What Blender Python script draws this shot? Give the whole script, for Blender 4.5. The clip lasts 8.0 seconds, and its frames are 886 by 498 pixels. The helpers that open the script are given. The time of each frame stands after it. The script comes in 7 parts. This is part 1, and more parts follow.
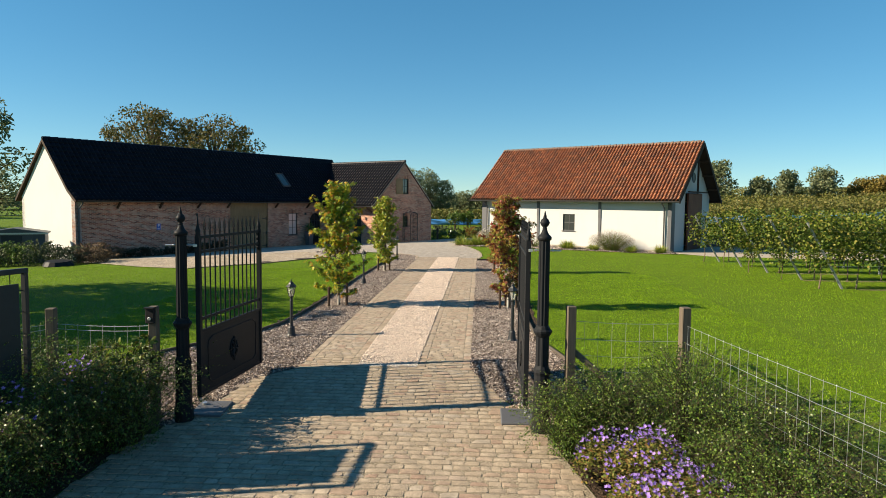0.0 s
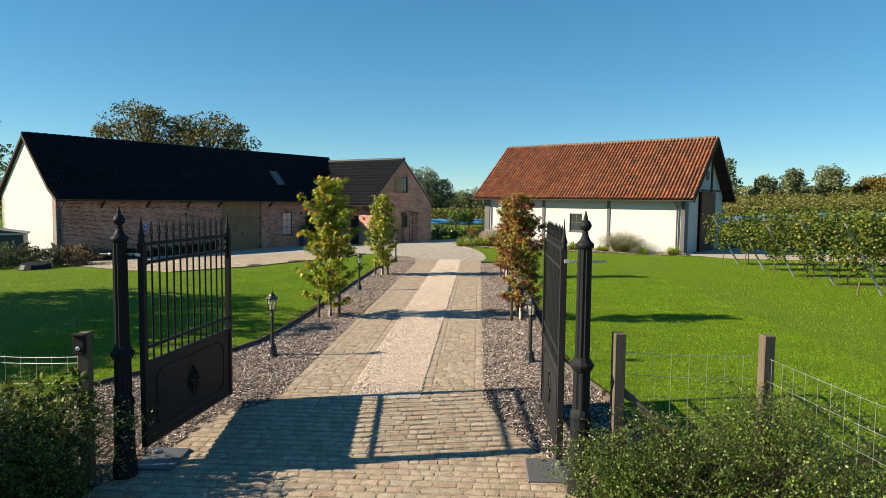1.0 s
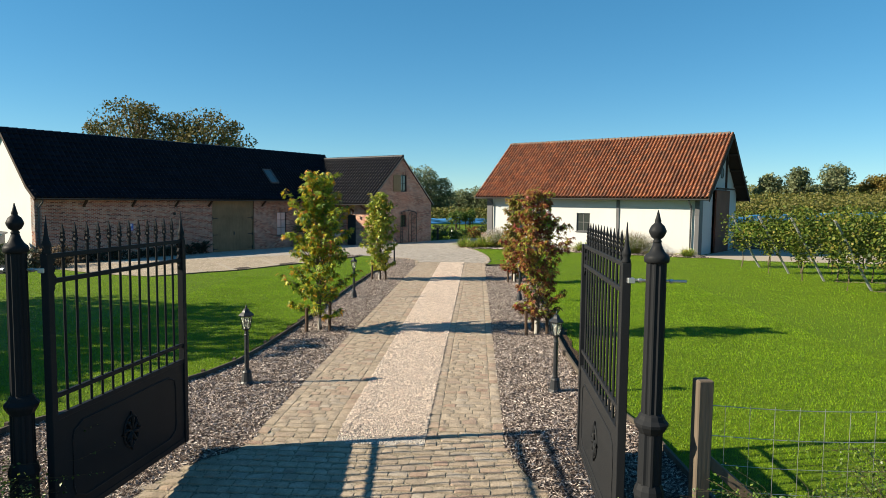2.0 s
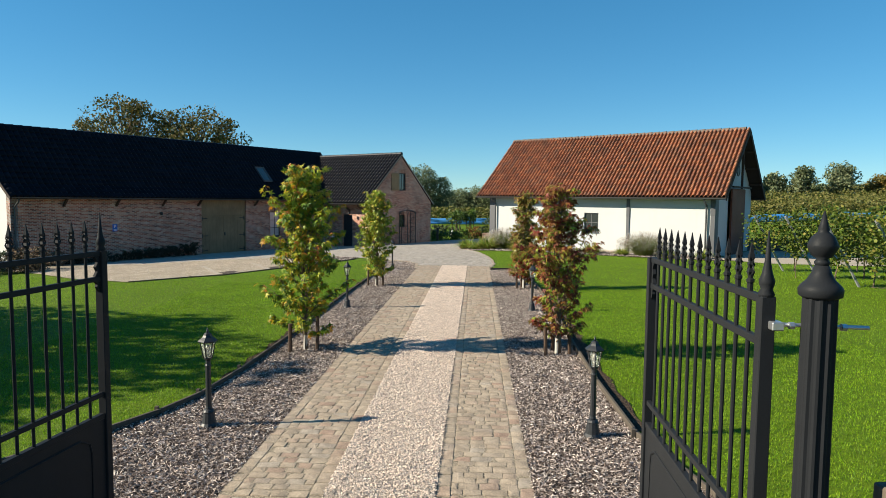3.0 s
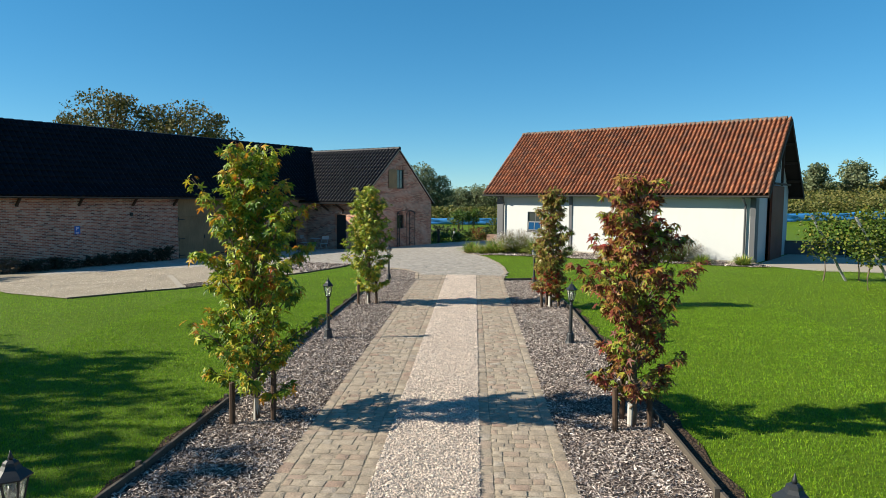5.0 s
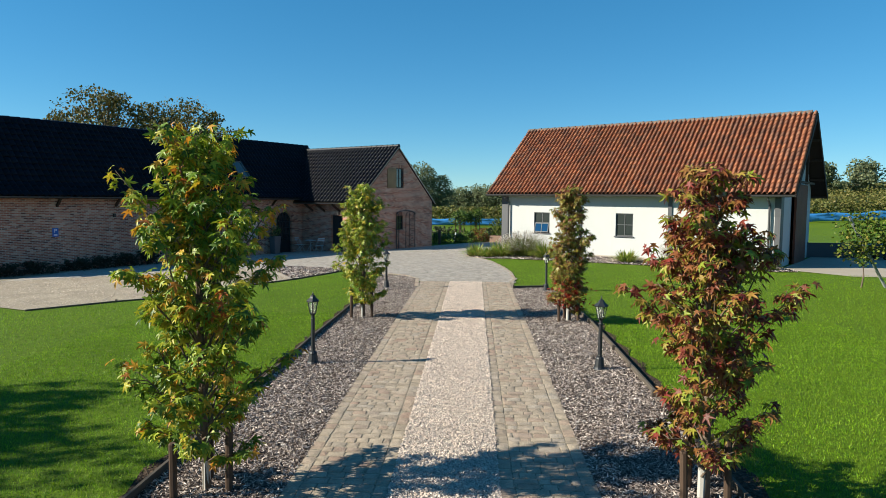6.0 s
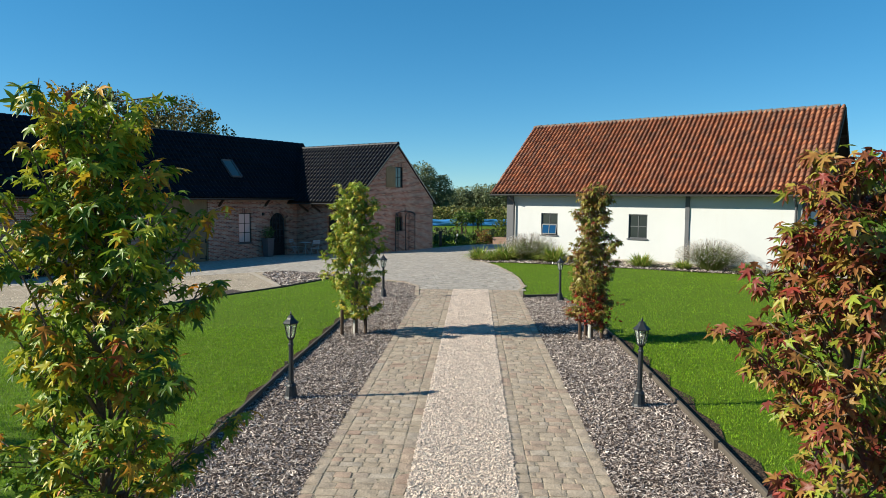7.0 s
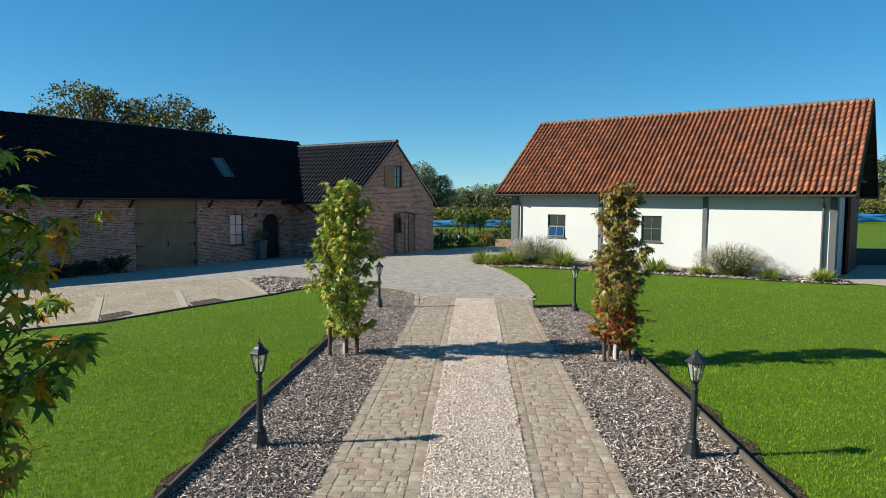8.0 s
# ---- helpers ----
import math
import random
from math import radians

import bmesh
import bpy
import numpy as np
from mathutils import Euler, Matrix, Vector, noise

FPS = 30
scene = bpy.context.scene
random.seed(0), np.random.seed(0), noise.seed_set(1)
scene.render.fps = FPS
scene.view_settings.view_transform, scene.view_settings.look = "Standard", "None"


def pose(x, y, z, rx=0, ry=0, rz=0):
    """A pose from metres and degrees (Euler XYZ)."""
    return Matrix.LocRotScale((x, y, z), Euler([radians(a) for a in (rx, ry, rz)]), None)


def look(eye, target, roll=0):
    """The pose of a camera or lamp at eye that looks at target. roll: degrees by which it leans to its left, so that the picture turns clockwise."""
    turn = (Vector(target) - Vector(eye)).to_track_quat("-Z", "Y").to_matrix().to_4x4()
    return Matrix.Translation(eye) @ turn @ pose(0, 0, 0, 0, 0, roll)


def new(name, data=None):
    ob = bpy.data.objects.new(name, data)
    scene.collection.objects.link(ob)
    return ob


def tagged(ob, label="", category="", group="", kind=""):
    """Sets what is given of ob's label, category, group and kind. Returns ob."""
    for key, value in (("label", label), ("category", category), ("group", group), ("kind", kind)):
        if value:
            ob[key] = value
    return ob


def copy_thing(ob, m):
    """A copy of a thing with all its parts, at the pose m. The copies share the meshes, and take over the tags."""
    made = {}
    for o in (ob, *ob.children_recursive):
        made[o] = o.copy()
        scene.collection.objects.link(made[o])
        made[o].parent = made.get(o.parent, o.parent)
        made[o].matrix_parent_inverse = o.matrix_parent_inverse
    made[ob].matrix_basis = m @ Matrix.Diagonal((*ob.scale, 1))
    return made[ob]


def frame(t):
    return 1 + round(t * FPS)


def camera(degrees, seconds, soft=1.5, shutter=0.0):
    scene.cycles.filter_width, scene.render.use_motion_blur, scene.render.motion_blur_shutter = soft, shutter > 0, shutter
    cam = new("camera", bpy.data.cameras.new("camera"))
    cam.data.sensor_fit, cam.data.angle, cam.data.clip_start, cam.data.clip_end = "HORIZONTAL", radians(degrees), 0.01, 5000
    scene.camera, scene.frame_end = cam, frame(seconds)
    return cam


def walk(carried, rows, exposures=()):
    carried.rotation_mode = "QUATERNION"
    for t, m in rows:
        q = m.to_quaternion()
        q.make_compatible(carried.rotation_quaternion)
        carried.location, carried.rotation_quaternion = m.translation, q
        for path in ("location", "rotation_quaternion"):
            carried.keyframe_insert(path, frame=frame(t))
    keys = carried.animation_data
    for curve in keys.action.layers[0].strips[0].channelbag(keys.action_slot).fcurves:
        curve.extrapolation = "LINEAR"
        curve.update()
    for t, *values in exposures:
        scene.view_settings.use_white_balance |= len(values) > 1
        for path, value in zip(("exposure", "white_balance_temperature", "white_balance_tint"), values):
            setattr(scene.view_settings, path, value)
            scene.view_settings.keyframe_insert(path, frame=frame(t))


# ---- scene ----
cam = camera(68.44, 8.0, 0.8)
PATH = [
    (0.0, 1.439, -11.870, 2.539, 85.86, -0.59, 3.25),
    (0.5, 1.333, -10.999, 2.528, 85.83, -0.59, 3.21),
    (1.0, 1.226, -10.144, 2.517, 85.80, -0.59, 3.16),
    (1.5, 1.119, -9.299, 2.506, 85.77, -0.59, 3.10),
    (2.0, 1.012, -8.456, 2.494, 85.74, -0.59, 3.03),
    (2.5, 0.907, -7.611, 2.484, 85.72, -0.59, 2.95),
    (3.0, 0.804, -6.760, 2.474, 85.70, -0.58, 2.89),
    (3.5, 0.703, -5.902, 2.465, 85.67, -0.57, 2.83),
    (4.0, 0.605, -5.036, 2.458, 85.66, -0.56, 2.79),
    (4.5, 0.511, -4.164, 2.452, 85.64, -0.54, 2.76),
    (5.0, 0.421, -3.289, 2.448, 85.63, -0.52, 2.74),
    (5.5, 0.335, -2.416, 2.445, 85.63, -0.50, 2.73),
    (6.0, 0.254, -1.552, 2.443, 85.63, -0.48, 2.73),
    (6.5, 0.179, -0.703, 2.442, 85.63, -0.46, 2.74),
    (7.0, 0.109, 0.120, 2.442, 85.64, -0.45, 2.74),
    (7.5, 0.045, 0.907, 2.442, 85.66, -0.44, 2.75),
    (8.0, -0.012, 1.644, 2.441, 85.68, -0.45, 2.74),
]
walk(cam, [(t, pose(x, y, z, rx, ry, rz)) for t, x, y, z, rx, ry, rz in PATH], exposures=[(0.0, 1.16, 7550, 8), (1.5, 1.16, 7300, 7), (3.0, 1.07, 6750, 5), (4.5, 1.03, 6500, 4), (6.5, 1.00, 6350, 3), (8.0, 0.93, 6250, 3)])

# ---------------------------------------------------------------- light
SUN_DIR = Vector((-1.78, -0.33, 1.0)).normalized()      # towards the sun
SUN_ELEV = math.asin(SUN_DIR.z)
SUN_AZ = math.atan2(SUN_DIR.x, SUN_DIR.y)               # clockwise from +y
world = bpy.data.worlds.new("world")
scene.world = world
world.use_nodes = True
wn = world.node_tree.nodes
wn.clear()
sky = wn.new("ShaderNodeTexSky")
sky.sky_type = "NISHITA"
sky.sun_disc = False
sky.sun_elevation = SUN_ELEV
sky.sun_rotation = SUN_AZ
sky.altitude, sky.air_density, sky.dust_density, sky.ozone_density = 0.0, 0.75, 0.0, 3.0
bg = wn.new("ShaderNodeBackground")
bg.inputs["Strength"].default_value = 0.1065
tint = wn.new("ShaderNodeMix")
tint.data_type, tint.blend_type = "RGBA", "MULTIPLY"
tint.inputs[0].default_value = 1.0
tint.inputs[7].default_value = (0.765, 0.975, 1.085, 1)
wo = wn.new("ShaderNodeOutputWorld")
soft = wn.new("ShaderNodeGamma")
soft.inputs[1].default_value = 0.67
deep = wn.new("ShaderNodeHueSaturation")
deep.inputs["Saturation"].default_value = 1.30
world.node_tree.links.new(sky.outputs[0], soft.inputs[0])
world.node_tree.links.new(soft.outputs[0], tint.inputs[6])
world.node_tree.links.new(tint.outputs[2], deep.inputs["Color"])
world.node_tree.links.new(deep.outputs[0], bg.inputs[0])
world.node_tree.links.new(bg.outputs[0], wo.inputs[0])
sun_data = bpy.data.lights.new("sun", "SUN")
sun_data.energy, sun_data.angle, sun_data.color = 5.0, radians(0.55), (1.0, 0.895, 0.755)
sun = new("sun", sun_data)
sun.matrix_world = look(SUN_DIR * 60, (0, 0, 0))


# ---------------------------------------------------------------- materials
class Mat:
    """A small builder of node materials, in metres of the object's own space."""

    def __init__(self, name, rough=0.7, metal=0.0, spec=0.5):
        self.m = bpy.data.materials.new(name)
        self.m.use_nodes = True
        self.t = self.m.node_tree
        self.n, self.l = self.t.nodes, self.t.links
        self.b = self.n["Principled BSDF"]
        self.b.inputs["Roughness"].default_value = rough
        self.b.inputs["Metallic"].default_value = metal
        self.b.inputs["Specular IOR Level"].default_value = spec
        self.co = self.n.new("ShaderNodeTexCoord").outputs["Object"]

    def node(self, kind, **inputs):
        nd = self.n.new(kind)
        for k, v in inputs.items():
            s = nd.inputs[k.replace("_", " ")]
            if isinstance(v, bpy.types.NodeSocket):
                self.l.new(v, s)
            else:
                s.default_value = v
        return nd

    def noise(self, scale, detail=4, rough=0.55, co=None, stretch=None):
        co = co or self.co
        if stretch:
            co = self.mul(co, stretch)
        return self.node("ShaderNodeTexNoise", Vector=co, Scale=scale, Detail=detail, Roughness=rough).outputs["Fac"]

    def mul(self, co, v):
        nd = self.n.new("ShaderNodeVectorMath")
        nd.operation = "MULTIPLY"
        self.l.new(co, nd.inputs[0])
        nd.inputs[1].default_value = v
        return nd.outputs[0]

    def ramp(self, fac, *stops):
        nd = self.n.new("ShaderNodeValToRGB")
        self.l.new(fac, nd.inputs[0])
        e = nd.color_ramp.elements
        while len(e) < len(stops):
            e.new(0.5)
        for el, (p, c) in zip(e, stops):
            el.position = p
            el.color = (c, c, c, 1) if isinstance(c, (int, float)) else (*c, 1)
        return nd.outputs[0]

    def mix(self, fac, a, b, mode="MIX"):
        nd = self.n.new("ShaderNodeMix")
        nd.data_type, nd.blend_type = "RGBA", mode
        for i, v in ((0, fac), (6, a), (7, b)):
            if isinstance(v, bpy.types.NodeSocket):
                self.l.new(v, nd.inputs[i])
            else:
                nd.inputs[i].default_value = v if i == 0 else (*v, 1)
        return nd.outputs[2]

    def math(self, op, a, b=0.0):
        nd = self.n.new("ShaderNodeMath")
        nd.operation = op
        for i, v in enumerate((a, b)):
            if isinstance(v, bpy.types.NodeSocket):
                self.l.new(v, nd.inputs[i])
            else:
                nd.inputs[i].default_value = v
        return nd.outputs[0]

    def each(self):
        """A random number for every piece, whether it is an object or an island of a joined mesh."""
        a = self.n.new("ShaderNodeObjectInfo").outputs["Random"]
        b = self.n.new("ShaderNodeNewGeometry").outputs["Random Per Island"]
        return self.math("FRACT", self.math("ADD", a, b))

    def color(self, c):
        if isinstance(c, bpy.types.NodeSocket):
            self.l.new(c, self.b.inputs["Base Color"])
        else:
            self.b.inputs["Base Color"].default_value = (*c, 1)
        return self

    def rough(self, r):
        self.l.new(r, self.b.inputs["Roughness"])
        return self

    def bump(self, hgt, strength=0.3, dist=0.01):
        nd = self.node("ShaderNodeBump", Height=hgt, Strength=strength, Distance=dist)
        self.l.new(nd.outputs[0], self.b.inputs["Normal"])
        return self

    def through_light(self, color, amount=0.35):
        """Thin leaf: part of the light passes through."""
        tr = self.n.new("ShaderNodeBsdfTranslucent")
        if isinstance(color, bpy.types.NodeSocket):
            self.l.new(color, tr.inputs["Color"])
        else:
            tr.inputs["Color"].default_value = (*color, 1)
        mx = self.n.new("ShaderNodeMixShader")
        mx.inputs[0].default_value = amount
        self.l.new(self.b.outputs[0], mx.inputs[1])
        self.l.new(tr.outputs[0], mx.inputs[2])
        self.l.new(mx.outputs[0], self.n["Material Output"].inputs["Surface"])
        return self


def plain(name, c, rough=0.6, metal=0.0, var=0.15, scale=3.0, bump=0.1, fine=60.0, spec=0.5):
    """A colour with two scales of variation and a little relief."""
    m = Mat(name, rough, metal, spec)
    big, small = m.noise(scale), m.noise(fine, 3)
    lo, hi = tuple(x * (1 - var) for x in c), tuple(min(1, x * (1 + var)) for x in c)
    base = m.mix(big, lo, hi)
    base = m.mix(0.25, base, m.ramp(small, (0.3, lo), (0.7, hi)))
    m.color(base)
    if bump:
        m.bump(small, bump, 0.003)
    return m.m


def spotted(name, stops, rough=0.8, sc=8.0, bump=0.3, dist=0.01, leafy=0.0, spec=0.3, grain=40.0, patch=(0.85, 1.12), drift=0.0):
    """Pieces that each take their own colour from the stops, with grain; drift: how far neighbours share it."""
    m = Mat(name, rough, 0, spec)
    m.co = m.n.new("ShaderNodeNewGeometry").outputs["Position"]
    n = len(stops)
    pick = m.each()
    if drift:
        shift = m.math("MULTIPLY", m.math("SUBTRACT", m.noise(2.6, 2), 0.5), 2.2 * drift)
        pick = m.math("ADD", m.math("ADD", m.math("MULTIPLY", pick, 1 - drift), drift / 2), shift)
    base = m.ramp(pick, *[((i + 0.5) / n, c) for i, c in enumerate(stops)])
    g = m.noise(grain, 4)
    base = m.mix(1.0, base, m.ramp(g, (0.25, 0.72), (0.75, 1.2)), "MULTIPLY")
    g2 = m.noise(sc, 3)
    base = m.mix(1.0, base, m.ramp(g2, (0.3, patch[0]), (0.7, patch[1])), "MULTIPLY")
    m.color(base)
    if bump:
        m.bump(g, bump, dist)
    if leafy:
        m.through_light(base, leafy)
    return m.m


def brick_material(name, w=0.195, hgt=0.066):
    m = Mat(name, 0.85, 0, 0.2)
    sep = m.node("ShaderNodeSeparateXYZ", Vector=m.co)
    along = m.math("ADD", sep.outputs[0], sep.outputs[1])
    warp = m.noise(7.0, 2)
    up = m.math("ADD", sep.outputs[2], m.math("MULTIPLY", m.math("SUBTRACT", warp, 0.5), 0.012))
    vec = m.node("ShaderNodeCombineXYZ", X=along, Y=up).outputs[0]
    br = m.node("ShaderNodeTexBrick", Vector=vec, Color1=(0, 0, 0, 1), Color2=(1, 1, 1, 1), Mortar=(0.5, 0.5, 0.5, 1), Scale=1.0,
                Mortar_Size=0.009, Mortar_Smooth=0.25, Bias=0.0, Brick_Width=w, Row_Height=hgt)
    br.offset = 0.5
    tone = m.ramp(br.outputs["Color"], (0.0, (0.15, 0.062, 0.046)), (0.22, (0.31, 0.112, 0.075)), (0.55, (0.45, 0.165, 0.105)),
                  (0.82, (0.52, 0.245, 0.165)), (0.97, (0.54, 0.33, 0.245)))
    tone = m.mix(1.0, tone, m.ramp(m.noise(38, 5), (0.25, 0.72), (0.75, 1.2)), "MULTIPLY")
    mort = m.mix(m.noise(20, 4), (0.46, 0.37, 0.30), (0.60, 0.50, 0.42))
    base = m.mix(br.outputs["Fac"], tone, mort)
    wash = m.ramp(m.noise(0.55, 4), (0.35, 0.82), (0.7, 1.1))
    m.color(m.mix(1.0, base, wash, "MULTIPLY"))
    relief = m.math("SUBTRACT", m.math("MULTIPLY", m.noise(60, 4), 0.35), br.outputs["Fac"])
    m.bump(relief, 0.6, 0.012)
    return m.m


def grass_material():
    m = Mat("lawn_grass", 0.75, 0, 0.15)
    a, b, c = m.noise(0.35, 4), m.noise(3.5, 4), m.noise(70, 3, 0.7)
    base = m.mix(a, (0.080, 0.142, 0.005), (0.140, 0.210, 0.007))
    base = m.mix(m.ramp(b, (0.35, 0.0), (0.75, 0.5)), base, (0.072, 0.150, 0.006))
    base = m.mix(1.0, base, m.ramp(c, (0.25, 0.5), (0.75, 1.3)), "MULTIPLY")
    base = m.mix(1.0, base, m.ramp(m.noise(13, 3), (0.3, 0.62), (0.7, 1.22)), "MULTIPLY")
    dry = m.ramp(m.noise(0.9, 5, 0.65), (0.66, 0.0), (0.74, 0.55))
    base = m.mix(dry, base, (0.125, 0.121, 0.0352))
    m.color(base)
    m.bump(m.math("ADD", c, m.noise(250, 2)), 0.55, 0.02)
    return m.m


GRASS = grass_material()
BLADE = spotted("grass_blade", [(0.0969, 0.214, 0.00684), (0.188, 0.359, 0.00912), (0.268, 0.439, 0.0125), (0.135, 0.28, 0.00798), (0.299, 0.401, 0.0251), (0.228, 0.399, 0.0114), (0.0752, 0.182, 0.00684)], 0.55, 9.0, 0, leafy=0.35, patch=(0.6, 1.2), grain=1.0)
BRICK = brick_material("brick_masonry")
SETT = spotted("stone_sett", [(0.334, 0.269, 0.199), (0.366, 0.295, 0.218), (0.383, 0.311, 0.234), (0.343, 0.273, 0.203), (0.351, 0.258, 0.191), (0.398, 0.326, 0.249), (0.319, 0.258, 0.195), (0.374, 0.303, 0.226), (0.359, 0.291, 0.218), (0.327, 0.227, 0.169), (0.359, 0.303, 0.241)], 0.85, 7.0, 0.7, 0.012, grain=55, patch=(0.74, 1.15))
SETT_GREY = spotted("grey_stone_sett", [(0.319, 0.288, 0.250), (0.366, 0.329, 0.289), (0.410, 0.370, 0.327), (0.338, 0.302, 0.259), (0.383, 0.337, 0.289)], 0.85, 6.0, 0.9, 0.02, grain=45, patch=(0.74, 1.14))


def bed_material(name, a, b, scale, bump, dist, stain=(0.3, 0.9)):
    m = Mat(name, 0.95, 0, 0.15)
    v = m.node("ShaderNodeTexVoronoi", Vector=m.co, Scale=scale)
    cell = m.node("ShaderNodeSeparateColor", Color=v.outputs["Color"]).outputs[0]
    base = m.mix(cell, a, b)
    base = m.mix(1.0, base, m.ramp(m.noise(1.1, 4), (0.3, 0.78), (0.72, 1.12)), "MULTIPLY")
    base = m.mix(m.ramp(v.outputs["Distance"], (0.35, 0.0), (0.8, 0.75)), base, tuple(x * 0.35 for x in a))
    m.color(base)
    m.bump(m.math("SUBTRACT", m.noise(scale * 2, 3), v.outputs["Distance"]), bump, dist)
    return m.m


JOINT = bed_material("sandy_joint", (0.25, 0.208, 0.152), (0.40, 0.34, 0.255), 70, 0.5, 0.006)
GRAVEL = bed_material("white_gravel", (0.469, 0.414, 0.359), (0.672, 0.609, 0.539), 55, 0.9, 0.02)
YARD = bed_material("pinkish_yard_gravel", (0.375, 0.312, 0.234), (0.516, 0.438, 0.336), 60, 0.7, 0.015)
MULCH = bed_material("slate_chip_bed", (0.075, 0.056, 0.048), (0.22, 0.175, 0.155), 50, 1.0, 0.03)
PEBBLE = spotted("pebble", [(0.614, 0.497, 0.415), (0.701, 0.578, 0.484), (0.744, 0.651, 0.56), (0.543, 0.431, 0.352), (0.736, 0.611, 0.515), (0.666, 0.529, 0.437), (0.438, 0.358, 0.307)], 0.75, 7, 0, patch=(0.84, 1.10))
CHIP = spotted("slate_chip", [(0.0901, 0.0657, 0.0562), (0.265, 0.208, 0.182), (0.551, 0.466, 0.413), (0.154, 0.116, 0.0996), (0.848, 0.753, 0.668), (0.36, 0.292, 0.258), (0.117, 0.0869, 0.0742), (0.636, 0.541, 0.482)], 0.85, 5, 0, spec=0.1, patch=(0.75, 1.15))
SOIL = bed_material("garden_soil", (0.0586, 0.0391, 0.0266), (0.102, 0.0703, 0.0484), 30, 0.9, 0.03)
CONCRETE = plain("pale_concrete", (0.391, 0.352, 0.297), 0.9, 0, 0.12, 1.5, 0.25)
IRON = plain("black_painted_iron", (0.017, 0.0185, 0.021), 0.5, 0.0, 0.25, 4.0, 0.25, 160, 0.07)
IRON_DULL = plain("black_cast_metal", (0.013, 0.015, 0.018), 0.5, 0.0, 0.3, 8.0, 0.2, 90, 0.5)
ZINC = plain("zinc", (0.55, 0.56, 0.57), 0.4, 0.9, 0.1, 5)
GALVANISED = plain("galvanised_steel_post", (0.27, 0.28, 0.29), 0.5, 0.25, 0.12, 6)
STEEL = plain("anthracite_steel", (0.075, 0.078, 0.085), 0.55, 0.2, 0.2, 3)
STEEL_LIGHT = plain("grey_steel_cladding", (0.085, 0.087, 0.095), 0.55, 0.1, 0.12, 2)


def timber(name, c, rough=0.8):
    m = Mat(name, rough, 0, 0.2)
    g = m.noise(6, 5, 0.6, stretch=(9, 9, 0.6))
    w = m.noise(1.2, 3)
    base = m.mix(g, tuple(x * 0.6 for x in c), tuple(x * 1.25 for x in c))
    m.color(m.mix(1.0, base, m.ramp(w, (0.3, 0.8), (0.7, 1.1)), "MULTIPLY"))
    m.bump(g, 0.35, 0.004)
    return m.m


POST_WOOD = timber("grey_weathered_post", (0.14, 0.112, 0.0842))
STAKE_WOOD = timber("brown_stake", (0.085, 0.055, 0.038))
EDGE_WOOD = timber("grey_edging_board", (0.098, 0.0818, 0.0657))
DOOR_WOOD = timber("olive_taupe_painted_door", (0.27, 0.188, 0.108), 0.7)
BEAM_WOOD = timber("dark_beam", (0.07, 0.042, 0.03), 0.75)
BROWN_DOOR = timber("red_brown_door", (0.17, 0.055, 0.034), 0.6)
BARK = timber("grey_brown_bark", (0.15, 0.115, 0.085), 0.9)


def render_material():
    m = Mat("white_render", 0.9, 0, 0.2)
    a, b = m.noise(0.6, 5), m.noise(45, 4)
    base = m.mix(m.ramp(a, (0.3, 0.0), (0.75, 1.0)), (0.465, 0.47, 0.465), (0.505, 0.51, 0.505))
    streak = m.ramp(m.noise(2.2, 5, 0.6, stretch=(1.6, 1.6, 0.14)), (0.56, 0.0), (0.78, 0.22))
    base = m.mix(streak, base, (0.435, 0.415, 0.379))
    m.color(base)
    m.bump(b, 0.25, 0.006)
    return m.m


WHITE = render_material()
TILE_RED = spotted("red_clay_pantile", [(0.165, 0.075, 0.048), (0.256, 0.0881, 0.0433), (0.323, 0.119, 0.0569), (0.181, 0.0683, 0.041), (0.361, 0.143, 0.0706), (0.219, 0.077, 0.041), (0.142, 0.0715, 0.0501), (0.285, 0.0992, 0.049), (0.237, 0.0992, 0.0569), (0.19, 0.0932, 0.0626), (0.323, 0.132, 0.0683)], 0.8, 1.2, 0.35, 0.006, grain=22)
TILE_BLACK = spotted("glazed_black_tile", [(0.0035, 0.005, 0.010), (0.005, 0.007, 0.013), (0.003, 0.0045, 0.009), (0.0065, 0.0085, 0.016)], 0.40, 1.2, 0.03, 0.003, spec=0.10)
RIDGE_MORTAR = plain("mossy_ridge_tile", (0.12, 0.10, 0.085), 0.9, 0, 0.4, 4, 0.4, 30)
UNDER = timber("dark_underside", (0.045, 0.03, 0.024))


def glass_material(name, tint=(0.02, 0.025, 0.03)):
    m = Mat(name, 0.04, 0, 0.8)
    m.color(tint)
    m.b.inputs["IOR"].default_value = 1.5
    return m.m


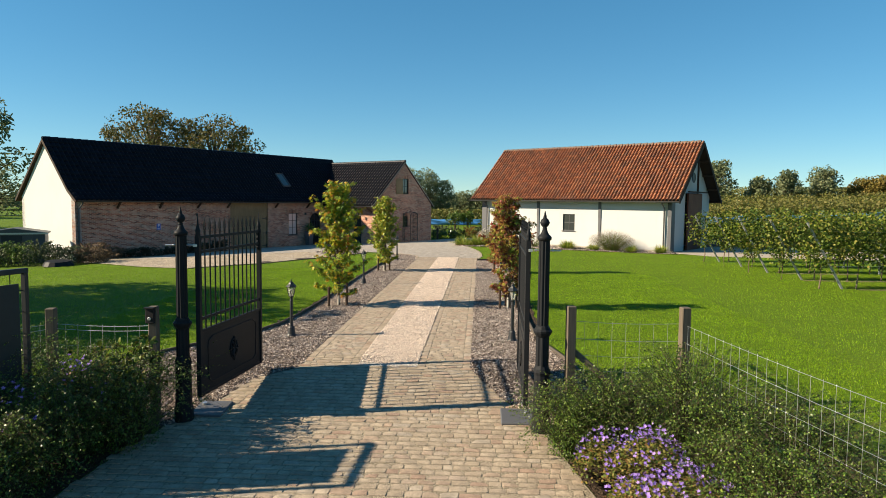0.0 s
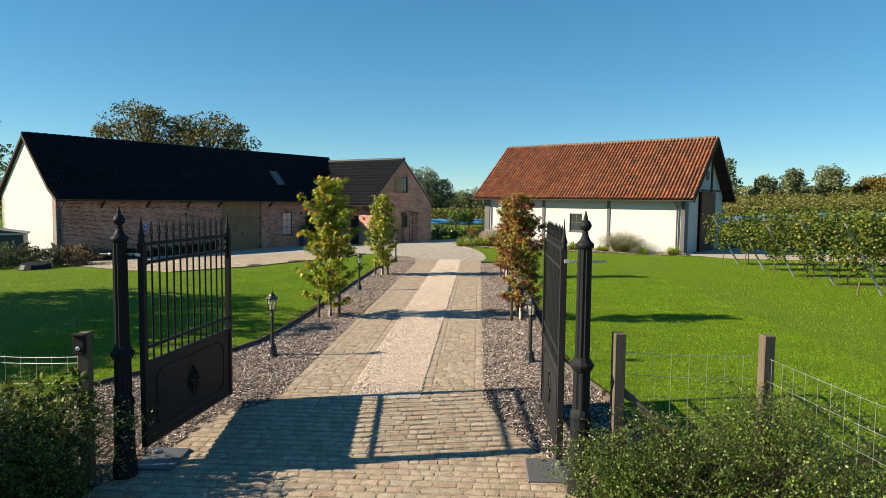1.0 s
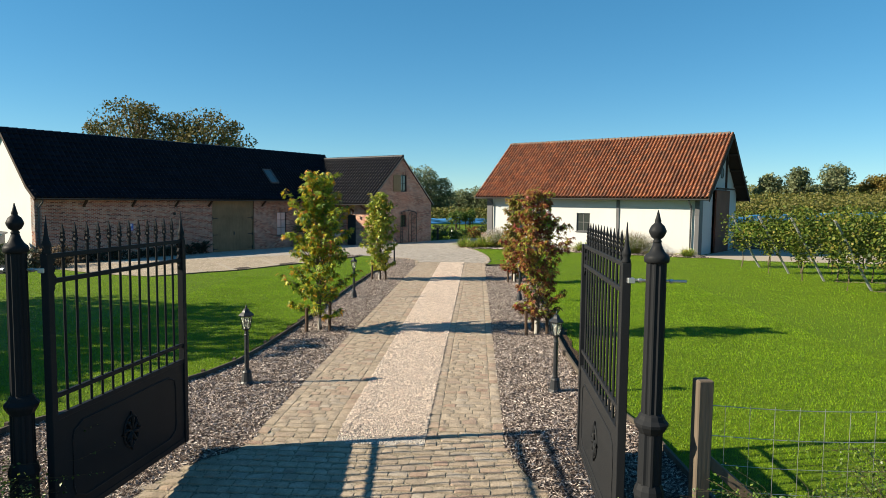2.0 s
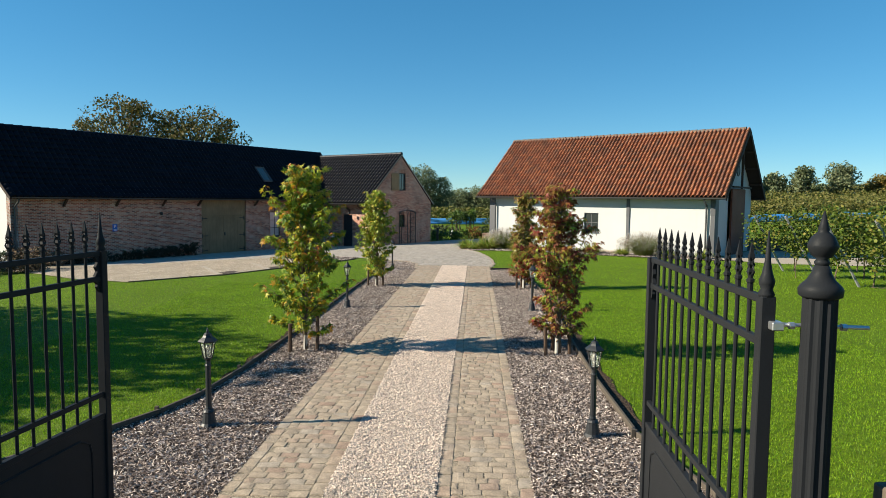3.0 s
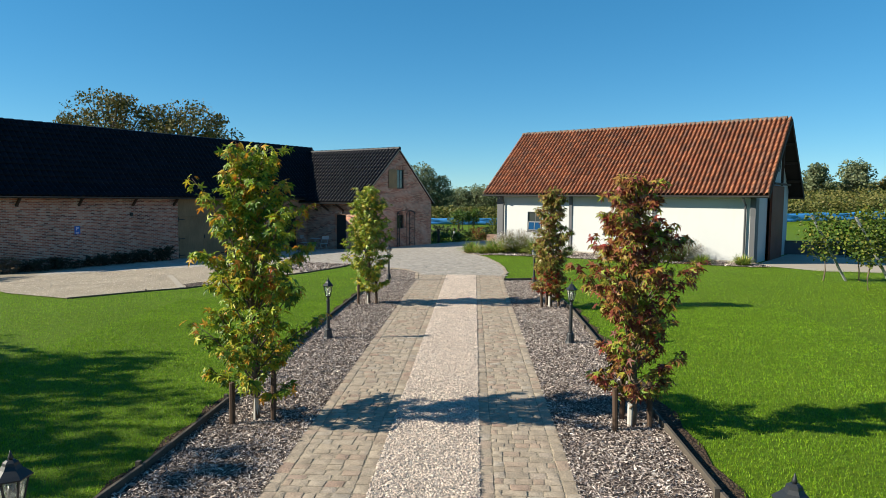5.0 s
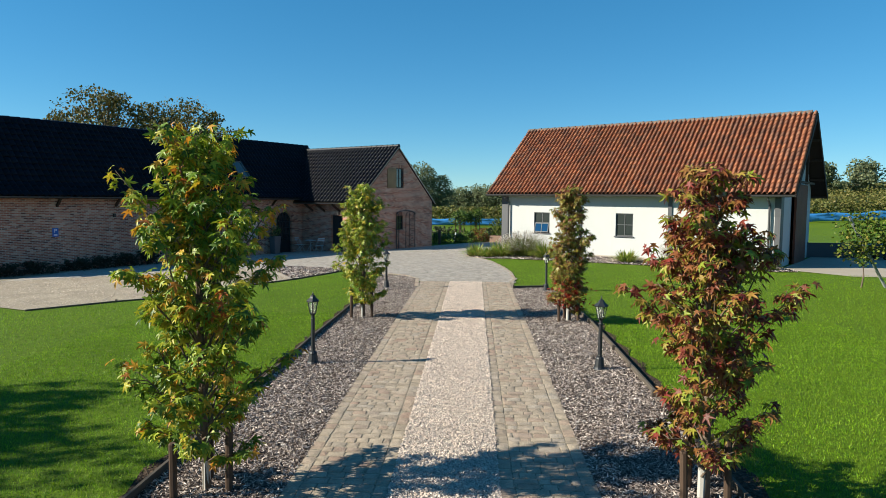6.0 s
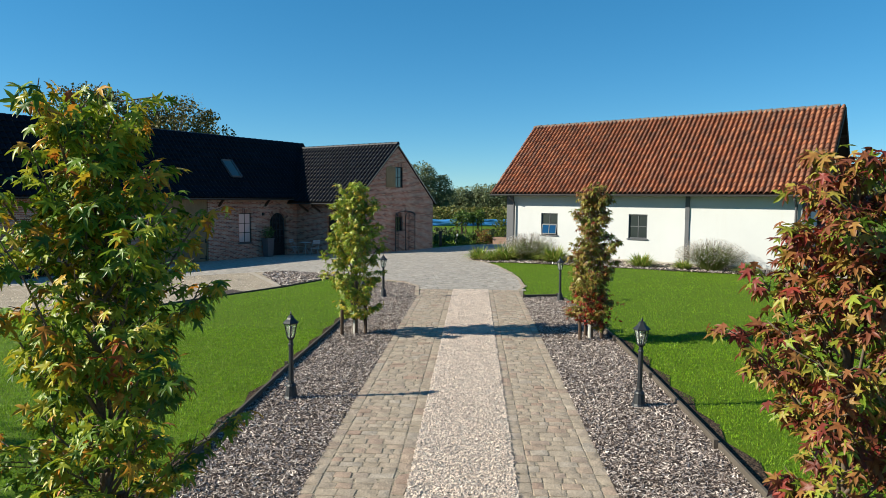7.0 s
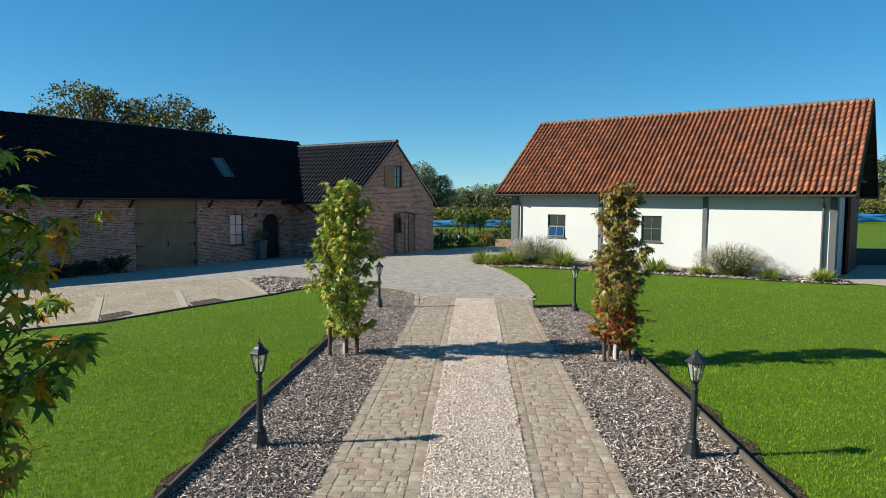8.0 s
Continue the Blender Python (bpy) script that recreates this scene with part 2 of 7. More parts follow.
PANE = glass_material("dark_window_glass")
LANTERN = Mat("lantern_glass", 0.06, 0, 0.5)
LANTERN.color((0.85, 0.88, 0.85))
LANTERN.b.inputs["Transmission Weight"].default_value = 0.92
LANTERN = LANTERN.m
SWEETGUM = spotted("sweetgum_leaf", [(0.045, 0.095, 0.010), (0.075, 0.145, 0.014), (0.12, 0.21, 0.018), (0.19, 0.28, 0.022), (0.28, 0.35, 0.026), (0.36, 0.39, 0.030), (0.46, 0.40, 0.03), (0.56, 0.26, 0.025), (0.44, 0.11, 0.03)], 0.45, 4, 0, leafy=0.32, spec=0.35, drift=0.25)
SWEETGUM_RED = spotted("reddening_sweetgum_leaf", [(0.10, 0.18, 0.018), (0.19, 0.27, 0.026), (0.32, 0.31, 0.04), (0.32, 0.19, 0.042), (0.28, 0.12, 0.04), (0.22, 0.072, 0.034), (0.14, 0.036, 0.024), (0.20, 0.036, 0.026), (0.33, 0.048, 0.026)], 0.45, 4, 0, leafy=0.32, spec=0.3, drift=0.3)
SWEETGUM_GREEN = spotted("fresh_sweetgum_leaf", [(0.171, 0.258, 0.0258), (0.269, 0.344, 0.0344), (0.391, 0.413, 0.043), (0.22, 0.292, 0.0276), (0.134, 0.206, 0.0206), (0.634, 0.413, 0.0516), (0.341, 0.379, 0.0344)], 0.36, 4, 0, leafy=0.30, spec=0.45)
SWEETGUM_BRONZE = spotted("bronze_sweetgum_leaf", [(0.266, 0.234, 0.0391), (0.328, 0.172, 0.0391), (0.188, 0.242, 0.0312), (0.359, 0.266, 0.0703), (0.234, 0.0781, 0.0312), (0.156, 0.211, 0.0273), (0.281, 0.297, 0.0469), (0.203, 0.0547, 0.0273)], 0.36, 4, 0, leafy=0.36, spec=0.45)
CRIMSON = spotted("crimson_leaf", [(0.281, 0.0234, 0.0117), (0.203, 0.0195, 0.0117), (0.328, 0.0469, 0.0156), (0.156, 0.0391, 0.0156)], 0.5, 4, 0, leafy=0.4, spec=0.4)
SHRUB_STEM = spotted("dark_shrub_twig", [(0.045, 0.035, 0.018), (0.07, 0.05, 0.028), (0.03, 0.026, 0.014)], 0.7, 4, 0)
SHRUB_LEAF = spotted("dark_shrub_leaf", [(0.024, 0.055, 0.010), (0.050, 0.108, 0.014), (0.125, 0.205, 0.028), (0.033, 0.073, 0.011), (0.23, 0.30, 0.06), (0.076, 0.142, 0.018)], 0.40, 4, 0, leafy=0.22, spec=0.35)
FIELD_LEAF = spotted("field_vine_leaf", [(0.102, 0.117, 0.0234), (0.148, 0.148, 0.0352), (0.195, 0.172, 0.0469), (0.0781, 0.102, 0.0219), (0.234, 0.195, 0.0625)], 0.6, 4, 0, leafy=0.3)
VINE_LEAF = spotted("vine_leaf", [(0.028, 0.058, 0.009), (0.052, 0.092, 0.012), (0.10, 0.145, 0.018), (0.19, 0.21, 0.030), (0.040, 0.074, 0.010), (0.24, 0.20, 0.045), (0.075, 0.115, 0.014)], 0.55, 4, 0, leafy=0.2, spec=0.2)
# Greyed tones put the haze of distance into these leaf colours.
HAZED_LEAF = spotted("hazed_tree_leaf", [(0.148, 0.181, 0.0967), (0.209, 0.242, 0.127), (0.269, 0.282, 0.155), (0.175, 0.209, 0.114)], 0.8, 4, 0, leafy=0.35, spec=0.1)
WALNUT_LEAF = spotted("walnut_leaf", [(0.075, 0.085, 0.022), (0.11, 0.105, 0.028), (0.15, 0.12, 0.035), (0.09, 0.092, 0.024), (0.19, 0.13, 0.04)], 0.65, 4, 0, leafy=0.22)
FAR_GOLD = spotted("yellowing_tree_leaf", [(0.199, 0.152, 0.0352), (0.152, 0.141, 0.0352), (0.234, 0.164, 0.041)], 0.7, 4, 0, leafy=0.3)
STRAW = spotted("dry_plume", [(0.328, 0.281, 0.227), (0.406, 0.352, 0.297), (0.281, 0.234, 0.188), (0.453, 0.406, 0.367)], 0.8, 4, 0, leafy=0.3)
BROWN_STEM = spotted("dry_brown_stem", [(0.13, 0.085, 0.045), (0.20, 0.13, 0.07), (0.09, 0.06, 0.035)], 0.8, 4, 0)
YELLOWGREEN = spotted("strap_leaf", [(0.159, 0.269, 0.0317), (0.253, 0.348, 0.0475), (0.348, 0.38, 0.0713), (0.127, 0.206, 0.0285), (0.475, 0.412, 0.111)], 0.5, 4, 0, leafy=0.35)
PURPLE = spotted("purple_petal", [(0.321, 0.201, 0.668), (0.397, 0.255, 0.703), (0.246, 0.139, 0.559), (0.454, 0.294, 0.703)], 0.6, 4, 0, leafy=0.35)
WHITE_PETAL = spotted("pale_petal", [(0.70, 0.66, 0.60), (0.62, 0.52, 0.49), (0.74, 0.72, 0.66), (0.40, 0.36, 0.26)], 0.6, 4, 0, leafy=0.35)
LAVENDER = spotted("grey_green_leaf", [(0.0625, 0.0859, 0.0391), (0.0938, 0.117, 0.0586), (0.0469, 0.0664, 0.0273), (0.125, 0.141, 0.0781)], 0.7, 4, 0, leafy=0.2)
NET_BLUE = plain("blue_fruit_netting", (0.0391, 0.203, 0.484), 0.55, 0, 0.35, 0.8, 0.3, 12)
SIGN_BLUE = plain("blue_sign_enamel", (0.02, 0.11, 0.45), 0.35, 0, 0.08)
SIGN_WHITE = plain("white_enamel", (0.8, 0.8, 0.8), 0.35, 0, 0.05)
BRICK_PALE = plain("pale_brick_block", (0.266, 0.172, 0.125), 0.9, 0, 0.2, 3, 0.3)
BLACK_PLASTIC = plain("black_plastic", (0.012, 0.012, 0.013), 0.65, 0, 0.2, spec=0.2)


# ---------------------------------------------------------------- helpers
def to_mesh(name, verts, faces, material, smooth=False):
    me = bpy.data.meshes.new(name)
    me.from_pydata(verts, [], faces)
    me.materials.append(material)
    if smooth:
        me.polygons.foreach_set("use_smooth", [True] * len(me.polygons))
    me.update()
    return me


def thing(name, label, category, m=None, group="", kind=""):
    ob = new(name)
    ob.empty_display_size = 0.1
    if m is not None:
        ob.matrix_world = m
    return tagged(ob, label, category, group, kind)


def put(name, me, parent=None, label="", m=None, kind=""):
    ob = new(name, me)
    if m is not None:
        ob.matrix_basis = m
    if parent is not None:
        ob.parent = parent
    if label:
        tagged(ob, label)
    if kind:
        tagged(ob, kind=kind)
    return ob


def part(name, bm, material, parent=None, label="", m=None, smooth=False, kind=""):
    """A bmesh as one mesh object under a thing or a part."""
    me = bpy.data.meshes.new(name)
    bm.normal_update()
    bm.to_mesh(me)
    bm.free()
    me.materials.append(material)
    if smooth:
        me.polygons.foreach_set("use_smooth", [True] * len(me.polygons))
    return put(name, me, parent, label, m, kind)


def boxes(*specs, bevel=0.0):
    """A bmesh of boxes given by their lowest and highest corners."""
    bm = bmesh.new()
    for (x0, y0, z0), (x1, y1, z1) in specs:
        r = bmesh.ops.create_cube(bm, size=1.0)
        for v in r["verts"]:
            v.co = Vector(((x0 + x1) / 2 + v.co.x * (x1 - x0), (y0 + y1) / 2 + v.co.y * (y1 - y0), (z0 + z1) / 2 + v.co.z * (z1 - z0)))
    if bevel:
        bmesh.ops.bevel(bm, geom=list(bm.edges), offset=bevel, segments=1, affect="EDGES")
    return bm


def beam(a, b, w, d=None, bevel=0.0, turn=0.0):
    """A bar of section w by d from a to b."""
    a, b = Vector(a), Vector(b)
    bm = boxes(((-w / 2, -(d or w) / 2, 0), (w / 2, (d or w) / 2, (b - a).length)), bevel=bevel)
    q = (b - a).to_track_quat("Z", "Y").to_matrix().to_4x4() @ pose(0, 0, 0, 0, 0, turn)
    bm.transform(Matrix.Translation(a) @ q)
    return bm


def lathe(profile, seg=16, m=None, squash=None):
    """A turned body from (radius, height) pairs, closed at the ends."""
    bm = bmesh.new()
    rings = []
    for r, z in profile:
        rings.append([bm.verts.new((max(r, 1e-4) * math.cos(2 * math.pi * (i + 0.5) / seg), max(r, 1e-4) * math.sin(2 * math.pi * (i + 0.5) / seg), z)) for i in range(seg)])
    for a, b in zip(rings, rings[1:]):
        for i in range(seg):
            bm.faces.new((a[i], a[(i + 1) % seg], b[(i + 1) % seg], b[i]))
    bm.faces.new(rings[0][::-1])
    bm.faces.new(rings[-1])
    if m is not None:
        bm.transform(m)
    return bm


def join(*bms):
    out = bmesh.new()
    for b in bms:
        me = bpy.data.meshes.new("tmp")
        b.to_mesh(me)
        b.free()
        out.from_mesh(me)
        bpy.data.meshes.remove(me)
    return out


def tube(points, r, seg=6, taper=None):
    """A round bar along points; radius may be a list."""
    pts = [Vector(p) for p in points]
    bm = bmesh.new()
    rings = []
    for i, p in enumerate(pts):
        d = (pts[min(i + 1, len(pts) - 1)] - pts[max(i - 1, 0)]).normalized()
        q = d.to_track_quat("Z", "Y").to_matrix()
        rr = r[i] if isinstance(r, (list, tuple)) else r
        rings.append([bm.verts.new(p + q @ Vector((rr * math.cos(2 * math.pi * k / seg), rr * math.sin(2 * math.pi * k / seg), 0))) for k in range(seg)])
    for a, b in zip(rings, rings[1:]):
        for k in range(seg):
            bm.faces.new((a[k], a[(k + 1) % seg], b[(k + 1) % seg], b[k]))
    bm.faces.new(rings[0][::-1])
    bm.faces.new(rings[-1])
    return bm


def prism(outline, depth, m=None):
    """An outline in x and z, extruded along y by depth."""
    bm = bmesh.new()
    f = bm.faces.new([bm.verts.new((x, 0, z)) for x, z in outline])
    r = bmesh.ops.extrude_face_region(bm, geom=[f])
    for v in r["geom"]:
        if isinstance(v, bmesh.types.BMVert):
            v.co.y += depth
    bmesh.ops.recalc_face_normals(bm, faces=list(bm.faces))
    if m is not None:
        bm.transform(m)
    return bm


def inside(poly, x, y):
    hit = False
    for (x0, y0), (x1, y1) in zip(poly, poly[1:] + poly[:1]):
        if (y0 > y) != (y1 > y) and x < (x1 - x0) * (y - y0) / (y1 - y0) + x0:
            hit = not hit
    return hit


# ---------------------------------------------------------------- the lie of the land
BARN = (-14.27, 28.42)
BU, BV = Vector((0.526, 0.850)).normalized(), Vector((-0.850, 0.526)).normalized()   # along the barn, and into it
BARN_M = pose(BARN[0], BARN[1], 0, 0, 0, math.degrees(math.atan2(BU.y, BU.x)))
WHITE_AT = (11.40, 22.82)
WHITE_M = pose(WHITE_AT[0], WHITE_AT[1], 0, 0, 0, math.degrees(math.atan2(-0.574, 0.819)))


def barn_xy(u, v):
    return (BARN[0] + BU.x * u + BV.x * v, BARN[1] + BU.y * u + BV.y * v)


def white_xy(u, v):
    p = WHITE_M @ Vector((u, v, 0))
    return (p.x, p.y)


def ramp(x, y):
    """The fall of the entrance apron from the drive down to the road; takes numbers or arrays."""
    return -0.098 * np.clip(-1.5 - y, 0.0, 6.5) * np.clip((6.0 - np.abs(x)) / 3.0, 0.0, 1.0)


def land(x, y):
    """Height of the ground: level along the drive, falling gently to the barn and to the road, rising a little far off."""
    d = -((x - BARN[0]) * BV.x + (y - BARN[1]) * BV.y)
    z = -0.66 * min(1.0, max(0.0, 1.0 - d / 15.0)) * min(1.0, max(0.0, (54.0 - y) / 12.0))
    z += 4.6 * min(1.0, max(0.0, (math.hypot(x, y - 5) - 50.0) / 80.0)) * min(1.0, max(0.0, (x - 6.0) / 26.0))
    return z + ramp(x, y)


def sheet(name, poly, lift, material, step=0.75, kind="structure", label="", category=""):
    """A surface of the given outline laid on the land."""
    bm = bmesh.new()
    f = bm.faces.new([bm.verts.new((x, y, 0)) for x, y in poly])
    f.normal_update()
    if f.normal.z < 0:
        bmesh.ops.reverse_faces(bm, faces=[f])
    bmesh.ops.triangulate(bm, faces=[f])
    xs, ys = [p[0] for p in poly], [p[1] for p in poly]
    for lo, hi, axis in ((min(xs), max(xs), 0), (min(ys), max(ys), 1)):
        k = math.ceil(lo / step)
        while k * step < hi:
            co, no = [0, 0, 0], [0, 0, 0]
            co[axis], no[axis] = k * step, 1
            bmesh.ops.bisect_plane(bm, geom=list(bm.verts) + list(bm.edges) + list(bm.faces), plane_co=co, plane_no=no)
            k += 1
    for v in bm.verts:
        v.co.z = land(v.co.x, v.co.y) + lift
    ob = part(name, bm, material, None, label, None, True, kind)
    return tagged(ob, label, category, "", kind)


def ground_sheet():
    near = [i * 0.5 for i in range(-60, 121)]
    far = [-3000, -1200, -500, -250, -150, -110, -80, -60, -50, -40]
    xs = far + near + [70, 80, 95, 110, 150, 250, 500, 1200, 3000]
    ys = xs
    verts = [(x, y, land(x, y)) for y in ys for x in xs]
    n = len(xs)
    faces = [(j * n + i, j * n + i + 1, (j + 1) * n + i + 1, (j + 1) * n + i) for j in range(n - 1) for i in range(n - 1)]
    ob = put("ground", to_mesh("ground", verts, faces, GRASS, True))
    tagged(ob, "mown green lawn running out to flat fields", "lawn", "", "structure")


ground_sheet()

# ---------------------------------------------------------------- surfaces
# drive: two strips of setts with gravel between, then a paved court that bends to the barn
DRIVE_L, DRIVE_R, GRAV_L, GRAV_R, Y0, Y1 = -1.31, 1.33, -0.43, 0.50, -1.95, 17.55
PATIO_STONE = plain("grey_brown_paving", (0.328, 0.281, 0.223), 0.9, 0, 0.2, 1.2, 0.3)
APRON = [(-1.31, Y0), (-1.40, -2.15), (-1.66, -2.36), (-1.90, -2.78), (-1.99, -3.12), (-2.12, -3.75), (-2.36, -4.2), (-2.58, -4.92), (-2.72, -5.84), (-3.3, -7.5), (-8.0, -11.0), (-8.0, -18.0), (9.0, -18.0), (9.0, -11.0), (3.4, -7.5), (2.72, -5.8), (2.54, -5.19),
         (2.36, -4.45), (2.2, -4.0), (1.96, -3.42), (1.73, -3.0), (1.48, -2.38), (1.33, Y0)]
COURT = [(-1.31, Y1), (-1.45, 18.2), (-1.85, 18.95), (-2.5, 19.45), (-3.1, 20.2), (-3.6, 21.2), (-4.5, 21.9), (-7.3, 23.9), barn_xy(-9.3, -2.3), barn_xy(-9.3, -0.02), barn_xy(8.66, -0.02), barn_xy(8.66, -4.8), barn_xy(15.6, -5.0), barn_xy(18, -5.4),
         (3.2, 43.0), (3.4, 39.0), (1.6, 34.0), (1.2, 31.0), (0.2, 29.8), (-0.15, 28.6), (0.1, 27.2), (0.55, 25.8), (1.0, 23.8), (1.3, 22.0), (1.5, 20.2), (1.52, 18.3), (1.33, 16.2), (1.33, Y1 - 0.9), (1.33, Y1)]
YARD_POLY = [(-20.5, 20.2), (-15.4, 16.5), (-12.4, 13.9), (-9.65, 12.3), (-8.3, 13.6), (-7.45, 14.2), (-6.9, 15.3), (-6.5, 16.25), (-5.3, 18.3), (-7.35, 22.9), (-7.3, 23.85), barn_xy(-9.3, -2.35), barn_xy(-9.3, -0.05)]
WEDGE = [(-5.32, 18.3), (-4.82, 19.6), (-4.4, 20.9), (-4.4, 21.9), (-7.35, 23.95), (-7.45, 22.9)]
BED_L = [(-1.30, Y0), (-1.30, 16.3), (-1.48, 18.1), (-1.9, 18.9), (-2.7, 19.3), (-3.1, 18.7), (-2.95, 17.6), (-2.55, 16.4), (-2.5, 14.0), (-2.5, 6.0), (-2.46, 3.5), (-2.56, 1.0), (-2.75, 0.3), (-3.2, -0.7), (-3.95, -1.9), (-4.4, -3.9), (-2.4, -4.25), (-2.13, -3.75), (-2.0, -3.12), (-1.91, -2.78), (-1.67, -2.36), (-1.41, -2.15)]
BED_R = [(1.32, Y0), (1.49, -2.38), (1.74, -3.0), (1.97, -3.42), (2.21, -4.0), (2.36, -4.42), (3.2, -4.4), (3.3, -3.4), (2.9, -1.6), (2.5, 0.0), (2.48, 3.7), (2.56, 7.0), (2.6, 11.3), (2.5, 14.5), (2.25, 16.55), (1.32, 16.3)]
WBED = [(-0.1, 28.5), (0.12, 27.1), (0.6, 25.75), (1.5, 25.35), (3.2, 24.85), (7.5, 22.95), (10.8, 21.5), (11.6, 21.6), white_xy(0.2, -0.02), white_xy(-11.7, -0.02), (1.6, 29.5), (0.3, 29.6)]
PATIO_E = [white_xy(0.15, -0.35), white_xy(2.5, -1.2), (19.5, 19.5), (27.0, 22.5), white_xy(12, 9), white_xy(0.15, 8)]
PATH_W = [(1.25, 31.0), (1.65, 34.0), (3.5, 39.0), (8.0, 36.5), (7.0, 33.5), white_xy(-11.9, 5.0), white_xy(-11.9, 0.0)]

sheet("apron", APRON, 0.0135, JOINT, 0.5, label="sandy joints under the cobbled entrance apron", category="pavement")
sheet("court", COURT, 0.016, JOINT, 0.75, label="sandy joints under the cobbled court", category="pavement")
sheet("drive", [(DRIVE_L, Y0), (DRIVE_R, Y0), (DRIVE_R, Y1), (DRIVE_L, Y1)], 0.013, JOINT, 0.5, label="sandy joints between the setts of the drive", category="driveway")
sheet("gravel_strip", [(GRAV_L, Y0), (GRAV_R, Y0), (GRAV_R, Y1), (GRAV_L, Y1)], 0.022, GRAVEL, 0.5, label="pale gravel strip between two bands of setts", category="gravel")
sheet("yard", YARD_POLY, 0.02, YARD, 0.6, label="pale rolled gravel parking yard before the barn", category="gravel yard")
sheet("bed_wedge", WEDGE, 0.024, MULCH, 0.6, label="triangular bed of grey slate chips", category="planting bed")
sheet("bed_west", BED_L, 0.008, MULCH, 0.5, label="bed of grey slate chips along the drive", category="planting bed")
sheet("bed_east", BED_R, 0.008, MULCH, 0.5, label="bed of grey slate chips along the drive", category="planting bed")
SHRUB_BED_R = [(2.25, -4.2), (2.38, -4.45), (2.56, -5.19), (2.75, -5.85), (3.45, -7.55), (5.5, -10.0), (4.9, -10.2), (4.5, -7.2), (4.2, -4.2)]
SHRUB_BED_L = [(-2.38, -4.25), (-2.60, -4.92), (-2.75, -5.86), (-3.35, -7.55), (-6.0, -9.6), (-5.6, -4.0), (-2.4, -4.2)]
sheet("shrub_bed_east", SHRUB_BED_R, 0.006, SOIL, 0.5, label="dark soil under the entrance shrubs", category="planting bed")
sheet("shrub_bed_west", SHRUB_BED_L, 0.006, SOIL, 0.5, label="dark soil under the entrance shrubs", category="planting bed")
sheet("bed_white_barn", WBED, 0.02, MULCH, 0.8, label="bed of dark chips along the white wall", category="planting bed")
sheet("patio", PATIO_E, 0.015, PATIO_STONE, 1.0, label="pale concrete terrace beside the white building", category="terrace")
sheet("garden_path", PATH_W, 0.012, CONCRETE, 1.0, label="pale path round the corner of the white building", category="path")
for k, (a, b) in enumerate((((-9.96, 18.6), (-7.6, 14.35)), ((-8.5, 20.0), (-6.55, 16.2)), ((-7.95, 23.5), (-5.38, 18.45)))):
    d = (Vector(b) - Vector(a)).normalized() * 0.17
    s = Vector((d.y, -d.x))
    sheet("bay_divider", [(a[0], a[1]), (b[0], b[1]), (b[0] + s.x, b[1] + s.y), (a[0] + s.x, a[1] + s.y)], 0.03, PATIO_STONE, 0.8, label="strip of flat pavers dividing parking bays", category="paving strip")


# chips in the corners of the parking bays
for tri in ([(-7.45, 14.25), (-7.4, 15.35), (-7.75, 15.75), (-8.0, 15.1)], [(-6.45, 16.25), (-6.0, 17.1), (-6.55, 17.75), (-6.9, 17.0)]):
    sheet("bay_corner", tri, 0.034, MULCH, 0.6, label="corner of dark chips in the parking yard", category="planting bed")


def board_line(pts, hgt=0.09, w=0.035, name="edging"):
    """Timber boards set on edge, board by board, with a peg at each joint."""
    edge = thing(name, "grey weathered timber edging between lawn and chips", "edging", kind="structure")
    for (x0, y0), (x1, y1) in zip(pts, pts[1:]):
        z0, z1 = land(x0, y0), land(x1, y1)
        a, b = Vector((x0, y0, z0 + hgt / 2 - 0.01)), Vector((x1, y1, z1 + hgt / 2 - 0.01))
        bm = boxes(((0, -w / 2, -hgt / 2 - 0.02), ((b - a).length, w / 2, hgt / 2)), bevel=0.004)
        bm.transform(Matrix.Translation(a) @ (b - a).to_track_quat("X", "Z").to_matrix().to_4x4())
        part("board", bm, EDGE_WOOD, edge)
        n = Vector((y1 - y0, x0 - x1, 0)).normalized() * 0.04
        part("peg", boxes(((x1 - n.x - 0.02, y1 - n.y - 0.02, z1 - 0.05), (x1 - n.x + 0.02, y1 - n.y + 0.02, z1 + hgt + 0.015))), EDGE_WOOD, edge)


board_line([(-4.3, -3.0), (-3.95, -1.9), (-3.5, -1.2), (-3.15, -0.6), (-2.75, 0.3), (-2.57, 1.0), (-2.49, 2.2), (-2.47, 4.2), (-2.5, 6.7), (-2.52, 9.2), (-2.5, 11.7), (-2.5, 14.0), (-2.56, 16.4), (-2.95, 17.6), (-3.1, 18.7), (-2.7, 19.3)])
board_line([(3.2, -3.6), (2.92, -1.7), (2.52, 0.0), (2.48, 2.0), (2.5, 4.0), (2.55, 6.5), (2.58, 9.0), (2.6, 11.4), (2.5, 14.5), (2.26, 16.55), (1.36, 16.35)])
board_line([(-9.65, 12.28), (-8.3, 13.58), (-7.45, 14.18), (-6.5, 16.2), (-5.3, 18.28), (-4.8, 19.6), (-4.4, 20.9)], 0.05)


def worn_strip(pts, w):
    """Bare earth where the lawn dies back beside its edging, wide and narrow by turns."""
    out = []
    for k, (x, y) in enumerate(pts):
        out.append((x + w * (0.70 + 0.30 * math.sin(2.7 * k + y)), y))
    sheet("worn_edge", pts + out[::-1], 0.012, SOIL, 1.0, label="bare earth along the lawn edging", category="soil")


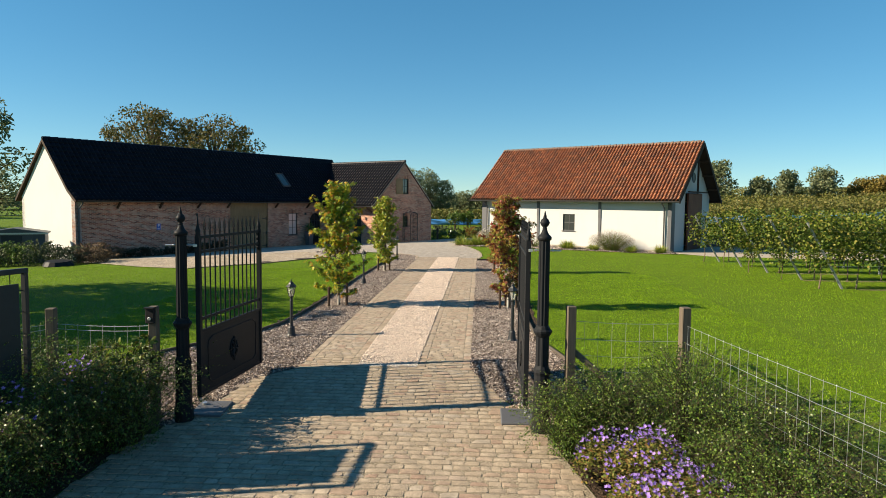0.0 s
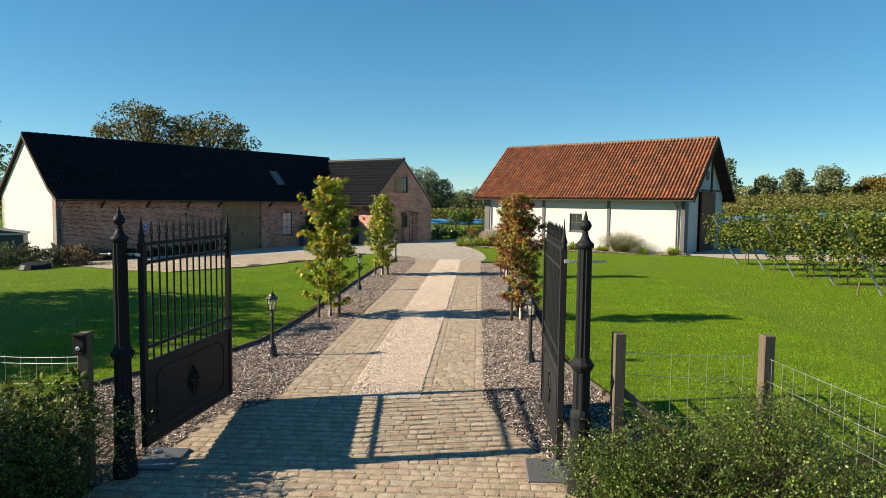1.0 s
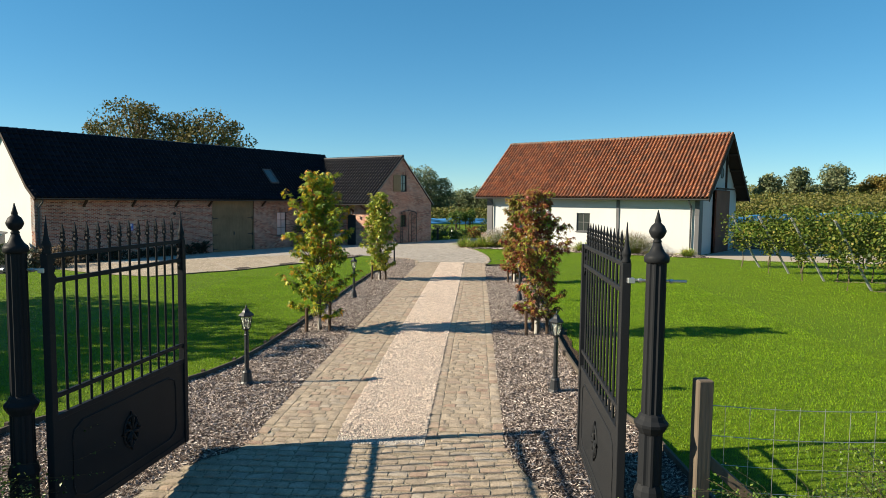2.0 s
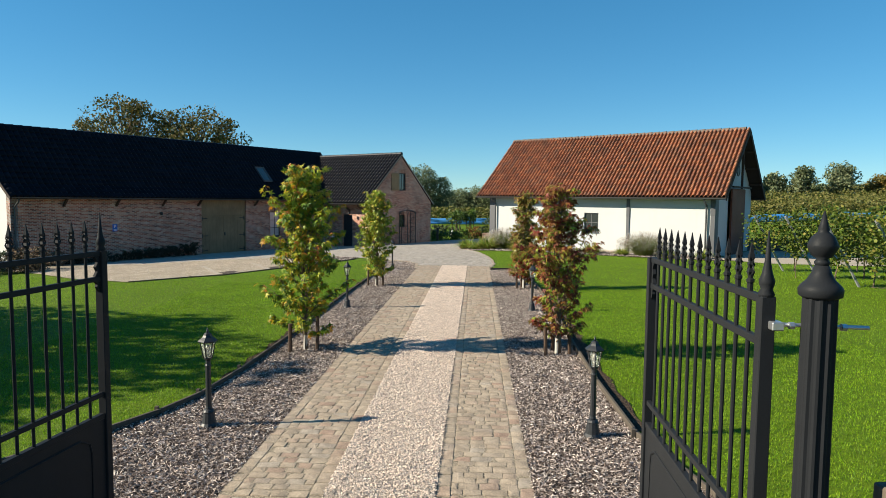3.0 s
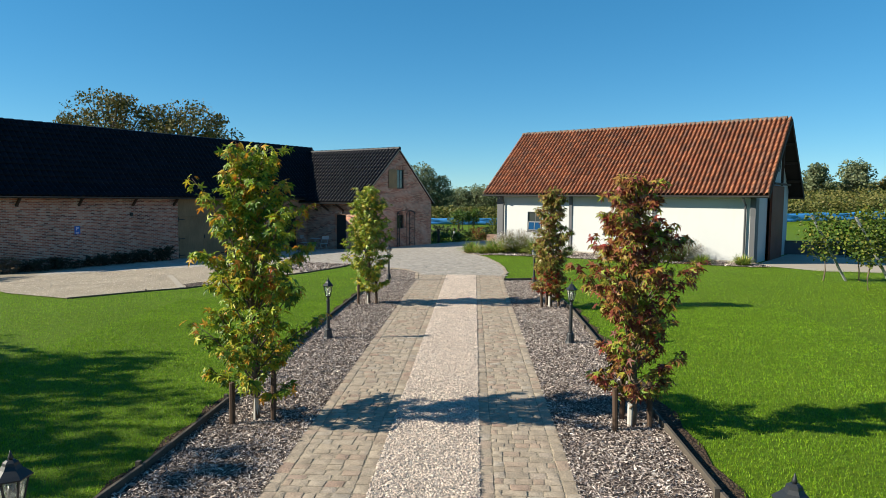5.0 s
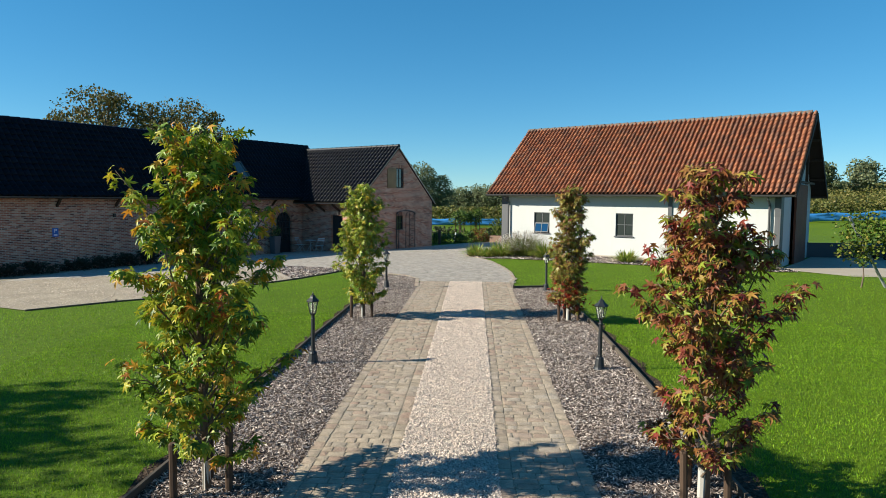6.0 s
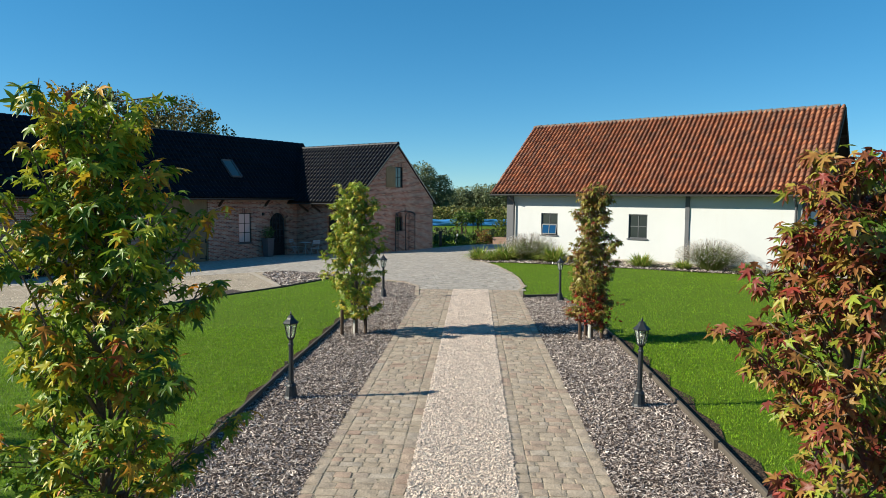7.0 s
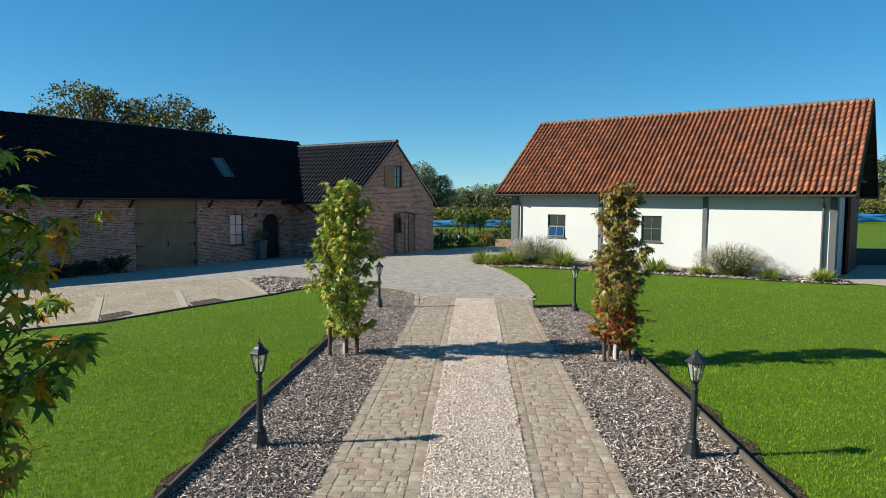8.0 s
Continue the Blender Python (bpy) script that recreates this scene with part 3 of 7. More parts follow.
worn_strip([(-2.50, 1.0 + 0.5 * k) for k in range(31)], -0.19)
worn_strip([(2.51, 0.2 + 0.5 * k) for k in range(7)] + [(2.56, 3.7 + 0.5 * k) for k in range(8)] + [(2.60, 7.7 + 0.5 * k) for k in range(9)], 0.27)


# ---------------------------------------------------------------- roof tiles
def pantile(w, l, rise=0.068, t=0.022, step=0.034):
    """One S-shaped tile: width along x, laid from its lower edge at y = 0 up to y = l."""
    prof = [(0.0, -0.014), (0.10, -0.022), (0.22, -0.006), (0.38, rise * 0.50), (0.58, rise * 0.90), (0.76, rise), (0.92, rise * 0.80), (1.03, rise * 0.20), (1.06, -0.010)]
    v, f = [], []
    n = len(prof)
    for y, dz in ((-0.03, step), (l + 0.02, 0.0)):
        v += [(px * w, y, pz + dz) for px, pz in prof]
    v += [(px * w, -0.03, pz + step - t) for px, pz in prof]
    f += [(i, i + 1, n + i + 1, n + i) for i in range(n - 1)]
    f += [(2 * n + i, 2 * n + i + 1, i + 1, i) for i in range(n - 1)]
    return v, f


def tiled_face(roof, origin, along, up, length, slope, w, l, material, named, name="roof_tile", keep=None, rng=None, rise=0.068, step=0.034):
    """Tiles on a roof face; those for which named() holds are objects of their own, the others one mesh."""
    rng = rng or random.Random(5)
    along, up, origin = Vector(along).normalized(), Vector(up).normalized(), Vector(origin)
    nrm = along.cross(up)
    basis = Matrix((along, up, nrm)).transposed().to_4x4()
    cols, rows = round(length / w), round(slope / l)
    wv, l = length / cols, slope / rows
    v, f = pantile(wv, l, rise, step=step)
    me = to_mesh(name, v, f, material, True)
    V, F = [], []
    for r in range(rows):
        for c in range(cols):
            u, s = c * wv, r * l
            if keep and not keep(u + wv / 2, s + l / 2):
                continue
            at = origin + along * (u + rng.uniform(-0.004, 0.004)) + up * (s + rng.uniform(-0.006, 0.006)) + nrm * rng.uniform(0, 0.008)
            m = Matrix.Translation(at) @ basis @ pose(0, 0, 0, rng.uniform(-0.7, 0.7), rng.uniform(-1, 1), rng.uniform(-0.8, 0.8))
            if named(c, r, cols, rows):
                put(name, me, roof, "", m)
            else:
                k = len(V)
                V += [tuple(m @ Vector(q)) for q in v]
                F += [tuple(i + k for i in q) for q in f]
    if V:
        put("roof_tiles", to_mesh("roof_tiles", V, F, material, True), roof, "", None, "stuff")


def slab(quad, t):
    """A board of four corners with thickness t below it."""
    q = [Vector(p) for p in quad]
    n = (q[1] - q[0]).cross(q[3] - q[0]).normalized()
    bm = bmesh.new()
    a, b = [bm.verts.new(p) for p in q], [bm.verts.new(p - n * t) for p in q]
    bm.faces.new(a)
    bm.faces.new(b[::-1])
    for i in range(4):
        bm.faces.new((a[i], b[i], b[(i + 1) % 4], a[(i + 1) % 4]))
    return bm


def wall_with_holes(x0, x1, z0, z1, y0, y1, holes):
    """A wall along x between y0 and y1 with rectangular holes (xa, xb, za, zb), as joined blocks without gaps."""
    xs = sorted({x0, x1, *[h[0] for h in holes], *[h[1] for h in holes]})
    specs = []
    for a, b in zip(xs, xs[1:]):
        cuts = sorted((h[2], h[3]) for h in holes if h[0] <= a + 1e-6 and h[1] >= b - 1e-6)
        z = z0
        for za, zb in cuts:
            if za > z + 1e-6:
                specs.append(((a, y0, z), (b, y1, za)))
            z = zb
        if z1 > z + 1e-6:
            specs.append(((a, y0, z), (b, y1, z1)))
    bm = boxes(*specs)
    bmesh.ops.remove_doubles(bm, verts=list(bm.verts), dist=1e-5)
    return bm


def gutter(a, b, r=0.065, parent=None):
    """A half-round gutter from a to b."""
    a, b = Vector(a), Vector(b)
    bm = bmesh.new()
    d = (b - a).normalized()
    s = d.cross(Vector((0, 0, 1))).normalized()
    rings = []
    for p in (a, b):
        ring = [bm.verts.new(p + s * rr * math.cos(math.pi * k / 8) - Vector((0, 0, 1)) * rr * math.sin(math.pi * k / 8)) for rr in (r,) for k in range(9)]
        ring += [bm.verts.new(p + s * (r - 0.008) * math.cos(math.pi * k / 8) - Vector((0, 0, 1)) * (r - 0.008) * math.sin(math.pi * k / 8)) for k in range(8, -1, -1)]
        rings.append(ring)
    n = len(rings[0])
    for i in range(n):
        bm.faces.new((rings[0][i], rings[1][i], rings[1][(i + 1) % n], rings[0][(i + 1) % n]))
    bm.faces.new(rings[0][::-1])
    bm.faces.new(rings[1])
    return part("gutter", bm, ZINC_DARK, parent)


ZINC_DARK = plain("weathered_zinc", (0.07, 0.072, 0.076), 0.5, 0.4, 0.2, 4)


def casement(parent, x0, x1, z0, z1, y, cols, rows, frame_mat, name="window", bar=0.03, frame_w=0.045, pane_mat=None, label=""):
    """A window: frame, glazing bars, one pane for each field and a sill, set in a wall whose face is at y."""
    win = part(name, wall_with_holes(x0, x1, z0, z1, y, y + 0.05, [(x0 + frame_w, x1 - frame_w, z0 + frame_w, z1 - frame_w)]), frame_mat, parent, label)
    ax, bx, az, bz = x0 + frame_w, x1 - frame_w, z0 + frame_w, z1 - frame_w
    for i in range(1, cols):
        x = ax + (bx - ax) * i / cols
        part("glazing_bar", boxes(((x - bar / 2, y + 0.006, az), (x + bar / 2, y + 0.045, bz))), frame_mat, win)
    for j in range(1, rows):
        z = az + (bz - az) * j / rows
        part("glazing_bar", boxes(((ax, y + 0.008, z - bar / 2), (bx, y + 0.043, z + bar / 2))), frame_mat, win)
    for i in range(cols):
        for j in range(rows):
            part("pane", boxes(((ax + (bx - ax) * i / cols, y + 0.022, az + (bz - az) * j / rows), (ax + (bx - ax) * (i + 1) / cols, y + 0.03, az + (bz - az) * (j + 1) / rows))), pane_mat or PANE, win)
    return win


# ---------------------------------------------------------------- brick barn with its wing
def brick_barn():
    barn = thing("brick_barn", "long red-brown brick barn under black glazed tiles with a gabled wing", "barn", BARN_M)
    ZB, EZ = -0.75, 2.55
    GAR, WIN, DOOR = (0.0, 3.0, -0.68, 2.33), (4.8, 5.57, 0.15, 1.66), (6.78, 7.92, -0.68, 1.66)
    part("wall", wall_with_holes(-9.45, 8.68, ZB, EZ, 0.0, 0.35, [GAR, WIN, DOOR]), BRICK, barn)
    # rear wall, and the white western gable
    part("wall", boxes(((-9.45, 5.65, ZB), (12.0, 6.0, EZ))), BRICK, barn)
    gable = [(0.0, ZB), (6.0, ZB), (6.0, 2.6), (5.5, 3.05), (3.0, 5.62), (0.5, 3.05), (0.0, 2.6)]
    bm = prism([(x, z) for x, z in gable], 0.3, pose(0, 0, 0, 0, 0, 90))
    bm.transform(Matrix.Translation((-9.17, 0.0, 0)))
    bm.transform(Matrix.Translation((-0.28 + 0.3, 0, 0)))
    part("gable_wall", bm, WHITE, barn, "white rendered gable wall")
    # roof: steep upper face, flatter foot over the wall
    RY, RZ, KY, KZ, EY, EZR = 2.995, 5.70, 0.35, 2.98, -0.48, 2.42
    U0, U1 = -9.62, 12.15
    roof = part("roof", join(slab([(U0, KY, KZ), (U1, KY, KZ), (U1, RY, RZ), (U0, RY, RZ)], 0.12), slab([(U0, EY, EZR), (U1, EY, EZR), (U1, KY, KZ), (U0, KY, KZ)], 0.1),
                               slab([(U1, 2 * RY - EY, EZR), (U0, 2 * RY - EY, EZR), (U0, RY, RZ), (U1, RY, RZ)], 0.12)), UNDER, barn, "glossy black tiled roof")
    valley = lambda u, y: u < 8.0 + (y - EY) * 1.10 + 0.1
    up1, up2 = Vector((0, RY - KY, RZ - KZ)), Vector((0, KY - EY, KZ - EZR))
    tiled_face(roof, (U0, EY, EZR + 0.02), (1, 0, 0), up2, U1 - U0, up2.length, 0.245, 0.335, TILE_BLACK, lambda c, r, n, m: 30 <= c < 72,
               keep=lambda u, s: valley(U0 + u, EY + s * up2.y / up2.length))
    tiled_face(roof, (U0, KY, KZ + 0.02), (1, 0, 0), up1, U1 - U0, up1.length, 0.245, 0.335, TILE_BLACK, lambda c, r, n, m: r < 4 and 30 <= c < 72,
               keep=lambda u, s: valley(U0 + u, KY + s * up1.y / up1.length))
    for k in range(int((U1 - U0) / 0.4)):
        x = U0 + 0.02 + k * 0.4
        part("ridge_tile", tube([(x, RY, RZ + 0.0), (x + 0.41, RY, RZ + 0.01)], [0.105, 0.12], 8), TILE_BLACK, roof)
    gutter((U0 + 0.05, EY - 0.03, EZR - 0.0), (8.0, EY - 0.03, EZR - 0.02), 0.06, barn)
    part("downpipe", tube([(-9.3, EY - 0.03, EZR - 0.08), (-9.3, EY + 0.02, EZR - 0.2), (-9.3, -0.06, EZR - 0.45), (-9.3, -0.06, -0.6)], 0.04, 8), ZINC_DARK, barn, "dark zinc downpipe")
    part("verge_board", join(beam((U0 - 0.01, EY, EZR - 0.06), (U0 - 0.01, KY, KZ - 0.06), 0.03, 0.14), beam((U0 - 0.01, KY, KZ - 0.06), (U0 - 0.01, RY, RZ - 0.06), 0.03, 0.14)), UNDER, barn)
    # eave brackets
    for u in (-7.24, -4.78, -2.32, -0.22, 3.62, 6.48):
        part("bracket", join(beam((u, 0.0, 2.02), (u, -0.36, 2.36), 0.09, 0.10, 0.008), boxes(((u - 0.045, -0.42, 2.33), (u + 0.045, 0.0, 2.41)))), BEAM_WOOD, barn, "dark timber eave bracket")
    # garage doors
    a, b, z0, z1 = GAR
    door = part("garage_door", boxes(((a, 0.1, 1.52), (b, 0.16, z1)), ((a, 0.06, 1.46), (b, 0.18, 1.52)), ((a, 0.07, z0), (a + 0.06, 0.18, 1.46)), ((b - 0.06, 0.07, z0), (b, 0.18, 1.46))), DOOR_WOOD, barn, "olive-taupe boarded double garage door, closed")
    for k in range(2):
        x0 = a + 0.065 + k * 1.437
        for j in range(6):
            w = 1.43 / 6
            part("plank", boxes(((x0 + j * w, 0.105, z0 + 0.03), (x0 + (j + 1) * w - 0.003, 0.145, 1.455)), bevel=0.003), DOOR_WOOD, door)
        hx = x0 + (0.02 if k == 0 else 1.41)
        s = 1 if k == 0 else -1
        for z in (1.32, 0.35, -0.48):
            part("strap_hinge", join(boxes(((min(hx, hx + s * 0.34), 0.085, z - 0.02), (max(hx, hx + s * 0.34), 0.104, z + 0.02)), ((hx - 0.03, 0.08, z - 0.11), (hx + 0.03, 0.1045, z + 0.11)))), IRON_DULL, door)
    part("door_handle", boxes(((1.54, 0.06, 0.32), (1.60, 0.104, 0.52)), bevel=0.01), IRON_DULL, door)
    # small window
    casement(barn, WIN[0], WIN[1], WIN[2], WIN[3], 0.06, 2, 3, IRON_DULL, label="black steel window with small panes", pane_mat=PANE_BRIGHT)
    part("window_sill", boxes(((WIN[0] - 0.06, -0.05, WIN[2] - 0.06), (WIN[1] + 0.06, 0.1, WIN[2])), bevel=0.006), STEEL, barn)
    # arched front door: the brickwork closes the corners above the arch
    cx, r = 7.35, 0.57
    arch = [(cx - r, 1.66), (cx - r, 1.09)] + [(cx - r * math.cos(math.pi * k / 14), 1.09 + r * math.sin(math.pi * k / 14)) for k in range(1, 14)] + [(cx + r, 1.09), (cx + r, 1.66)]
    part("arch_wall", prism(arch, 0.34, Matrix.Translation((0, 0.003, 0))), BRICK, barn)
    vous = []
    for k in range(15):
        t = math.pi * (k + 0.5) / 15
        c = Vector((cx - (r + 0.11) * math.cos(t), -0.012, 1.09 + (r + 0.11) * math.sin(t)))
        bm = boxes(((-0.055, 0, -0.105), (0.055, 0.05, 0.105)), bevel=0.006)
        bm.transform(Matrix.Translation(c) @ pose(0, 0, 0, 0, math.degrees(t) - 90, 0))
        part("voussoir", bm, BRICK_PIECE, barn)
    arcpts = [(cx - 0.53, -0.66)] + [(cx - 0.53 * math.cos(math.pi * k / 14), 1.09 + 0.53 * math.sin(math.pi * k / 14)) for k in range(15)] + [(cx + 0.53, -0.66)]
    door = part("front_door", tube([(x, 0.16, z) for x, z in arcpts], 0.045, 6), IRON_DULL, barn, "dark arched glazed front door")
    part("door_panel", boxes(((cx - 0.5, 0.15, -0.66), (cx + 0.5, 0.19, 0.05))), IRON_DULL, door)
    for dx in (-0.25, 0.0, 0.25):
        part("glazing_bar", boxes(((cx + dx - 0.018, 0.14, 0.05), (cx + dx + 0.018, 0.185, 1.09 + math.sqrt(0.5 ** 2 - dx ** 2)))), IRON_DULL, door)
    for z in (0.4, 0.75, 1.1):
        part("glazing_bar", boxes(((cx - 0.5, 0.142, z - 0.016), (cx + 0.5, 0.183, z + 0.016))), IRON_DULL, door)
    part("pane", prism([(x, max(z, 0.05)) for x, z in arcpts], 0.01, Matrix.Translation((0, 0.17, 0))), PANE, door)
    part("threshold", boxes(((cx - 0.7, -0.25, -0.76), (cx + 0.7, 0.3, -0.64)), bevel=0.01), CONCRETE, barn)
    # Dark sheet added inside the front wall in place of unlit rooms.
    part("dark_interior", boxes(((-9.1, 0.9, ZB), (8.3, 1.0, EZ))), UNDER, barn)
    # skylight in the roof
    q = up1.normalized()
    org = Vector((4.95, KY, KZ)) + q * 0.62
    nrm = Vector((1, 0, 0)).cross(q)
    def on(u, s, h):
        return org + Vector((u, 0, 0)) + q * s + nrm * h
    sl = part("skylight", join(*[beam(on(*a), on(*b), 0.08, 0.09) for a, b in (((0, 0, 0.15), (0.6, 0, 0.15)), ((0, 1.2, 0.15), (0.6, 1.2, 0.15)), ((0, 0, 0.15), (0, 1.2, 0.15)), ((0.6, 0, 0.15), (0.6, 1.2, 0.15)))]), STEEL, barn, "grey framed roof window")
    part("pane", slab([on(0, 0, 0.16), on(0.6, 0, 0.16), on(0.6, 1.2, 0.16), on(0, 1.2, 0.16)], 0.02), PANE_SKY, sl)
    # wing
    A, B, YF, CX, AZ = 8.68, 14.95, -4.78, 11.6, 5.42
    sl2 = (AZ - 2.22) / (CX - 8.0)
    WU, WL = (11.40, 12.12, 3.06, 4.2), (11.42, 12.08, 0.66, 1.48)
    eave = lambda x: 2.22 + (min(x, 2 * CX - x) - 8.0) * sl2 - 0.1
    side_door, wz = (-3.2, -2.3, -0.66, 1.50), eave(A)
    lower = wall_with_holes(A, B, ZB, 2.35, YF, YF + 0.35, [WL])
    upper = join(prism([(A, 2.35), (WU[0], 2.35), (WU[0], eave(WU[0])), (A, eave(A))], 0.35, Matrix.Translation((0, YF, 0))),
                 prism([(WU[1], 2.35), (B, 2.35), (B, eave(B)), (WU[1], eave(WU[1]))], 0.35, Matrix.Translation((0, YF, 0))),
                 prism([(WU[0], 2.35), (WU[1], 2.35), (WU[1], WU[2]), (WU[0], WU[2])], 0.35, Matrix.Translation((0, YF, 0))),
                 prism([(WU[0], WU[3]), (WU[1], WU[3]), (WU[1], eave(WU[1])), (CX, AZ - 0.1), (WU[0], eave(WU[0]))], 0.35, Matrix.Translation((0, YF, 0))))
    part("wall", join(lower, upper), BRICK, barn, "brick gable wall of the wing")
    bm = wall_with_holes(YF + 0.35, 0.0, ZB, wz, 0.0, 0.35, [side_door])
    bm.transform(pose(A + 0.35, 0, 0, 0, 0, 90))
    part("wall", bm, BRICK, barn)
    part("wall", boxes(((B - 0.35, YF + 0.35, ZB), (B, 6.0, wz))), BRICK, barn)
    bm = boxes(((0, 0, 0), (0.95, 0.06, 2.2)), bevel=0.004)
    bm.transform(pose(A + 0.24, -3.22, -0.65, 0, 0, 90))
    part("side_door", bm, IRON_DULL, barn, "dark side door of the wing")
    for y in (-4.2, -3.0, -1.8, -0.9):
        part("eave_bracket", beam((8.05, y, 2.10), (A + 0.02, y, 1.72), 0.08, 0.10, 0.006), BEAM_WOOD, barn, "dark timber eave bracket")
    YB = 6.3
    roof = part("roof", join(slab([(8.0, YB, 2.22), (8.0, YF - 0.06, 2.22), (CX, YF - 0.06, AZ), (CX, YB, AZ)], 0.1), slab([(2 * CX - 8.0, YF - 0.06, 2.22), (2 * CX - 8.0, YB, 2.22), (CX, YB, AZ), (CX, YF - 0.06, AZ)], 0.1)), UNDER, barn, "glossy black tiled roof of the wing")
    upw = Vector((CX - 8.0, 0, AZ - 2.22))
    tiled_face(roof, (8.0, YB, 2.24), (0, -1, 0), upw, YB - YF + 0.06, upw.length, 0.245, 0.335, TILE_BLACK, lambda c, r, n, m: c >= n - 20,
               keep=lambda u, s: (8.0 + s * upw.x / upw.length) > 8.0 + ((YB - u) - EY) * 1.08 - 0.1)
    for k in range(int((YB - YF) / 0.4)):
        y = YF - 0.06 + k * 0.4
        part("ridge_tile", tube([(CX, y, AZ + 0.02), (CX, y + 0.41, AZ + 0.01)], [0.12, 0.105], 8), TILE_BLACK, roof)
    for s in (-1, 1):
        part("verge_trim", beam((CX + s * 3.62, YF - 0.03, 2.17), (CX, YF - 0.03, AZ - 0.04), 0.07, 0.05), CONCRETE, barn, "pale mortar verge")
    gutter((7.95, -0.1, 2.18), (7.95, YF - 0.05, 2.20), 0.06, barn)
    # gable windows and shutter
    casement(barn, WU[0], WU[1], WU[2], WU[3], YF + 0.08, 2, 2, IRON_DULL, label="dark gable window")
    casement(barn, WL[0], WL[1], WL[2], WL[3], YF + 0.08, 2, 2, IRON_DULL, label="small dark lattice window")
    part("shutter", join(boxes(((10.60, YF - 0.05, 3.06), (11.38, YF - 0.012, 4.12)), bevel=0.006), prism([(10.60, 4.12), (10.75, 4.18), (10.99, 4.21), (11.23, 4.18), (11.38, 4.12)], 0.036, Matrix.Translation((0, YF - 0.049, 0))),
                         boxes(((10.58, YF - 0.07, 3.52), (11.36, YF - 0.05, 3.60)), ((10.58, YF - 0.07, 3.14), (11.36, YF - 0.05, 3.22)), ((10.58, YF - 0.07, 3.96), (11.36, YF - 0.05, 4.04)))), DOOR_WOOD, barn, "taupe wooden shutter, folded open")
    for x0, x1, z in ((WU[0], WU[1], WU[3]), (WL[0], WL[1], WL[3]), (WIN[0], WIN[1], WIN[3])):
        yy = YF if z != WIN[3] else 0.0
        n = 8
        for k in range(n):
            t = (k + 0.5) / n - 0.5
            bm = boxes(((-0.04, -0.012, 0), (0.04, 0.03, 0.2)), bevel=0.005)
            bm.transform(Matrix.Translation(((x0 + x1) / 2 + t * (x1 - x0 + 0.1), yy, z + 0.03 * math.cos(t * 3) - 0.02)) @ pose(0, 0, 0, 0, t * 24, 0))
            part("lintel_brick", bm, BRICK_PIECE, barn)
    return barn


# Small barn window: the pale reflection is put into the pane colour.
PANE_BRIGHT = glass_material("window_glass_pale_reflection", (0.55, 0.46, 0.44))
PANE_MIRROR = plain("sky_mirroring_glass", (0.22, 0.25, 0.28), 0.05, 1.0, 0.03, 3, 0)
PANE_SKY = glass_material("roof_window_glass", (0.07, 0.09, 0.09))
BRICK_PIECE = spotted("loose_brick", [(0.17, 0.075, 0.055), (0.30, 0.13, 0.085), (0.40, 0.19, 0.125), (0.46, 0.27, 0.19)], 0.85, 5, 0.3)
brick_barn()


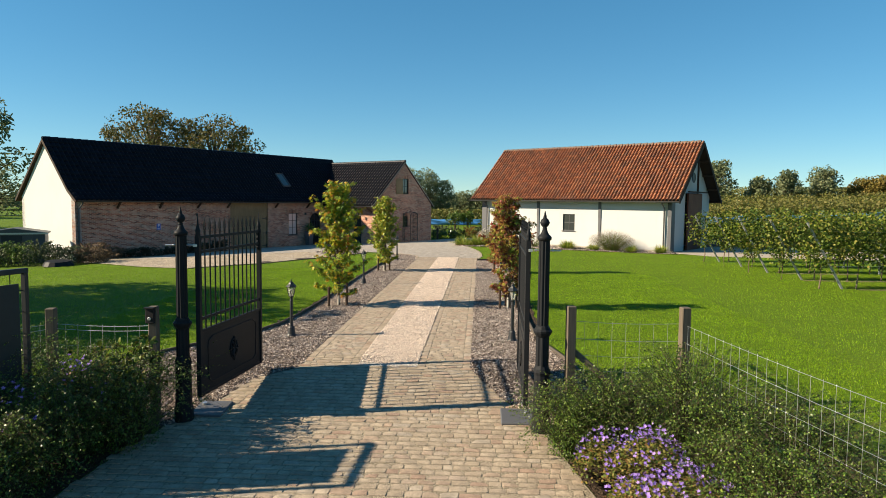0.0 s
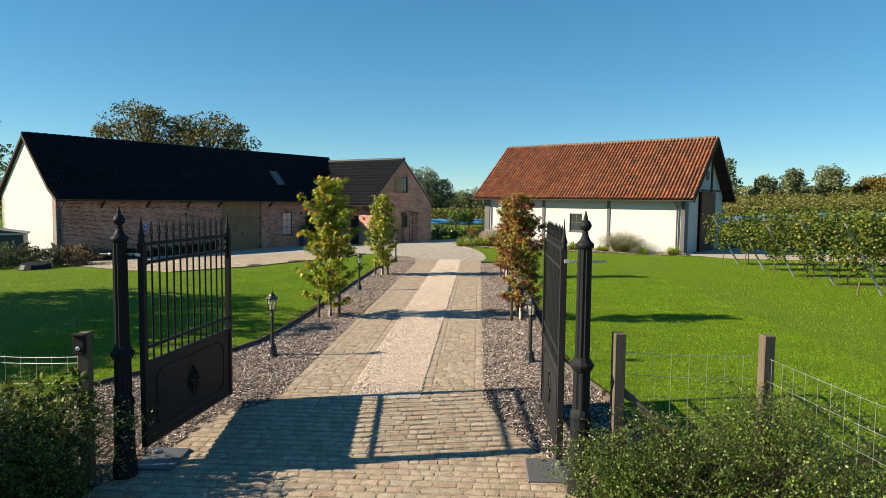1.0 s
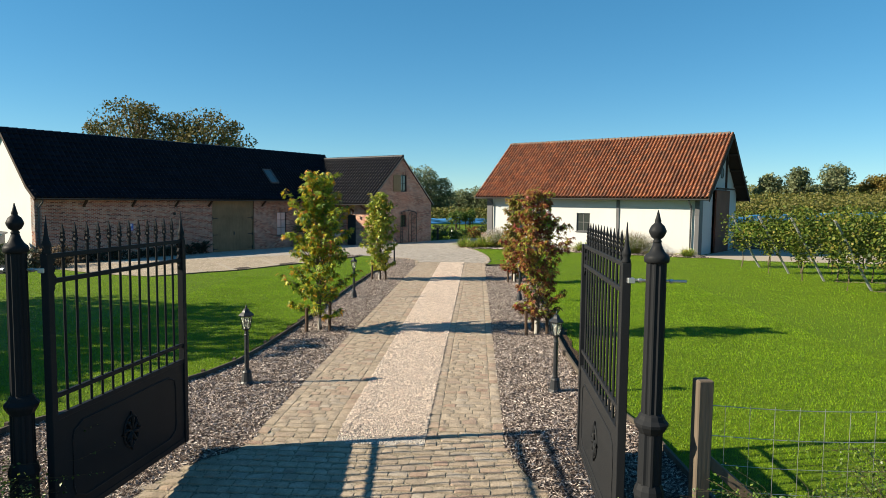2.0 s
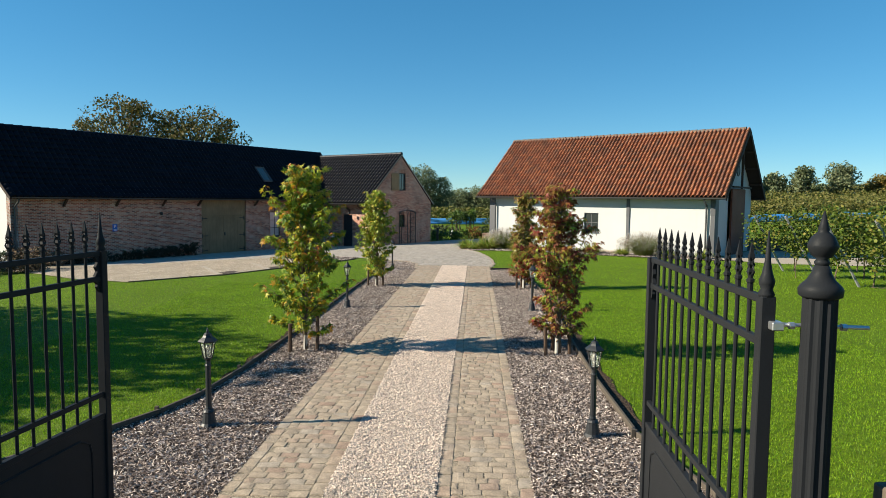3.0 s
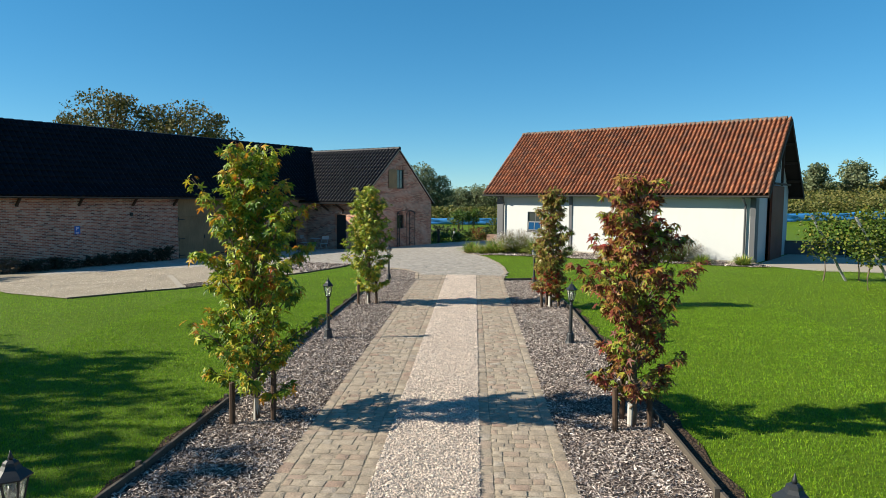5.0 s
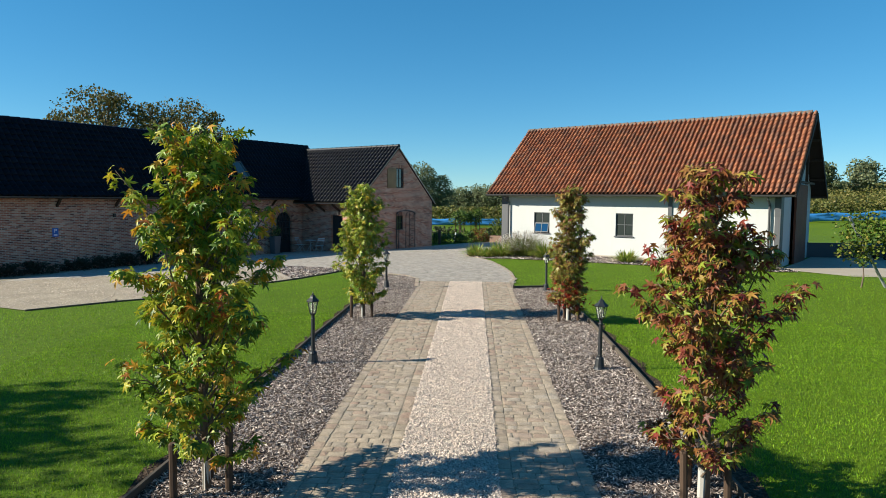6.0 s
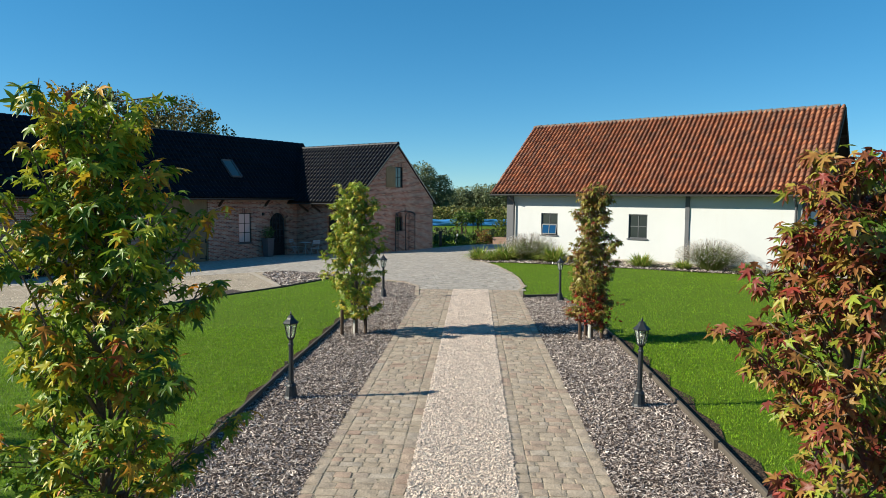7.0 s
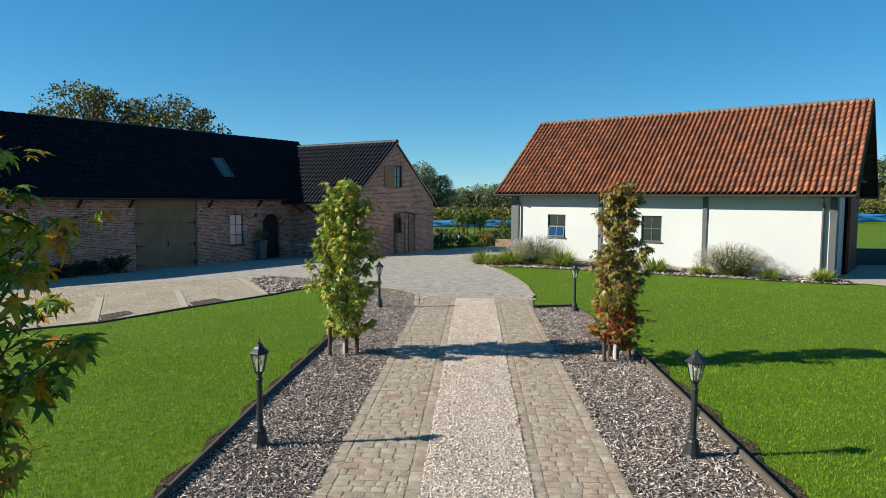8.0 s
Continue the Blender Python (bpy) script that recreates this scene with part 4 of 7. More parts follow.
# ---------------------------------------------------------------- white building
def white_building():
    hut = thing("white_building", "white rendered outbuilding with grey steel posts and a red pantile roof", "outbuilding", WHITE_M)
    ZB, TOP, W = -0.15, 2.72, 6.58
    W1, W2 = (-10.22, -9.42, 0.95, 1.88), (-6.27, -5.51, 0.95, 1.91)
    part("wall", wall_with_holes(-11.75, 0.0, ZB, TOP, 0.0, 0.3, [W1, W2]), WHITE, hut)
    part("wall", boxes(((-11.75, W - 0.3, ZB), (0.0, W, TOP))), WHITE, hut)
    RY, RZ, EY, EZ, U0, U1 = 3.29, 5.96, -0.50, 2.70, -12.53, 0.58
    sl = (RZ - EZ) / (RY - EY)
    under = lambda y: EZ + (min(y, 2 * RY - y) - EY) * sl - 0.16
    gd = (2.2, 4.6, -0.1, 3.15)
    bm = join(boxes(((0.3, 0, ZB), (gd[0], 0.3, TOP)), ((gd[1], 0, ZB), (W - 0.3, 0.3, TOP))),
              prism([(0.0, TOP), (gd[0], TOP), (gd[0], under(gd[0])), (0.0, under(0.0) + 0.01)], 0.3), prism([(gd[1], TOP), (W, TOP), (W, under(W) + 0.01), (gd[1], under(gd[1]))], 0.3),
              prism([(gd[0], gd[3]), (gd[1], gd[3]), (gd[1], under(gd[1])), (RY, under(RY)), (gd[0], under(gd[0]))], 0.3))
    bm.transform(pose(0.0, 0, 0, 0, 0, 90))
    part("gable_wall", bm, WHITE, hut, "white rendered gable wall")
    bm = join(boxes(((0.3, 0, ZB), (W - 0.3, 0.3, TOP))), prism([(0.0, TOP), (W, TOP), (W, under(W)), (RY, under(RY)), (0.0, under(0.0))], 0.3))
    bm.transform(pose(-11.45, 0, 0, 0, 0, 90))
    part("gable_wall", bm, WHITE, hut)
    part("plinth", boxes(((-11.75, -0.02, ZB), (0.0, 0.0, 0.10))), CONCRETE, hut, "grey cement plinth")
    # posts, downpipes
    for u in (-7.98, -4.05):
        part("post", boxes(((u, -0.045, -0.05), (u + 0.15, -0.001, TOP))), STEEL_LIGHT, hut, "grey steel wall post")
        part("post_head", boxes(((u - 0.005, -0.05, 1.75), (u + 0.155, -0.046, TOP))), STEEL, hut)
    part("post", boxes(((-0.14, -0.06, -0.05), (0.05, 0.5, TOP - 0.02))), STEEL_LIGHT, hut, "grey clad corner post")
    part("post_head", boxes(((-0.15, -0.07, 1.9), (0.06, 0.1, TOP - 0.03))), STEEL, hut)
    part("post", boxes(((-11.95, -0.06, -0.15), (-11.62, 0.35, TOP - 0.02))), STEEL_LIGHT, hut, "grey clad corner post")
    for u in (-0.32, -11.55):
        part("downpipe", tube([(u, EY + 0.02, EZ - 0.08), (u, EY + 0.03, EZ - 0.16), (u, -0.09, EZ - 0.36), (u, -0.09, 0.05)], 0.042, 8), ZINC_DARK, hut, "grey zinc downpipe")
    casement(hut, W1[0], W1[1], W1[2], W1[3], 0.05, 2, 2, STEEL, label="dark steel window with four panes", pane_mat=PANE)
    casement(hut, W2[0], W2[1], W2[2], W2[3], 0.05, 2, 2, STEEL, label="dark steel window with four panes")
    for w in (W1, W2):
        part("window_sill", boxes(((w[0] - 0.05, -0.05, w[2] - 0.045), (w[1] + 0.05, 0.1, w[2])), bevel=0.005), STEEL, hut)
    # the lower sash of one window stands tilted open
    bm = boxes(((W1[0] + 0.05, -0.02, 0), (W1[1] - 0.05, 0.0, 0.42)), bevel=0.004)
    bm.transform(Matrix.Translation((0, -0.03, 0.98)) @ pose(0, 0, 0, -9, 0, 0))
    part("tilted_sash", bm, PANE_MIRROR, hut, "tilted lower sash that mirrors the sky")
    bm = wall_with_holes(W1[0] + 0.04, W1[1] - 0.04, 0, 0.43, -0.03, -0.005, [(W1[0] + 0.08, (W1[0] + W1[1]) / 2 - 0.015, 0.04, 0.39), ((W1[0] + W1[1]) / 2 + 0.015, W1[1] - 0.08, 0.04, 0.39)])
    bm.transform(Matrix.Translation((0, -0.03, 0.98)) @ pose(0, 0, 0, -9, 0, 0))
    part("sash_frame", bm, STEEL, hut)
    # roof
    roof = part("roof", join(slab([(U0, EY, EZ), (U1, EY, EZ), (U1, RY, RZ), (U0, RY, RZ)], 0.1), slab([(U1, 2 * RY - EY, EZ), (U0, 2 * RY - EY, EZ), (U0, RY, RZ), (U1, RY, RZ)], 0.1)), UNDER, hut, "weathered red clay pantile roof")
    up = Vector((0, RY - EY, RZ - EZ))
    tiled_face(roof, (U0, EY, EZ + 0.03), (1, 0, 0), up, U1 - U0, up.length, 0.186, 0.27, TILE_RED, lambda c, r, n, m: c >= n - 14, rise=0.088, step=0.058)
    up = Vector((0, EY - RY, RZ - EZ))
    tiled_face(roof, (U1, 2 * RY - EY, EZ + 0.03), (-1, 0, 0), up, U1 - U0, up.length, 0.43, 0.60, TILE_RED, lambda c, r, n, m: False)
    for k in range(int((U1 - U0) / 0.38)):
        x = U0 + k * 0.38
        part("ridge_tile", tube([(x, RY, RZ + 0.0), (x + 0.4, RY, RZ + 0.015)], [0.115, 0.13], 8), RIDGE_MORTAR, roof)
    # gable overhang: barge boards, purlins and boarding on the underside
    for s, y1 in ((1, EY), (-1, 2 * RY - EY)):
        part("barge_board", beam((U1 + 0.01, y1, EZ - 0.07), (U1 + 0.01, RY, RZ - 0.07), 0.035, 0.2), UNDER, hut, "dark barge board")
        for t in (0.05, 0.28, 0.52, 0.76):
            y, z = y1 + (RY - y1) * t, EZ + (RZ - EZ) * t - 0.2
            part("purlin", beam((-0.3, y, z), (U1 - 0.02, y, z), 0.12, 0.1), BEAM_WOOD, hut)
    part("gable_timber", beam((0.32, RY, 3.15), (0.32, RY, RZ - 0.3), 0.1, 0.06), BEAM_WOOD, hut)
    part("gable_timber", beam((0.32, 1.7, 3.22), (0.32, 5.0, 3.22), 0.1, 0.08), BEAM_WOOD, hut)
    bm = lathe([(0.28, 0), (0.28, 0.03), (0.22, 0.035), (0.22, 0.02)], 20, Matrix.Translation((0.30, 2.55, 4.0)) @ pose(0, 0, 0, 0, 90, 0))
    part("round_ornament", bm, IRON_DULL, hut, "round dark iron ornament")
    d = part("barn_door", boxes(((0.1, gd[0], gd[2]), (0.16, gd[1], gd[3]))), BROWN_DOOR, hut, "tall red-brown boarded barn door")
    for k in range(12):
        y = gd[0] + k * 0.2
        part("plank", boxes(((0.16, y + 0.004, gd[2] + 0.02), (0.185, y + 0.196, gd[3] - 0.02)), bevel=0.004), BROWN_DOOR, d)
    gutter((U0, EY - 0.05, EZ - 0.01), (U1, EY - 0.05, EZ - 0.02), 0.065, hut)
    # added dark sheet stands in for the unlit room behind the panes
    part("dark_interior", boxes(((-11.3, 0.9, ZB), (-0.4, 1.0, TOP))), UNDER, hut)
    return hut


white_building()


# ---------------------------------------------------------------- entrance gate
def gate_pillar(x, y):
    p = thing("gate_pillar", "black cast-iron fluted gate pillar with a ball and spike finial", "gate pillar", Matrix.Translation((x, y, 0)), "gate pillars")
    part("base", lathe([(0.115, -0.34), (0.115, -0.08), (0.105, -0.06), (0.100, 0.05), (0.10, 0.07), (0.094, 0.46), (0.104, 0.50), (0.096, 0.54), (0.078, 0.58)], 12), IRON, p)

    def fluted(z0, z1, r0, r1, n=12):
        bm = bmesh.new()
        rings = []
        for z, r in ((z0, r0), (z1, r1)):
            rings.append([bm.verts.new(((r * (0.88 if k % 4 in (1, 2) else 1.0)) * math.cos(2 * math.pi * k / (4 * n)), (r * (0.88 if k % 4 in (1, 2) else 1.0)) * math.sin(2 * math.pi * k / (4 * n)), z)) for k in range(4 * n)])
        for k in range(4 * n):
            bm.faces.new((rings[0][k], rings[0][(k + 1) % (4 * n)], rings[1][(k + 1) % (4 * n)], rings[1][k]))
        bm.faces.new(rings[0][::-1])
        bm.faces.new(rings[1])
        return bm

    part("lower_shaft", fluted(0.57, 0.955, 0.080, 0.078, 8), IRON, p)
    part("collar", lathe([(0.078, 0.93), (0.092, 0.95), (0.112, 0.985), (0.115, 1.005), (0.092, 1.03), (0.082, 1.055), (0.068, 1.07)], 12), IRON, p)
    part("shaft", fluted(1.06, 2.115, 0.069, 0.066, 10), IRON, p)
    part("cap", lathe([(0.066, 2.09), (0.082, 2.100), (0.084, 2.128), (0.076, 2.142), (0.068, 2.150), (0.052, 2.166), (0.038, 2.192), (0.027, 2.225)], 20), IRON, p, smooth=True)
    part("finial", lathe([(0.022, 2.220), (0.029, 2.232), (0.029, 2.240), (0.021, 2.250), (0.040, 2.264), (0.053, 2.288), (0.057, 2.300), (0.057, 2.308), (0.051, 2.322), (0.043, 2.340), (0.028, 2.354), (0.020, 2.362), (0.022, 2.372), (0.015, 2.395), (0.003, 2.445)], 20), IRON, p, "turned ball and spike", smooth=True)
    return p


def finial_mesh():
    bm = join(lathe([(0.013, 0.0), (0.013, 0.05), (0.017, 0.055), (0.017, 0.068), (0.011, 0.073), (0.013, 0.09)], 8),
              lathe([(0.012, 0.085), (0.020, 0.10), (0.011, 0.118), (0.019, 0.135), (0.010, 0.15), (0.017, 0.165), (0.011, 0.19), (0.002, 0.235)], 4),
              *[tube([(0, 0, 0.088), (0.022 * s, 0, 0.098), (0.030 * s, 0, 0.112), (0.022 * s, 0, 0.124), (0.014 * s, 0, 0.14), (0.024 * s, 0, 0.152), (0.018 * s, 0, 0.163)], 0.005, 4) for s in (-1, 1)])
    return bm


def gate_leaf(hinge, free, side):
    """A leaf from the hinge to the free stile; its x runs along the leaf."""
    a, b = Vector((*hinge, 0)), Vector((*free, 0))
    L = (b - a).length
    m = Matrix.Translation(a) @ pose(0, 0, 0, 0, 0, math.degrees(math.atan2((b - a).y, (b - a).x)))
    g = thing("gate_leaf", "open black wrought-iron gate leaf with spear-topped bars over a panel", "gate", m, "gate leaves")
    for x in (0.0, L):
        st = part("stile", boxes(((x - 0.03, -0.03, 0.05), (x + 0.03, 0.03, 2.085)), bevel=0.004), IRON, g)
        if side > 0 or x == 0.0:
            part("stile_finial", lathe([(0.030, 2.08), (0.034, 2.095), (0.024, 2.115), (0.031, 2.135), (0.033, 2.15), (0.022, 2.18), (0.013, 2.23), (0.003, 2.36)], 10, Matrix.Translation((x, 0, 0))), IRON, st, "slender spike", smooth=True)
    for z, h in ((2.068, 0.035), (1.885, 0.035), (1.04, 0.035)):
        part("rail", boxes(((0.03, -0.016, z - h / 2), (L - 0.03, 0.016, z + h / 2)), bevel=0.003), IRON, g)
    n = 12
    fin = finial_mesh()
    me = bpy.data.meshes.new("spear")
    fin.to_mesh(me)
    fin.free()
    me.materials.append(IRON)
    for k in range(n):
        x = 0.03 + (L - 0.06) * (k + 1) / (n + 1)
        bar = part("bar", tube([(x, 0, 0.86), (x, 0, 2.085)], 0.0105, 8), IRON, g)
        put("spear", me, bar, "", Matrix.Translation((x, 0, 2.068)))
    # scrolled cheek plates beside the stiles, between and under the upper rails
    for x, d in ((0.03, 1), (L - 0.03, -1)):
        for rim in (((0, 1.90), (0.052, 1.906), (0.024, 1.94), (0.042, 1.972), (0.02, 2.005), (0.048, 2.046), (0, 2.052)), ((0, 1.79), (0.014, 1.80), (0.034, 1.83), (0.026, 1.848), (0.048, 1.866), (0, 1.87))):
            pts = [(x + d * px, pz) for px, pz in rim]
            part("scroll", prism(pts[::d], 0.02, Matrix.Translation((0, -0.01, 0))), IRON, g)
    # panel with a raised chamfered border and a cast rosette on both faces
    pan = part("panel", boxes(((0.028, -0.014, 0.05), (L - 0.028, 0.014, 0.88)), bevel=0.003), IRON, g, "solid sheet panel")
    part("rail", boxes(((0.03, -0.02, 0.86), (L - 0.03, 0.02, 0.90)), bevel=0.003), IRON, g)
    part("rail", boxes(((0.03, -0.02, 0.05), (L - 0.03, 0.02, 0.10)), bevel=0.003), IRON, g)
    for s in (-1, 1):
        c = 0.12
        x0, x1, z0, z1 = 0.18, L - 0.18, 0.18, 0.78
        pts = [(x0 + c, z0), (x1 - c, z0), (x1 - 0.02, z0 + 0.05), (x1, z0 + c), (x1, z1 - c), (x1 - 0.02, z1 - 0.05), (x1 - c, z1), (x0 + c, z1), (x0 + 0.02, z1 - 0.05), (x0, z1 - c), (x0, z0 + c), (x0 + 0.02, z0 + 0.05), (x0 + c, z0)]
        part("raised_border", tube([(x, s * 0.014, z) for x, z in pts], 0.009, 6), IRON, pan)
        ros = [lathe([(0.035, 0), (0.03, 0.012), (0.012, 0.018)], 10, Matrix.Translation((L / 2, s * 0.014, 0.48)) @ pose(0, 0, 0, 90 * s, 0, 0))]
        for k in range(8):
            t = math.pi * k / 4
            r = 0.125 if k % 2 == 0 else 0.10
            ros.append(tube([(L / 2, s * 0.018, 0.48), (L / 2 + r * 0.7 * math.cos(t - 0.25), s * 0.024, 0.48 + r * 0.7 * 1.25 * math.sin(t - 0.25)), (L / 2 + r * math.cos(t), s * 0.02, 0.48 + r * 1.3 * math.sin(t)), (L / 2 + r * 0.65 * math.cos(t + 0.3), s * 0.024, 0.48 + r * 0.8 * math.sin(t + 0.3))], [0.012, 0.016, 0.012, 0.008], 6))
        ros.append(tube([(L / 2 + 0.10 * math.cos(2 * math.pi * k / 20), s * 0.018, 0.48 + 0.135 * math.sin(2 * math.pi * k / 20)) for k in range(21)], 0.011, 6))
        part("rosette", join(*ros), IRON, pan, "cast floral rosette", smooth=True)
    part("pivot", lathe([(0.02, 0.0), (0.02, 0.06)], 8), ZINC, g)
    return g


PL, PR = (-2.25, -4.02), (2.215, -4.045)
PILLARS = [gate_pillar(*PL), gate_pillar(*PR)]
gate_leaf((-2.05, -3.985), (-1.895, -2.205), 1)
gate_leaf((2.03, -3.975), (2.062, -2.085), -1)
for pil, p, hx in ((PILLARS[0], PL, -2.05), (PILLARS[1], PR, 2.03)):
    s = 1 if hx > p[0] else -1
    e = hx - p[0]
    rod = part("hinge_rod", tube([(-s * 0.20, 0, 1.97), (e - s * 0.06, 0.04, 1.97)], 0.009, 8), ZINC, pil, "galvanised threaded hinge rod")
    part("clamp", boxes(((min(e - s * 0.05, e), 0.0, 1.95), (max(e - s * 0.05, e), 0.07, 1.985)), bevel=0.004), ZINC, rod)
    for dx in (-0.10, 0.10):
        part("nut", lathe([(0.016, -0.010), (0.016, 0.010)], 6, Matrix.Translation((dx, 0.02 if dx * s > 0 else 0, 1.97)) @ pose(0, 0, 0, 0, 90, 0)), ZINC, rod)
for x, y, sx in ((-2.03, -3.72, 1), (1.95, -3.70, -1)):
    b = thing("gate_motor", "flat dark cover plate of a buried gate drive", "gate motor", Matrix.Translation((x, y, land(x, y))) @ pose(0, 0, 0, 5.6, 0, 0), "gate motors")
    part("cover", boxes(((-0.21, -0.22, -0.02), (0.21, 0.24, 0.045)), bevel=0.012), STEEL_LIGHT, b)
    part("spindle", lathe([(0.03, 0.04), (0.03, 0.075)], 10, Matrix.Translation((-0.12 * sx, 0.1, 0))), ZINC, b)


# ---------------------------------------------------------------- garden lamps
BULB = plain("frosted_bulb", (0.14, 0.135, 0.12), 0.3, 0, 0.05, 9, 0)


def garden_lamp():
    lamp = thing("garden_lamp", "black cast-metal garden lamp post with a six-sided glass lantern", "garden lamp", group="lamps along the drive")
    part("base", lathe([(0.095, -0.02), (0.095, 0.02), (0.085, 0.035), (0.075, 0.05), (0.058, 0.16), (0.062, 0.17), (0.05, 0.19), (0.036, 0.20)], 12), IRON_DULL, lamp, smooth=False)
    part("pole", lathe([(0.032, 0.19), (0.036, 0.21), (0.031, 0.23), (0.028, 0.66), (0.033, 0.665), (0.033, 0.68), (0.026, 0.69), (0.024, 0.73)], 10), IRON_DULL, lamp)
    lan = part("lantern", lathe([(0.022, 0.725), (0.040, 0.745), (0.046, 0.755), (0.046, 0.765)], 6), IRON_DULL, lamp)
    for k in range(6):
        t = 2 * math.pi * (k + 0.5) / 6
        t2 = 2 * math.pi * (k + 1.5) / 6
        lo, hi = 0.045, 0.081
        part("rib", beam((lo * math.cos(t), lo * math.sin(t), 0.76), (hi * math.cos(t), hi * math.sin(t), 0.935), 0.009, 0.009), IRON_DULL, lan)
        pane = slab([(lo * 0.97 * math.cos(t), lo * 0.97 * math.sin(t), 0.765), (lo * 0.97 * math.cos(t2), lo * 0.97 * math.sin(t2), 0.765), (hi * 0.97 * math.cos(t2), hi * 0.97 * math.sin(t2), 0.932), (hi * 0.97 * math.cos(t), hi * 0.97 * math.sin(t), 0.932)], 0.002)
        ob = part("pane", pane, LANTERN, lan, "clear glass pane")
        ob.visible_shadow = False
    part("socket", lathe([(0.012, 0.76), (0.012, 0.82), (0.022, 0.83), (0.025, 0.86), (0.015, 0.895)], 10), BULB, lan, "small frosted bulb, unlit", smooth=True)
    part("hood", lathe([(0.088, 0.93), (0.101, 0.935), (0.103, 0.943), (0.085, 0.96), (0.055, 0.985), (0.042, 1.005), (0.038, 1.02), (0.022, 1.032)], 6), IRON_DULL, lan)
    part("knob", lathe([(0.010, 1.03), (0.014, 1.045), (0.010, 1.055), (0.006, 1.07), (0.002, 1.085)], 8), IRON_DULL, lan, smooth=True)
    return lamp


lamp = garden_lamp()
spots = [(-2.05, 0.0), (2.06, 0.0), (-2.09, 7.80), (2.09, 7.80), (-2.12, 16.1), (2.22, 15.95)]
lamp.matrix_world = Matrix.Translation((*spots[0], 0.0))
for k, (x, y) in enumerate(spots[1:]):
    copy_thing(lamp, pose(x, y, 0, random.Random(k).uniform(-0.8, 0.8), random.Random(k + 9).uniform(-0.8, 0.8), 10 * k))


# ---------------------------------------------------------------- fences
def fence_post(x, y, hgt, w=0.105, lean=0.0):
    bm = boxes(((-w / 2, -w / 2, -0.5), (w / 2, w / 2, hgt)), bevel=0.008)
    ob = part("fence_post", bm, POST_WOOD, None, "", pose(x, y, 0, lean, lean * 0.7, 8))
    return tagged(ob, "square weathered timber fence post", "fence post", "fence posts")


for x, y, hgt in ((2.55, -4.05, 1.31), (3.87, -4.12, 1.33), (4.45, -7.2, 1.25), (-2.56, -4.13, 1.22), (-3.87, -4.13, 1.17), (-4.9, -5.6, 1.1)):
    fence_post(x, y, hgt)
brace = part("fence_brace", beam((2.6, -4.03, 0.75), (3.45, -4.07, 0.02), 0.07, 0.07, 0.006), POST_WOOD)
tagged(brace, "sloping timber brace of the fence post", "fence brace")


def wire_fence(pts, top=1.12, step=0.15):
    f = thing("wire_fence", "galvanised square-mesh wire fence on timber posts", "wire fence", group="wire fences")
    for z in (0.08, 0.22, 0.37, 0.53, 0.71, 0.91, top):
        q = []
        for (x0, y0), (x1, y1) in zip(pts, pts[1:]):
            q += [(x0 + (x1 - x0) * k / 8, y0 + (y1 - y0) * k / 8, z - 0.02 * math.sin(math.pi * k / 8)) for k in range(9)]
        part("wire", tube(q, 0.0027 if z in (top, 0.91) else 0.0018, 4), ZINC, f)
    for (x0, y0), (x1, y1) in zip(pts, pts[1:]):
        n = int(math.hypot(x1 - x0, y1 - y0) / step)
        for k in range(1, n):
            x, y = x0 + (x1 - x0) * k / n, y0 + (y1 - y0) * k / n
            part("stay_wire", tube([(x, y, 0.06), (x, y, top)], 0.0019, 3), ZINC, f)


wire_fence([(2.56, -4.0), (3.86, -4.05), (4.4, -7.2), (4.9, -10.0)])
wire_fence([(-2.6, -4.1), (-3.87, -4.1), (-4.9, -5.6)], 0.97)
box = thing("intercom", "small black gate intercom with a round button on a post", "intercom")
part("case", boxes(((-2.62, -4.23, 1.02), (-2.51, -4.184, 1.21)), bevel=0.008), BLACK_PLASTIC, box)
part("button", lathe([(0.022, 0), (0.022, 0.006), (0.015, 0.009)], 14, Matrix.Translation((-2.565, -4.231, 1.08)) @ pose(0, 0, 0, 90, 0, 0)), ZINC, box)
part("hood", boxes(((-2.625, -4.25, 1.205), (-2.505, -4.18, 1.22))), BLACK_PLASTIC, box)

# entrance board beside the apron: a dark plate hung under a bent tube
brd = thing("entrance_board", "dark banner laced into a square tubular frame beside the entrance", "sign board")
BF, BN, BT = Vector((-3.42, -5.20, 0)), Vector((-3.66, -6.15, 0)), 1.76
along = (BN - BF).normalized()
for p in (BF, BN):
    part("post", beam(p + Vector((0, 0, -0.6)), p + Vector((0, 0, BT - 0.03)), 0.055, 0.055, 0.006), IRON_DULL, brd)
part("top_bar", beam(BF - along * 0.03 + Vector((0, 0, BT)), BN + along * 0.03 + Vector((0, 0, BT)), 0.055, 0.055, 0.006), IRON_DULL, brd)
part("bottom_bar", beam(BF + Vector((0, 0, 0.22)), BN + Vector((0, 0, 0.22)), 0.05, 0.05, 0.005), IRON_DULL, brd)
a, b = BF + along * 0.09, BN - along * 0.09
side = Vector((-along.y, along.x, 0)) * 0.012
bm = slab([a + side + Vector((0, 0, 0.30)), b + side + Vector((0, 0, 0.30)), b + side + Vector((0, 0, BT - 0.13)), a + side + Vector((0, 0, BT - 0.13))], 0.012)
part("banner", bm, plain("dark_banner_cloth", (0.014, 0.018, 0.019), 0.6, 0, 0.25, 6, 0.3, 40), brd, "dark cloth banner with eyelets")
